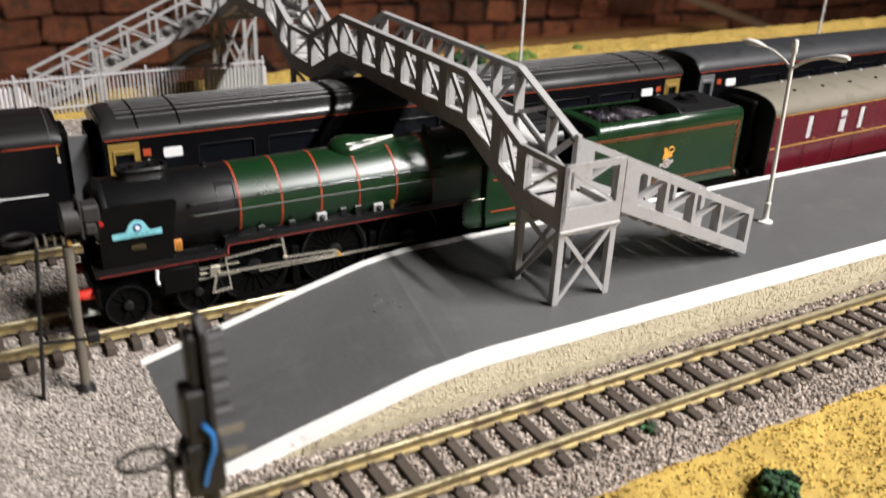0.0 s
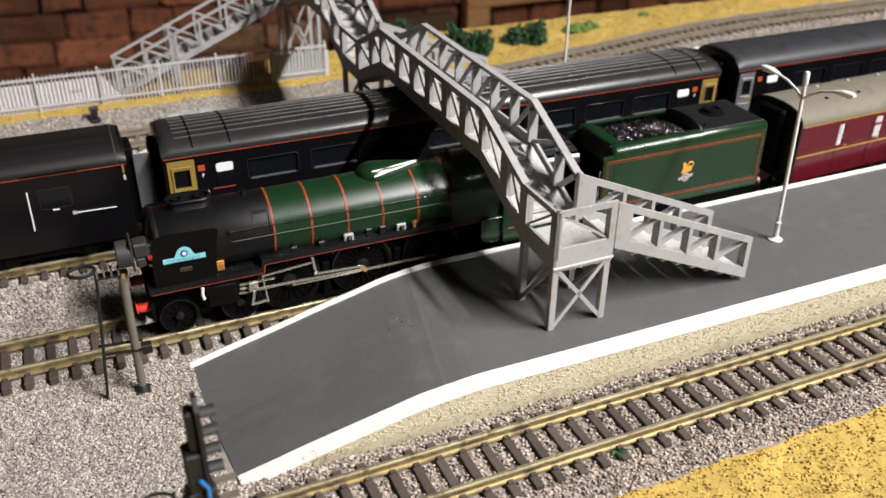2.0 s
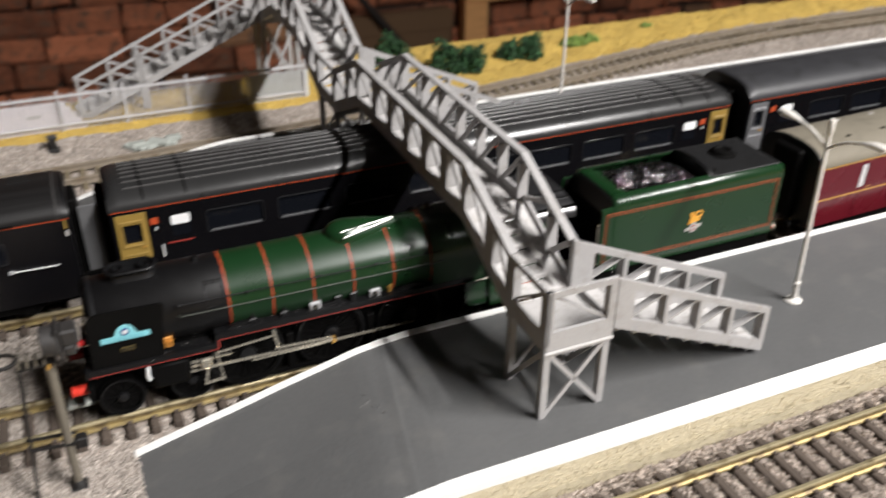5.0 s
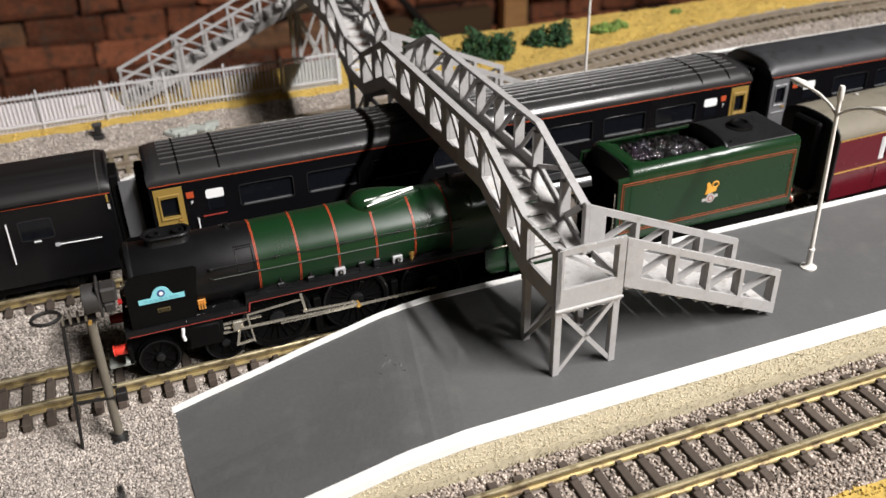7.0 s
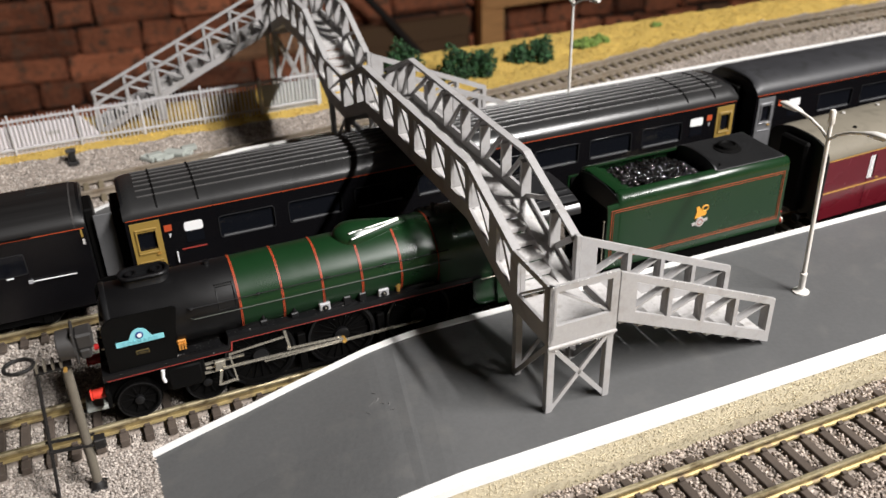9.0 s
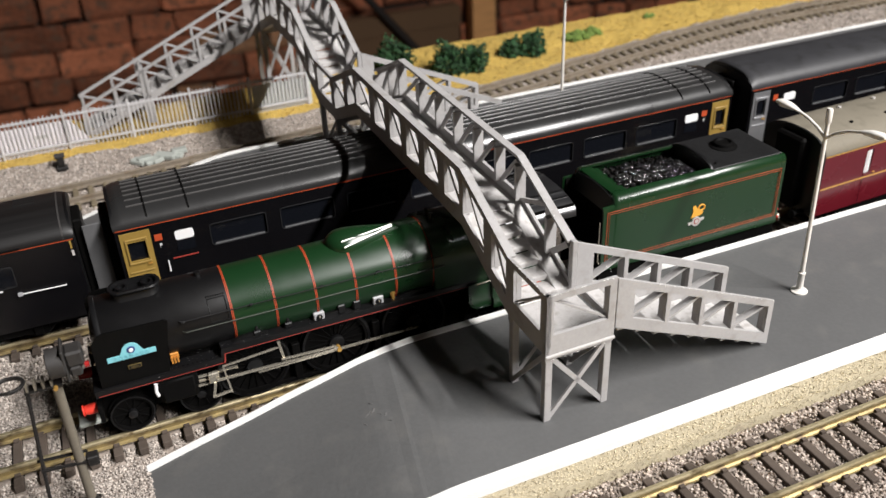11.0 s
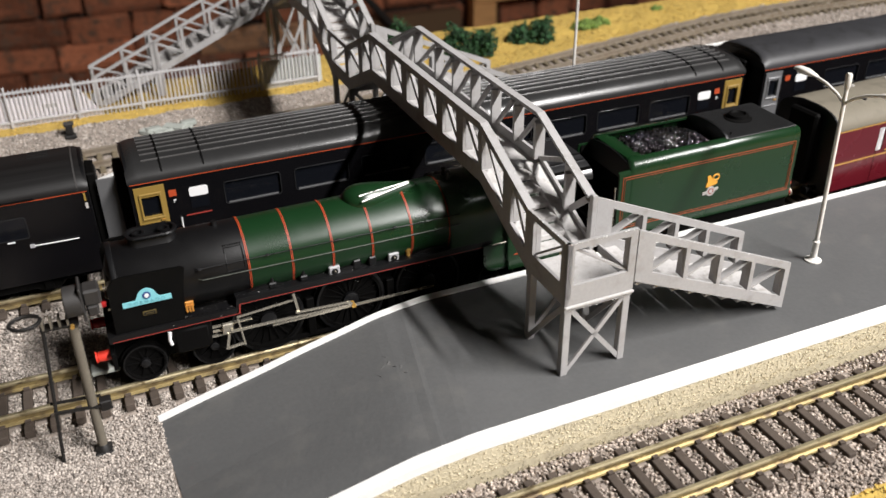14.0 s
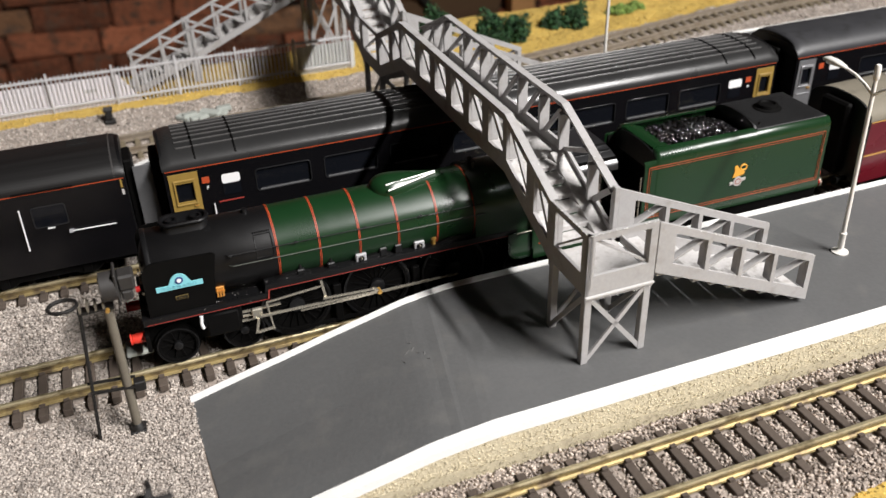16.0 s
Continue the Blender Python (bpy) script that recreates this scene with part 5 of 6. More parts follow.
    part("front_plate", prism([(0.2304, y, z) for y, z in [(-HW + 0.001, ZT - 0.009)] + [(-(HW - 0.0012) * math.cos(a), ZT - 0.0048 + 0.0048 * math.sin(a) ** 0.55) for a in [k * math.pi / 10 for k in range(11)]] + [(HW - 0.001, ZT - 0.009)]], (0.0008, 0, 0)), M_BLACK, t, "", 30)
    for s in (-1, 1):
        part("liner", box(X0 + 0.0010, xd - 0.0005, s * (HW - 0.0013) - 0.0003, s * (HW - 0.0013) + 0.0003, Z0, ZT - 0.0040), M_FRAME, t, "black inner lining")
    # water deck and filler behind the coal
    part("water_deck", box(xd + 0.0004, X1 - 0.0010, -HW + 0.0020, HW - 0.0020, ZT - 0.0020, ZT + 0.0005, None, 0.0002), M_TENDERTOP, t, "dark grey textured water deck")
    for k in range(26):
        x = xd + 0.0022 + k * 0.0012
        part("deck_rib", box(x - 0.0002, x + 0.0002, -HW + 0.0030, HW - 0.0030, ZT + 0.0004, ZT + 0.0006), M_TENDERTOP, t)
    bk = [(xd, y, z) for y, z in [(-HW + 0.0016, ZT - 0.0070)] + [(-(HW - 0.0024) * math.cos(a), ZT - 0.0012 + 0.0044 * math.sin(a) ** 0.7) for a in [k * math.pi / 14 for k in range(15)]] + [(HW - 0.0016, ZT - 0.0070)]]
    part("bulkhead", prism(bk, (0.0009, 0, 0)), M_BLACK, t, "arched black coal bulkhead", 30)
    part("filler", lathe([(ZT, 0.0058), (ZT + 0.0008, 0.0056), (ZT + 0.0013, 0.0043), (ZT + 0.0024, 0.0040), (ZT + 0.0027, 0.0030), (ZT + 0.0020, 0.0024), (ZT + 0.0018, 0.0005)], (0.2922, 0.0022, 0), "z", 24), M_FRAME, t, "round water filler", 40)
    part("hand_wheel", lathe([(ZT - 0.0010, 0.0004), (ZT + 0.0016, 0.0004)], (0.2790, -0.0098, 0), "z", 8), M_SMOKE, t)
    # coal heap
    CW, CX = HW - 0.0038, 0.2350

    def heap(x, y):
        u = (x - CX) / (xd - CX)
        k = max(0, 1 - (abs(y) / CW) ** 2.2)
        return ZT - 0.0020 + 0.0022 * k * (0.5 + 0.5 * math.sin(math.pi * min(1, u * 1.05))) - 0.0030 * max(0, (u - 0.72) / 0.28) ** 1.5
    r2 = np.random.default_rng(21)
    xs, ys = np.linspace(CX - 0.001, xd, 20), np.linspace(-CW, CW, 14)
    verts = [(x, y, heap(x, y) - 0.0006) for y in ys for x in xs]
    faces = [(j * 20 + i, j * 20 + i + 1, (j + 1) * 20 + i + 1, (j + 1) * 20 + i) for j in range(13) for i in range(19)]
    raw_part("coal_bed", verts, faces, M_SLACK, t)
    n = 1800
    cx_, cy_ = r2.normal(0.2570, 0.0085, n), r2.normal(-0.0022, 0.0046, n)
    inside = (cx_ > CX + 0.0030) & (cx_ < xd - 0.0006) & (np.abs(cy_) < CW - 0.0004)
    cx_, cy_ = cx_[inside], cy_[inside]
    n = len(cx_)
    pl = np.column_stack([cx_, cy_, [heap(a, b) for a, b in zip(cx_, cy_)]])
    stones("coal", pl, r2.uniform(0.0004, 0.0012, n), M_COAL, "glossy black coal lumps", "", t, 0.9, 0.35, 22)
    return t


def bogie(parent, x, material=None):
    m, up = material or M_FRAME, 0.0030
    b = part("bogie", box(x - 0.0200, x + 0.0200, -0.0075, 0.0075, 0.0090 + up, 0.0120 + up), m, parent)
    for s in (-1, 1):
        part("bogie_side", prism([(x - 0.0190, s * 0.0128, 0.0075 + up), (x - 0.0150, s * 0.0128, 0.0060 + up), (x - 0.0110, s * 0.0128, 0.0080 + up), (x + 0.0110, s * 0.0128, 0.0080 + up), (x + 0.0150, s * 0.0128, 0.0060 + up), (x + 0.0190, s * 0.0128, 0.0075 + up),
                                  (x + 0.0190, s * 0.0128, 0.0120 + up), (x + 0.0080, s * 0.0128, 0.0132 + up), (x - 0.0080, s * 0.0128, 0.0132 + up), (x - 0.0190, s * 0.0128, 0.0120 + up)], (0, s * 0.0014, 0)), m, b)
        for k in (-0.015, 0.015):
            part("axle_box", box(x + k - 0.0017, x + k + 0.0017, s * 0.0140 - 0.0010, s * 0.0140 + 0.0012, 0.0070 + up, 0.0112 + up, None, 0.0003), m, b)
            wheel(parent, x + k, s * 0.0094, 0.0066)
    return b


def make_black_coach(name, x0, x1, windows, doors, roof_mat, label, group, m, ribs=True):
    """A black coach with an orange cantrail line, tinted windows and a ribbed grey roof. Doors are (x from, x to, material)."""
    t = thing(name, m, label, "railway coach", group)
    HW, Z0, ZE, ZT = 0.0172, 0.0150, 0.0488, 0.0558
    wz = (0.0338, 0.0424)
    marks = sorted({x0, x1, *[v for w in windows for v in w], *[v for d in doors for v in (d[0] + 0.0020, d[1] - 0.0020)]})
    holes = set()
    for i in range(len(marks) - 1):
        mid = (marks[i] + marks[i + 1]) / 2
        if any(a < mid < b for a, b in windows) or any(d[0] + 0.0020 < mid < d[1] - 0.0020 for d in doors):
            holes.add((i, 1))
    for s in (-1, 1):
        sd = part("body_side", holed(marks, [Z0, *wz, ZE], holes, lambda u, v, w: (u, s * (HW - w - 0.0006 * max(0, (0.03 - v) / 0.015)), v), 0.0008), M_COACH, t, "gloss black body side")
        part("cantrail_line", box(x0 + 0.0004, x1 - 0.0004, s * HW - 0.00015, s * HW + 0.00015, ZE - 0.00092, ZE - 0.00045), M_ORANGE, sd, "thin orange line")
        for a, b in windows:
            y = s * (HW - 0.0009)
            w = part("window", box(a, b, y - 0.0002, y + 0.0002, *wz), M_PANE, sd, "dark tinted window")
            fr = tube(rounded(a - 0.0003, b + 0.0003, wz[0] - 0.0003, wz[1] + 0.0003, 0.0012, s * (HW + 0.00005)), 0.00022, 5, None, True)
            part("window_frame", fr, M_RIM, w, "thin grey rim", 60)
            # lighter grey bar paints the highlight along the lower window frame
            part("sill_highlight", box(a + 0.0010, b - 0.0010, s * (HW - 0.0003) - 0.0003, s * (HW - 0.0003) + 0.0003, wz[0] - 0.0001, wz[0] + 0.0003), M_SHIELD, w)
        for a, b, dm in doors:
            us, vs = [a, a + 0.0022, b - 0.0022, b], [0.0185, 0.0345, 0.0428, 0.0466]
            d = part("door", holed(us, vs, {(1, 1)}, lambda u, v, w: (u, s * (HW + 0.0004 - w), v), 0.0006), dm, sd, "ochre door with a dark window" if dm is M_OCHRE else "silver-grey door with a dark window")
            part("door_window", box(a + 0.0022, b - 0.0022, s * (HW - 0.0006) - 0.0002, s * (HW - 0.0006) + 0.0002, 0.0345, 0.0428), M_PANE, d)
            for zz in (0.0345, 0.0428):
                part("window_rim", box(a + 0.0018, b - 0.0018, s * (HW + 0.0004) - 0.0002, s * (HW + 0.0004) + 0.0002, zz - 0.0003, zz + 0.0003), dm, d)
            for ua, ub, va, vb in ((a + 0.0014, b - 0.0014, 0.0333, 0.0341), (a + 0.0014, b - 0.0014, 0.0432, 0.0440), (a + 0.0014, a + 0.0022, 0.0341, 0.0432), (b - 0.0022, b - 0.0014, 0.0341, 0.0432)):
                part("window_trim", box(ua, ub, s * (HW + 0.0006) - 0.0003, s * (HW + 0.0006) + 0.0003, va, vb, None, 0.00015), dm, d)
            part("kick_strip", box(a + 0.0010, b - 0.0010, s * (HW + 0.0006) - 0.0002, s * (HW + 0.0006) + 0.0002, 0.0296, 0.0302, None, 0.0001), dm, d)
            part("door_handle", box(b - 0.0030, b - 0.0014, s * (HW + 0.0006) - 0.0003, s * (HW + 0.0006) + 0.0003, 0.0322, 0.0328), M_BRASS, d)
    for xe, e in ((x0, 1), (x1, -1)):
        part("end_wall", prism([(xe, y, z) for y, z in arc(HW - 0.0006, Z0, ZE - 0.0002, ZT - 0.0006, 14, 0.76, 1.0)], (e * 0.0010, 0, 0)), M_BLACK, t, "", 30)
        g = part("gangway", box(xe - e * 0.0034, xe, -0.0068, 0.0068, 0.0170, 0.0500, None, 0.0006), M_FRAME, t, "black rubber gangway")
        part("gangway_plate", box(xe - e * 0.0038, xe - e * 0.0033, -0.0050, 0.0050, 0.0180, 0.0480), M_SIGHEAD, g)
        for s in (-1, 1):
            part("buffer", lathe([(0, 0.0010), (0.0040, 0.0010), (0.0042, 0.0020), (0.0050, 0.0020)], (xe - (0.0050 if e > 0 else 0), s * 0.0100, 0.0165), "x", 12), M_FRAME, t, "", 40)
    secs = []
    for x, k in ((x0 - 0.0003, 0.0022), (x0 + 0.0015, 0.0006), (x0 + 0.004, 0.0), (x1 - 0.004, 0.0), (x1 - 0.0015, 0.0006), (x1 + 0.0003, 0.0022)):
        secs.append([(x, y, z - k * max(0, (z - ZE) / (ZT - ZE))) for y, z in arc(HW + 0.0003, ZE - 0.0004, ZE + 0.0001, ZT, 26, 0.76, 1.0)])
    rf = part("roof", loft(secs), roof_mat, t, "satin dark grey curved roof", 40)
    if ribs:
        prof = arc(HW + 0.0003, ZE - 0.0004, ZE + 0.0001, ZT, 44, 0.76, 1.0)
        ys, zs = [p[0] for p in prof[2:-2]], [p[1] for p in prof[2:-2]]
        for k in range(7):
            y = -0.0118 + k * 0.0036
            z = float(np.interp(y, ys, zs))
            half = [(y + 0.00032 * math.cos(a), z - 0.0003 + 0.0008 * math.sin(a)) for a in [j * math.pi / 6 for j in range(7)]]
            part("roof_rib", loft([[(x, *p) for p in half] for x in (x0 + 0.0062, x1 - 0.0062)]), M_RIB, rf, "", 60)
        for x in (x0 + 0.0126, x0 + 0.0278, x1 - 0.0278, x1 - 0.0126):
            secs = []
            for xx in (x - 0.00025, x + 0.00025):
                secs.append([(xx, y, z + 0.00055) for y, z in prof[6:-6]] + [(xx, y, z - 0.0004) for y, z in prof[6:-6][::-1]])
            part("roof_seam", loft(secs), M_FRAME, rf, "", 40)
    part("floor", box(x0 + 0.001, x1 - 0.001, -HW + 0.001, HW - 0.001, Z0, Z0 + 0.001), M_FRAME, t)
    part("interior", box(x0 + 0.004, x1 - 0.004, -0.0125, 0.0125, 0.020, 0.0335), M_FRAME, t, "dark seating inside")
    part("solebar", box(x0 + 0.002, x1 - 0.002, -0.0140, 0.0140, 0.0125, 0.0150), M_FRAME, t)
    for k, (a, b) in enumerate(((0.30, 0.38), (0.44, 0.50), (0.55, 0.68))):
        part("equipment_box", box(x0 + (x1 - x0) * a, x0 + (x1 - x0) * b, -0.0135, 0.0135, 0.0090, 0.0126, None, 0.0005), M_FRAME, t)
    bogie(t, x0 + 0.036)
    bogie(t, x1 - 0.036)
    return t


def coach_marks(t, y, marks):
    """Small signs on the near side: (kind, x)."""
    for kind, x in marks:
        if kind == "square":
            part("sign", box(x - 0.0014, x + 0.0014, y - 0.0002, y + 0.0001, 0.0409, 0.0435), M_ORANGE, t, "small orange sign square")
        elif kind == "toilet":
            part("frosted_window", prism(rounded(x - 0.0035, x + 0.0035, 0.0394, 0.0432, 0.0009, y - 0.0003), (0, 0.0004, 0)), M_WPRINT, t, "white frosted window")
            part("lower_window", box(x - 0.0034, x + 0.0034, y - 0.0002, y + 0.0001, 0.0345, 0.0388), M_PANE, t)
        elif kind == "F":
            text_part("class_letter", "F", 0.0022, M_WPRINT, t, side_text(x, y - 0.0002, 0.0388), "white class letter")
        elif kind == "rail":
            part("hand_rail", tube([(x, y - 0.0006, 0.0270), (x, y - 0.0006, 0.0318)], 0.0003, 6), M_WPRINT, t, "white hand rail")
        elif kind == "line":
            part("panel_line", box(x, x + 0.0095, y - 0.00025, y, 0.0318, 0.0322), M_RED, t)


W1 = [(0.0930 + 0.0275 * i, 0.1142 + 0.0275 * i) for i in range(8)]
c1 = make_black_coach("coach_open", 0.0590, 0.3372, W1, [(0.0603, 0.0712, M_OCHRE), (0.3262, 0.3358, M_OCHRE)], M_ROOF, "gloss black model coach with ochre doors and orange line", "black coaches", pose(0.0012, 0.3393, 0))
coach_marks(c1, -0.0172, [("square", 0.0738), ("F", 0.0742), ("toilet", 0.0832), ("rail", 0.0755), ("line", 0.0775), ("toilet", 0.3150), ("square", 0.3222), ("F", 0.3224)])
W2 = [(0.3880 + 0.0275 * i, 0.4092 + 0.0275 * i) for i in range(8)]
c2 = make_black_coach("coach_open", 0.3490, 0.6300, W2, [(0.3503, 0.3600, M_SILVERDOOR), (0.6190, 0.6286, M_SILVERDOOR)], M_ROOF_PALE, "gloss black model coach with silver-grey doors and smooth roof", "black coaches", pose(0.0012, 0.3393, 0), ribs=False)
coach_marks(c2, -0.0172, [("square", 0.3640), ("toilet", 0.3725)])
c0 = make_black_coach("coach_van", -0.2350, 0.0455, [], [], M_ROOF_VAN, "gloss black model van with white hand rails", "black coaches", pose(0.0012, 0.3420, 0, 0, 0, -0.4), ribs=False)
y = -0.0172
part("hand_rail", tube([(0.0071, y - 0.0008, 0.0257), (0.0075, y - 0.0008, 0.0426)], 0.00032, 6), M_WPRINT, c0, "white hand rail")
part("door_bar", tube([(0.0226, y - 0.0006, 0.0307), (0.0389, y - 0.0006, 0.0304)], 0.00022, 6), M_WPRINT, c0, "white door bar")
part("door_bar_end", box(0.0222, 0.0238, y - 0.0009, y - 0.0001, 0.0301, 0.0313), M_GREYDOOR, c0)
wr = part("window", prism(rounded(0.0112, 0.0229, 0.0340, 0.0423, 0.0010, y - 0.0001), (0, 0.0004, 0)), M_PANE, c0, "dark blanked window")
part("window_frame", tube(rounded(0.0112, 0.0229, 0.0340, 0.0423, 0.0010, y - 0.0001), 0.0002, 5, None, True), M_RIM, wr, "", 60)
part("print_bar", box(0.0153, 0.0178, y - 0.0003, y, 0.0330, 0.0335), M_WPRINT, c0)
part("rain_strip", box(0.0065, 0.0273, y - 0.0007, y + 0.0008, 0.0484, 0.0492, None, 0.0002), M_FRAME, c0)
part("tail_mark", box(0.0436, 0.0443, y - 0.0004, y + 0.0002, 0.0445, 0.0476), M_OCHRE, c0, "small tan mark")
part("tail_mark", box(0.0436, 0.0445, y - 0.0004, y + 0.0002, 0.0415, 0.0436), M_CREST, c0)
for k in range(3):
    part("roof_line", box(0.0270, 0.0345, 0.0030 + k * 0.0028, 0.0033 + k * 0.0028, 0.0552 - 0.0002 * k, 0.0561 - 0.0003 * k), M_ROOF_VAN, c0)
part("end_strap", loft([[(xx, yy, zz + 0.0002) for yy, zz in arc(0.0175, 0.0484, 0.0489, 0.0558, 14, 0.76, 1.0)] for xx in (0.0418, 0.0424)]), M_RIB, c0, "", 40)
part("gangway_shield", box(0.0486, 0.0556, -0.0090, -0.0084, 0.0140, 0.0480, None, 0.0002), M_SHIELD, c0, "pale grey gangway shield")


def make_maroon_coach():
    t = thing("brake_coach", pose(0.0009, 0.2733, 0) @ pose(0.3318, 0, 0, 0, 0, 2.2) @ pose(-0.3318, 0, 0), "maroon model brake coach with tan roof and yellow lining", "railway coach")
    X0, X1, HW, Z0, ZE, ZT = 0.3318, 0.6000, 0.0163, 0.0165, 0.0455, 0.0526
    wins = [(0.3560, 0.3600), (0.3798, 0.3848), (0.3944, 0.3986), (0.4222, 0.4290), (0.4325, 0.4355), (0.4425, 0.4450), (0.4500, 0.4600), (0.470, 0.486), (0.494, 0.510), (0.518, 0.534), (0.542, 0.558), (0.566, 0.582)]
    marks = sorted({X0, X1, *[v for w in wins for v in w]})
    holes = {(i, 1) for i in range(len(marks) - 1) if any(a < (marks[i] + marks[i + 1]) / 2 < b for a, b in wins)}
    for s in (-1, 1):
        sd = part("body_side", holed(marks, [Z0, 0.0318, 0.0422, ZE], holes, lambda u, v, w: (u, s * (HW - w - 0.0008 * max(0, (0.03 - v) / 0.014)), v), 0.0008), M_MAROON, t, "maroon panelled body side")
        for z in (ZE - 0.0010, 0.0295):
            part("lining", box(X0 + 0.0004, X1 - 0.0004, s * HW - 0.00015, s * HW + 0.00015, z - 0.00030, z + 0.00030), M_GOLDLINE, sd, "thin yellow lining")
        for k, (a, b) in enumerate(wins):
            y = s * (HW - 0.0008)
            frosted = k == 3
            w = part("window", box(a, b, y - 0.0002, y + 0.0002, 0.0318, 0.0422), M_WPRINT if frosted else M_PANE, sd, "white frosted window" if frosted else "barred guard's window" if k < 3 else "dark window")
            if k < 3:
                for f in ((0.12, 0.38, 0.62) if k != 1 else (0.10, 0.32, 0.55, 0.76)):
                    xx = a + (b - a) * f
                    part("window_bar", box(xx - 0.00029, xx + 0.00029, s * HW - 0.0002, s * HW + 0.0002, 0.0318, 0.0422), M_WPRINT, w)
            if k in (1, 3):
                part("window_bar", box(a - 0.0002, b + 0.0002, s * HW - 0.0002, s * HW + 0.0002, 0.0378, 0.0392), M_MAROON, w)
        for x in (0.3615, 0.3830, 0.3985, 0.4300, 0.4475):
            part("door_handle", box(x, x + 0.0012, s * (HW + 0.0002) - 0.0003, s * (HW + 0.0002) + 0.0003, 0.0310, 0.0314), M_BRASS, sd)
            part("door_seam", box(x - 0.00515, x - 0.00505, s * HW - 0.0001, s * HW + 0.00006, 0.0180, 0.0445), M_FRAME, sd)
        part("print_bar", box(0.4560, 0.4585, s * HW - 0.0002, s * HW + 0.0002, 0.0262, 0.0284), M_CREST, sd)
        part("step_board", box(0.36, 0.40, s * 0.0150 - 0.0010, s * 0.0150 + 0.0010, 0.0120, 0.0126), M_FRAME, t)
    rf = part("roof", loft([[(x, y, z) for y, z in arc(HW + 0.0004, ZE - 0.0004, ZE + 0.0002, ZT, 20, 0.80, 1.0)] for x in (X0 - 0.0006, X1)]), M_TAN, t, "weathered tan-grey roof", 40)
    for k in range(12):
        for s in (-1, 1):
            x = X0 + 0.022 + k * 0.0205 + (0.008 if s > 0 else 0)
            zz = ZT - 0.0011
            part("roof_vent", lathe([(zz - 0.0016, 0.0006), (zz + 0.0006, 0.0006), (zz + 0.0008, 0.0009), (zz + 0.0013, 0.0007)], (x, s * 0.0070, 0), "z", 10), M_FRAME if s < 0 else M_CREST, rf, "", 40)
    part("end_wall", prism([(X0, y, z) for y, z in arc(HW - 0.0004, Z0, ZE, ZT - 0.0004, 14, 0.80, 1.0)], (0.0008, 0, 0)), M_BLACK, t, "matt black coach end", 30)
    part("end_wall", prism([(X1 - 0.0008, y, z) for y, z in arc(HW - 0.0004, Z0, ZE, ZT - 0.0004, 14, 0.80, 1.0)], (0.0008, 0, 0)), M_BLACK, t, "", 30)
    cc = part("corridor_end", box(X0 - 0.0048, X0, -0.0075, 0.0075, 0.0180, 0.0500, None, 0.0010), M_FRAME, t, "black corridor connector")
    part("end_hoop", loft([[(xx, y, z) for y, z in arc(HW + 0.0004, Z0 + 0.002, ZE, ZT + 0.0002, 18, 0.80, 1.0)] for xx in (X0 - 0.0012, X0 - 0.0002)]), M_BLACK, t, "", 30)
    for s in (-1, 1):
        part("buffer", lathe([(X0 - 0.0062, 0.0019), (X0 - 0.0056, 0.0019), (X0 - 0.0055, 0.0009), (X0, 0.0011)], (0, s * 0.0098, 0.0170), "x", 14), M_FRAME, t, "", 40)
    part("floor", box(X0 + 0.001, X1 - 0.001, -0.0150, 0.0150, Z0 - 0.0010, Z0 + 0.0006), M_FRAME, t)
    part("interior", box(X0 + 0.004, X1 - 0.004, -0.0120, 0.0120, 0.020, 0.0330), M_FRAME, t)
    bogie(t, X0 + 0.036)
    bogie(t, X1 - 0.036)
    return t


make_locomotive()
make_tender()
make_maroon_coach()

# ---- lamps, signals, fence, bushes ----
def make_lamp(place, lean, group="platform lamps"):
    t = thing("street_lamp", Matrix.Translation(place) @ pose(0, 0, 0, *lean), "white model platform lamp with two curved arms", "street lamp", group)
    H = 0.0700
    part("base", lathe([(0, 0.0030), (0.0005, 0.0030), (0.0009, 0.0018), (0.0016, 0.0012)], (0, 0, 0), "z", 18), M_LAMP, t, "", 40)
    part("collar", lathe([(0.0012, 0.0012), (0.0070, 0.0011), (0.0074, 0.0013), (0.0080, 0.0013), (0.0083, 0.0008)], (0, 0, 0), "z", 14), M_LAMP, t, "", 40)
    part("pole", tube([(0, 0, 0.007), (0, 0, H * 0.5), (0, 0, H - 0.004)], [0.00085, 0.00075, 0.0007], 10), M_LAMP, t, "", 60)
    part("cap", lathe([(H - 0.0045, 0.0009), (H - 0.0042, 0.0011), (H, 0.0011), (H + 0.0006, 0.0008)], (0, 0, 0), "z", 12), M_LAMP, t, "", 40)
    for s in (-1, 1):
        a = part("arm", tube([(0, s * 0.0005, H - 0.0095), (0, s * 0.0035, H - 0.0072), (0, s * 0.0080, H - 0.0050), (0, s * 0.0125, H - 0.0038)], 0.00055, 8), M_LAMP, t, "", 60)
        secs = []
        for u, w, z in ((0.0115, 0.0005, -0.0039), (0.0130, 0.0011, -0.0035), (0.0165, 0.0017, -0.0028), (0.0200, 0.0017, -0.0026), (0.0216, 0.0010, -0.0028)):
            secs.append([(w * math.cos(k * math.tau / 12), s * u, H + z + 0.0009 * math.sin(k * math.tau / 12) * (w / 0.0017)) for k in range(12)])
        hd = part("lamp_head", loft(secs), M_LAMP, a, "white lamp head", 60)
        part("lens", box(-0.0009, 0.0009, min(s * 0.0140, s * 0.0205), max(s * 0.0140, s * 0.0205), H - 0.0042, H - 0.0034, None, 0.0003), M_WPRINT, a)
    return t


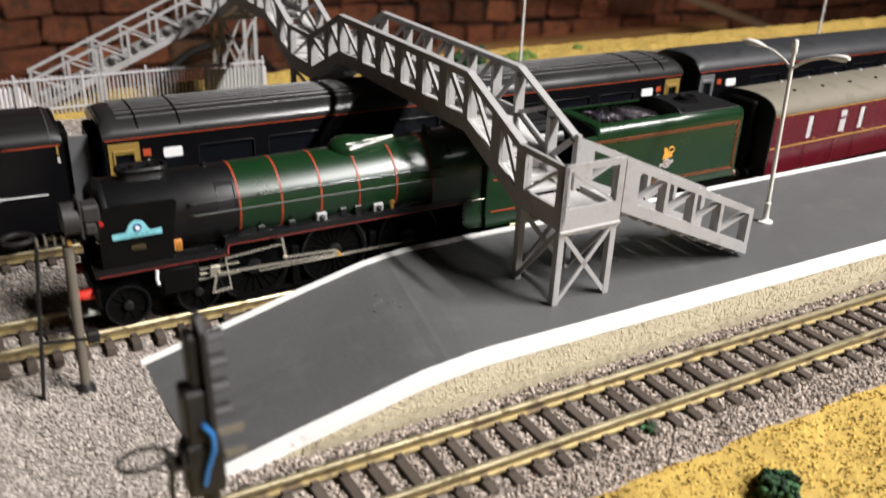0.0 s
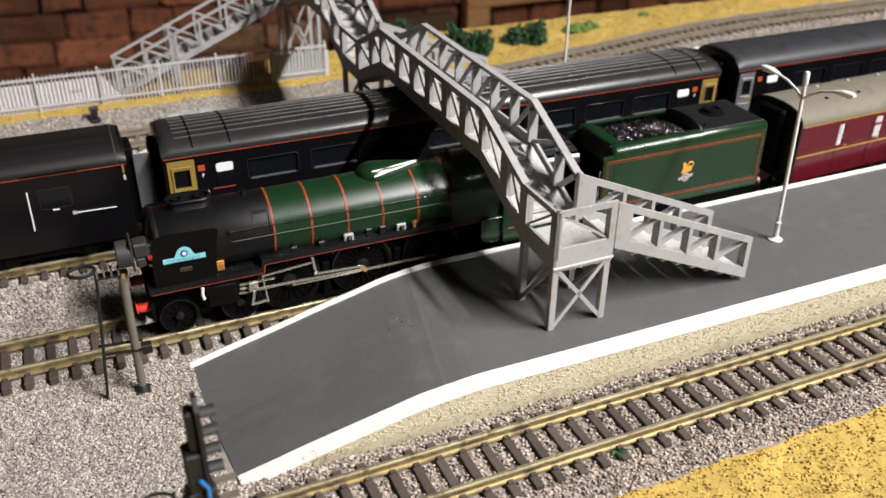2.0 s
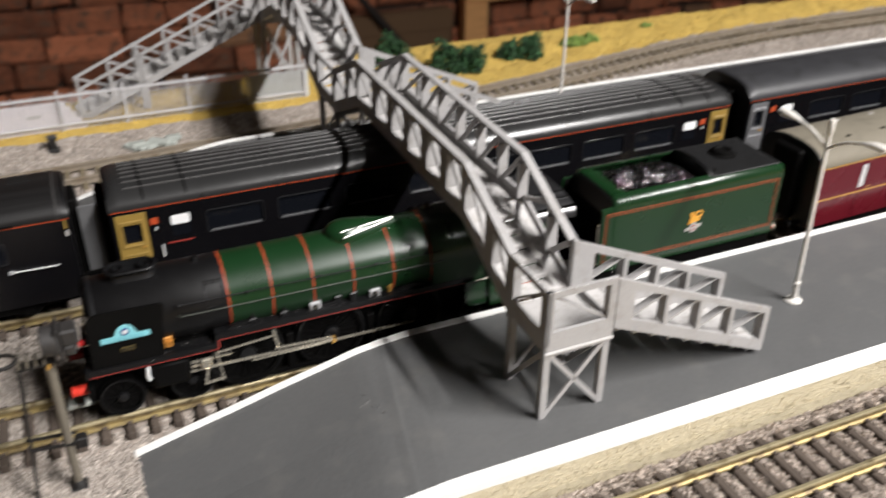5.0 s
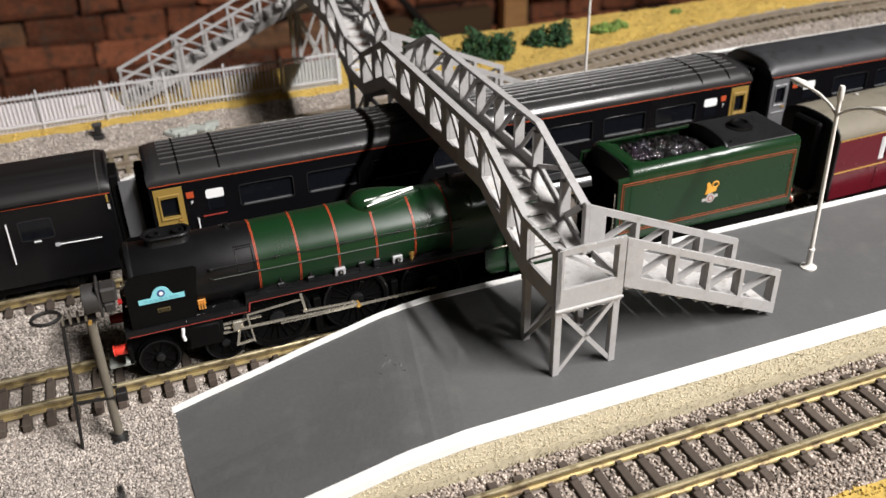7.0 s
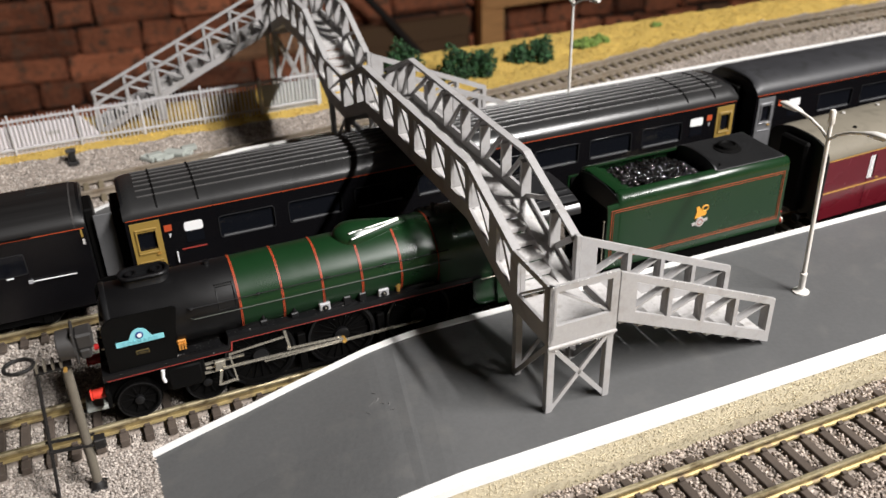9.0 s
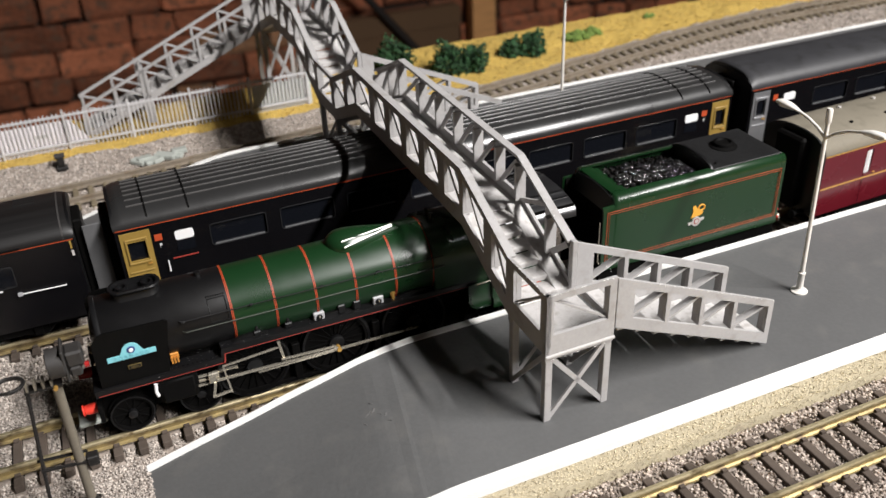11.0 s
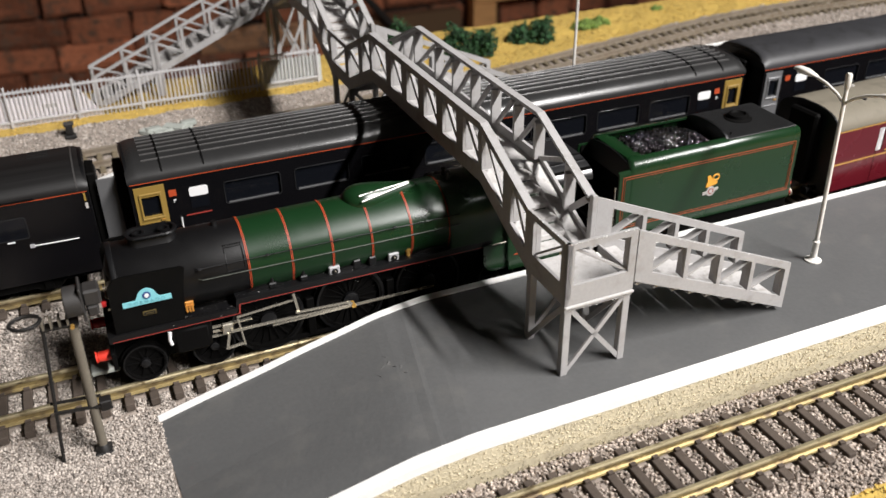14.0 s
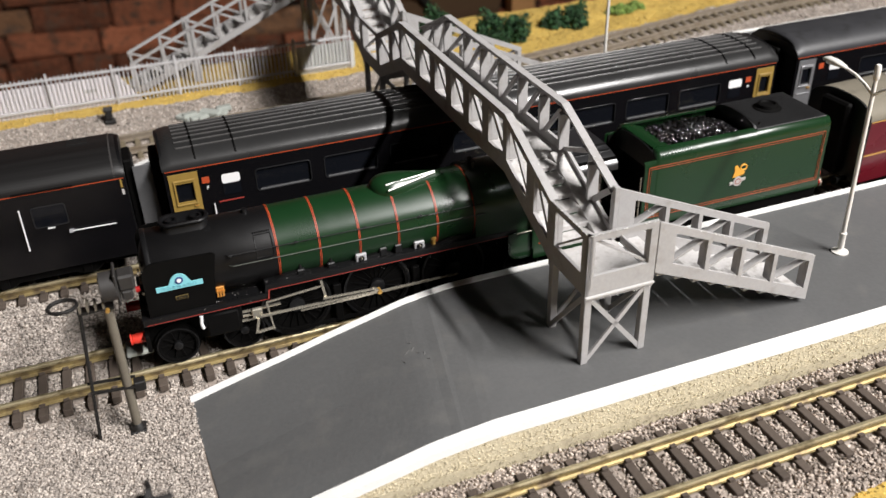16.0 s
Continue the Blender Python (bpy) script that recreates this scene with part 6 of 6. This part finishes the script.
make_lamp((0.2857, 0.2142, PZ), (-2.5, 0.5, 6))
make_lamp((0.2932, 0.4000, PZ), (0, 0, 4))
make_lamp((0.5355, 0.3980, PZ), (0, 0, 4))


def make_post_signal():
    """The signal beside the locomotive: a grey post, a ladder with a hoop, a stage and a dark lamp head."""
    t = thing("railway_signal", pose(0.0352, 0.2428, G), "grey post colour-light model signal with dark ladder and hoop", "railway signal")
    part("base", box(-0.0026, 0.0026, -0.0026, 0.0026, 0, 0.0010, None, 0.0003), M_SIG, t)
    part("base_collar", lathe([(0.0008, 0.0025), (0.0022, 0.0020), (0.0030, 0.0015)], (0, 0, 0), "z", 12), M_SIG, t, "", 40)
    part("post", tube([(0, 0, 0.001), (0.0008, 0, 0.047)], 0.00145, 14), M_POST, t, "weathered grey-brown round post", 60)
    for w in (-0.0007, 0.0007):
        part("ladder_rail", tube([(-0.0118, w, 0.0), (-0.0068, w, 0.0500)], 0.00055, 6), M_SIG, t)
    for k in range(18):
        f = (k + 0.5) / 18
        part("rung", tube([(-0.0118 + 0.005 * f, -0.0007, 0.05 * f), (-0.0118 + 0.005 * f, 0.0007, 0.05 * f)], 0.0002, 5), M_SIG, t)
    part("bracket", bar((-0.0105, -0.0012, 0.0195), (0.0030, -0.0012, 0.0180), 0.0008, 0.0008), M_SIG, t)
    part("bracket", bar((-0.0110, 0.0012, 0.0215), (0.0030, 0.0012, 0.0202), 0.0007, 0.0007), M_SIG, t)
    part("relay_box", box(0.0022, 0.0056, -0.0018, 0.0016, 0.0160, 0.0196, None, 0.0003), M_SIG, t, "small dark relay box")
    part("stage", box(-0.0076, 0.0026, -0.0018, 0.0018, 0.0482, 0.0488), M_SIG, t)
    for k in range(4):
        part("stage_bar", box(-0.0070 + k * 0.0022, -0.0064 + k * 0.0022, -0.0018, 0.0018, 0.0488, 0.0510), M_POST, t)
    part("hoop", tube([(-0.0110 + 0.0040 * math.cos(a), 0.0034 * math.sin(a), 0.0515) for a in [k * math.tau / 24 for k in range(24)]], 0.0006, 6, None, True), M_SIG, t, "", 60)
    h = part("lamp_head", lathe([(-0.0020, 0.0030), (-0.0016, 0.0045), (0.0024, 0.0045), (0.0028, 0.0040)], (0.0020, 0, 0.0552), "x", 22), M_SIGHEAD, t, "round dark lamp head", 40)
    part("back_plate", box(0.0044, 0.0052, -0.0040, 0.0040, 0.0500, 0.0606, None, 0.0003), M_SIGHEAD, h)
    part("hood", box(0.0052, 0.0100, -0.0030, 0.0030, 0.0540, 0.0590, None, 0.0006), M_SIGHEAD, h)
    part("junction", box(0.0056, 0.0088, -0.0028, 0.0028, 0.0505, 0.0538, None, 0.0005), M_SIGHEAD, h)
    part("lens", lathe([(-0.0006, 0.0010), (0.0006, 0.0008)], (0.0102, 0.0, 0.0520), "x", 10), M_LENS, h, "red signal lens")
    part("lens", lathe([(-0.0012, 0.0006), (0, 0.0006)], (0.0010, -0.0042, 0.0500), "y", 10), M_BRASS, h)
    return t


make_post_signal()


def make_near_signal():
    """The tall signal by the front track, seen from behind and above."""
    t = thing("railway_signal", pose(0.0430, 0.1243, -0.0015, -6, 0, 0), "tall dark four-lamp model signal with blue wire", "railway signal")
    part("base", box(-0.0026, 0.0026, -0.0026, 0.0026, 0.0066, 0.0080, None, 0.0003), M_SIG, t)
    part("post", tube([(0, 0, 0.0008), (0, 0, 0.055)], 0.0014, 12), M_SIG, t, "", 60)
    for w in (-0.0007, 0.0007):
        part("ladder_rail", tube([(-0.0100, w - 0.001, 0.0072), (-0.0062, w - 0.001, 0.0555)], 0.00035, 6), M_SIG, t)
    for k in range(18):
        f = (k + 0.5) / 18
        part("rung", tube([(-0.0108 + 0.0046 * f, -0.0017, 0.055 * f), (-0.0108 + 0.0046 * f, -0.0003, 0.055 * f)], 0.0002, 5), M_SIG, t)
    part("stage", box(-0.0072, 0.0026, -0.0030, 0.0018, 0.0530, 0.0537), M_SIG, t)
    for k in range(4):
        part("stage_bar", box(-0.0068 + k * 0.0020, -0.0063 + k * 0.0020, -0.0030, 0.0018, 0.0537, 0.0560), M_SIG, t)
    part("hoop", tube([(-0.0108 + 0.0042 * math.cos(a), -0.001 + 0.0034 * math.sin(a), 0.0560) for a in [k * math.tau / 24 for k in range(24)]], 0.0004, 6, None, True), M_SIG, t, "", 60)
    pts = [(0.0004, -0.0040, 0.0575), (0.0004, 0.0040, 0.0575), (0.0004, 0.0032, 0.0775), (0.0004, 0.0014, 0.0800), (0.0004, -0.0014, 0.0800), (0.0004, -0.0032, 0.0775)]
    h = part("back_plate", prism(pts, (0.0010, 0, 0)), M_SIG, t, "black signal back plate")
    part("wire_box", box(-0.0042, 0.0024, -0.0028, 0.0026, 0.0462, 0.0570, None, 0.0006), M_SIG, h)
    part("lamp_case", box(-0.0034, 0.0004, -0.0032, 0.0032, 0.0570, 0.0670, None, 0.0005), M_SIG, h)
    part("lamp_case", box(-0.0018, 0.0004, -0.0022, 0.0022, 0.0670, 0.0770, None, 0.0005), M_SIG, h)
    for k in range(4):
        z = 0.0605 + k * 0.0048
        hood = [[(0.0014 + u * 0.0034, 0.0017 * math.cos(a), z + 0.0017 * math.sin(a)) for a in [j * math.pi / 8 for j in range(9)]] + [(0.0014 + u * 0.0034, 0.0014 * math.cos(a), z + 0.0014 * math.sin(a)) for a in [j * math.pi / 8 for j in range(8, -1, -1)]] for u in (0, 1)]
        part("hood", loft(hood), M_SIGHEAD, h, "", 50)
        part("lens", lathe([(0.0014, 0.0012), (0.0017, 0.0008)], (0, 0, z), "x", 12), M_BLACK, h, "", 40)
    for k in range(2):
        part("side_pin", box(0.0012, 0.0072, 0.0004, 0.0014, 0.0508 + k * 0.0048, 0.0520 + k * 0.0048), M_POST, t)
    part("wire", tube([(-0.0016, -0.0030, 0.0490), (-0.0010, -0.0036, 0.0520), (0.0004, -0.0040, 0.0560), (0.0004, -0.0042, 0.0590), (-0.0010, -0.0040, 0.0612)], 0.0005, 8), M_BLUE, t, "bright blue wire", 60)
    part("wire", tube([(-0.0020, 0.0004, 0.0535), (-0.0012, -0.0006, 0.0480), (-0.0016, -0.0010, 0.0400), (-0.0014, 0.0, 0.02)], 0.0005, 8), M_SIG, t, "", 60)
    return t


make_near_signal()


def make_fence():
    t = thing("palisade_fence", Matrix.Identity(4), "pale grey model palisade fence behind the rear track", "fence")
    X0, X1, Y = -0.12, 0.1865, 0.5190
    def foot(x):
        return ground_height(x, Y) - 0.0006
    for z in (0.0040, 0.0204):
        part("rail", loft([[(x, Y - 0.0017 + a, foot(x) + z + b) for a, b in ((-0.0005, -0.00055), (0.0005, -0.00055), (0.0005, 0.00055), (-0.0005, 0.00055))] for x in np.linspace(X0, X1, 20)]), M_FENCE, t)
    b = prism([(-0.00036, -0.0004, 0), (0.00036, -0.0004, 0), (0.00036, -0.0004, 0.0212), (0, -0.0004, 0.0223), (-0.00036, -0.0004, 0.0212)], (0, 0.0008, 0))
    first = part("pale", b, M_FENCE, t)
    first.matrix_basis = Matrix.Translation((X0, Y - 0.0009, foot(X0)))
    n = int((X1 - X0) / 0.00225)
    r = random.Random(5)
    for i in range(1, n + 1):
        x = X0 + i * 0.00225
        share("pale", first.data, t, pose(x, Y - 0.0009, foot(x) + r.uniform(-0.0002, 0.0002), 0, r.uniform(-0.5, 0.5), 0))
    for k in range(10):
        x = X1 - 0.0012 - k * 0.0345
        part("post", box(x - 0.0006, x + 0.0006, Y - 0.0024, Y - 0.0016, foot(x), foot(x) + 0.0240, None, 0.0002), M_FENCE, t)
    return t


make_fence()
# pale card sheet leaning low behind the fence
sh = thing("card_sheet", pose(0.0, 0.5187, 0.002), "pale card sheet standing low behind the palisade fence", "card sheet")
part("sheet", prism([(-0.14, 0, 0), (0.062, 0, 0), (0.050, 0, 0.0185), (-0.14, 0, 0.0195)], (0, 0.0003, 0)), M_SHEET, sh)
part("print_bar", box(0.030, 0.037, -0.0001, 0.0001, 0.0105, 0.0125), M_CREST, sh)


sh2 = thing("card_sheet", pose(0.0, 0.5187, 0.002), "pale grey-green card sheet behind the fence end", "card sheet")
part("sheet", prism([(0.1525, 0, 0), (0.1880, 0, 0), (0.1880, 0, 0.0185), (0.1525, 0, 0.0190)], (0, 0.0003, 0)), M_SHEETB, sh2)


def clump(name, x, y, size, n, material, label, category, seed):
    """A torn lump of foam foliage made of many small leaf clumps."""
    r = np.random.default_rng(seed)
    d = r.normal(size=(n, 3))
    d /= np.linalg.norm(d, axis=1)[:, None]
    rad = r.uniform(0.55, 1.0, n) * (1 + 0.25 * np.sin(d[:, 0] * 5 + seed) * np.cos(d[:, 1] * 4))
    p = d * rad[:, None] * np.array(size)
    p[:, 2] = np.abs(p[:, 2])
    p += np.array((x, y, ground_height(x, y)))
    ob = stones(name, p, r.uniform(0.0005, 0.0012, n), material, "", "", None, 0.9, 0.4, seed)
    return tagged(ob, label, category, "bushes", "thing")


for i, (x, y, s) in enumerate(((0.2590, 0.568, (0.015, 0.009, 0.019)), (0.2880, 0.541, (0.013, 0.010, 0.0215)), (0.3060, 0.538, (0.011, 0.009, 0.0180)), (0.3560, 0.546, (0.010, 0.008, 0.0165)), (0.3420, 0.550, (0.009, 0.006, 0.0125)),
                               (0.3970, 0.556, (0.010, 0.006, 0.005)), (0.4120, 0.560, (0.008, 0.005, 0.005)))):
    clump("bush", x, y, s, 900, M_LEAF if i < 5 else M_MOSS, "dark green foam-foliage bush on the straw-coloured ground", "bush", 40 + i)
clump("bush", 0.470, 0.572, (0.005, 0.003, 0.0025), 120, M_MOSS, "small light green foliage tuft on the yellow ground", "bush", 60)
clump("bush", 0.1770, 0.1090, (0.0062, 0.0055, 0.0050), 420, M_LEAF, "dark green foam-foliage bush near the front track", "bush", 61)
clump("bush", 0.1310, 0.1255, (0.0030, 0.0024, 0.0022), 120, M_MOSS, "small light green tuft at the edge of the ballast", "bush", 62)
clump("bush", 0.1660, 0.1440, (0.0022, 0.0018, 0.0018), 70, M_LEAF, "tiny green weed beside the front rail", "bush", 63)

# lineside bits on the rear ballast
pm = thing("point_motor", pose(0.0410, 0.4985, 0.0) @ Matrix.Scale(1.35, 4), "small black lineside point motor on the ballast", "point motor")
part("body", box(-0.0022, 0.0022, -0.0020, 0.0020, -0.001, 0.0022, None, 0.0004), M_SIG, pm)
part("cover", box(-0.0014, 0.0014, -0.0014, 0.0014, 0.0022, 0.0062, None, 0.0005), M_SIG, pm)
part("lid", box(-0.0020, 0.0020, -0.0018, 0.0018, 0.0062, 0.0072, None, 0.0003), M_SIGHEAD, pm)
rb = thing("rubble_pile", pose(0.0900, 0.4900, G), "low grey-green cast heap of slabs on the ballast", "rubble")
r = random.Random(9)
for k in range(8):
    x, yy = -0.010 + k * 0.0032, r.uniform(-0.003, 0.003)
    b = box(-0.0042, 0.0042, -0.0030, 0.0030, 0, 0.0026, None, 0.0005)
    o = part("slab", b, M_RUBBLE, rb)
    o.matrix_basis = pose(x, yy, r.uniform(0.0006, 0.0022), r.uniform(-8, 8), r.uniform(-8, 8), r.uniform(-40, 40))

# ---- timber and clutter before the loft wall ----
bm_ = thing("timber_rail", Matrix.Identity(4), "planed softwood rail on two posts before the brick wall", "timber frame")
part("beam", prism([(1.135, 2.30, -0.428), (2.415, 2.20, -0.388), (2.43, 2.20, -0.470), (1.135, 2.30, -0.497)], (0.03, 0.05, 0)), M_TIMBER, bm_, "long planed softwood beam")
part("post", box(1.128, 1.200, 2.305, 2.345, -0.94, -0.425), M_TIMBER, bm_)
part("post", prism([(2.352, 2.160, -0.470), (2.408, 2.160, -0.473), (2.560, 2.160, -0.94), (2.500, 2.160, -0.94)], (0, 0.03, 0), None, 0.003), M_TIMBER, bm_)
lt = thing("timber_lath", Matrix.Identity(4), "thin slanting timber lath across the loft", "lath")
part("lath", bar((1.50, 2.05, -0.095), (2.95, 2.02, -0.536), 0.015, 0.022), M_OLDWOOD, lt)
hs = thing("hose", Matrix.Identity(4), "dark curved hose hanging before the brick wall", "hose")
part("tube", tube([(0.50, 2.28, -0.43), (0.585, 2.28, -0.372), (0.66, 2.28, -0.352), (0.72, 2.28, -0.365), (0.77, 2.28, -0.405), (0.83, 2.28, -0.475), (0.92, 2.28, -0.585), (1.02, 2.28, -0.70), (1.1, 2.28, -0.93)], 0.011, 10), M_HOSE, hs, "", 60)
cb = thing("cardboard_box", Matrix.Identity(4), "plain brown cardboard box before the brick wall", "box")
part("body", box(0.735, 1.085, 2.30, 2.34, -0.95, -0.505, None, 0.004), M_CARD, cb)
part("flap", box(0.735, 1.085, 2.296, 2.300, -0.56, -0.507), M_CARD, cb)
pp = thing("paper_note", WALL @ pose(0, 0, 0), "pale paper note fixed to the brick wall", "paper")
part("paper", box(-0.130, -0.046, -0.026, -0.022, -0.266, -0.15), M_PAPER, pp)
# added dark boards: the shadow in the wall's recesses, put into their colour
rf_ = thing("rafter", Matrix.Identity(4), "dark boards standing in for shadowed recesses before the brick wall", "rafter")
part("post", box(1.450, 1.572, 2.345, 2.375, -0.46, 0.40), M_RECESS_SHADE, rf_)
part("low_shade_board", box(2.13, 3.00, 2.345, 2.37, -0.93, -0.520), M_RECESS_SHADE, rf_, "dark board standing in for a shadowed gap")
part("strut", bar((1.50, 2.35, 0.25), (1.93, 2.35, -0.48), 0.03, 0.085), M_RECESS_SHADE, rf_)

# ---- bricks of the loft wall ----
rb_ = random.Random(17)
BRICKS = []
for k in range(8):
    ln = (0.104, 0.114, 0.106, 0.098, 0.103, 0.155, 0.190, 0.222)[k]
    b = bmesh.new()
    bmesh.ops.create_cube(b, size=1.0, matrix=Matrix.Diagonal((ln, 0.040, 0.064, 1)))
    bmesh.ops.bevel(b, geom=b.edges[:], offset=0.007, segments=1, affect="EDGES")
    for v in b.verts:
        v.co += Vector([rb_.uniform(-0.0058, 0.0058) for _ in range(3)])
    BRICKS.append((ln, b))
BRICK_MES = []
for mtl in (M_BRICK, M_BUFF):
    row = []
    for ln, b in BRICKS:
        me = bpy.data.meshes.new("brick")
        b.to_mesh(me)
        me.materials.append(mtl)
        row.append((ln, me))
    BRICK_MES.append(row)
fv, ff = [], []
z = rz0 + 0.04
while z < 1.0:
    x = -3.3 - rb_.uniform(0, 0.1)
    while x < 3.6:
        long_ = rb_.random() < (0.62 if x < 0.15 else 0.10)
        k = rb_.randrange(5, 8) if long_ else rb_.randrange(5)
        buff = 1 if rb_.random() < 0.16 else 0
        ln, me = BRICK_MES[buff][k]
        cx = x + ln / 2
        m = pose(cx, -0.004 + (rb_.uniform(-0.016, 0.003) if x < 0.2 else rb_.uniform(-0.004, 0.004)), z + rb_.uniform(-0.006, 0.006), rb_.uniform(-4, 4), rb_.uniform(-2.2, 2.2), rb_.uniform(-2, 2))
        if -1.05 < cx < 1.55 and -0.75 < z < -0.05:
            share("brick", me, wall_north, m)
        else:
            off = len(fv)
            fv += [m @ v.co for v in me.vertices]
            ff += [[off + i for i in f.vertices] for f in me.polygons]
        x += ln + (0.006 if x < 0.2 else 0.010)
    z += 0.0725 + rb_.uniform(-0.002, 0.002)
tagged(raw_part("brick_field", fv, ff, M_BRICK_FAR, wall_north), "", "", "", "stuff")
for _, b in BRICKS:
    b.free()
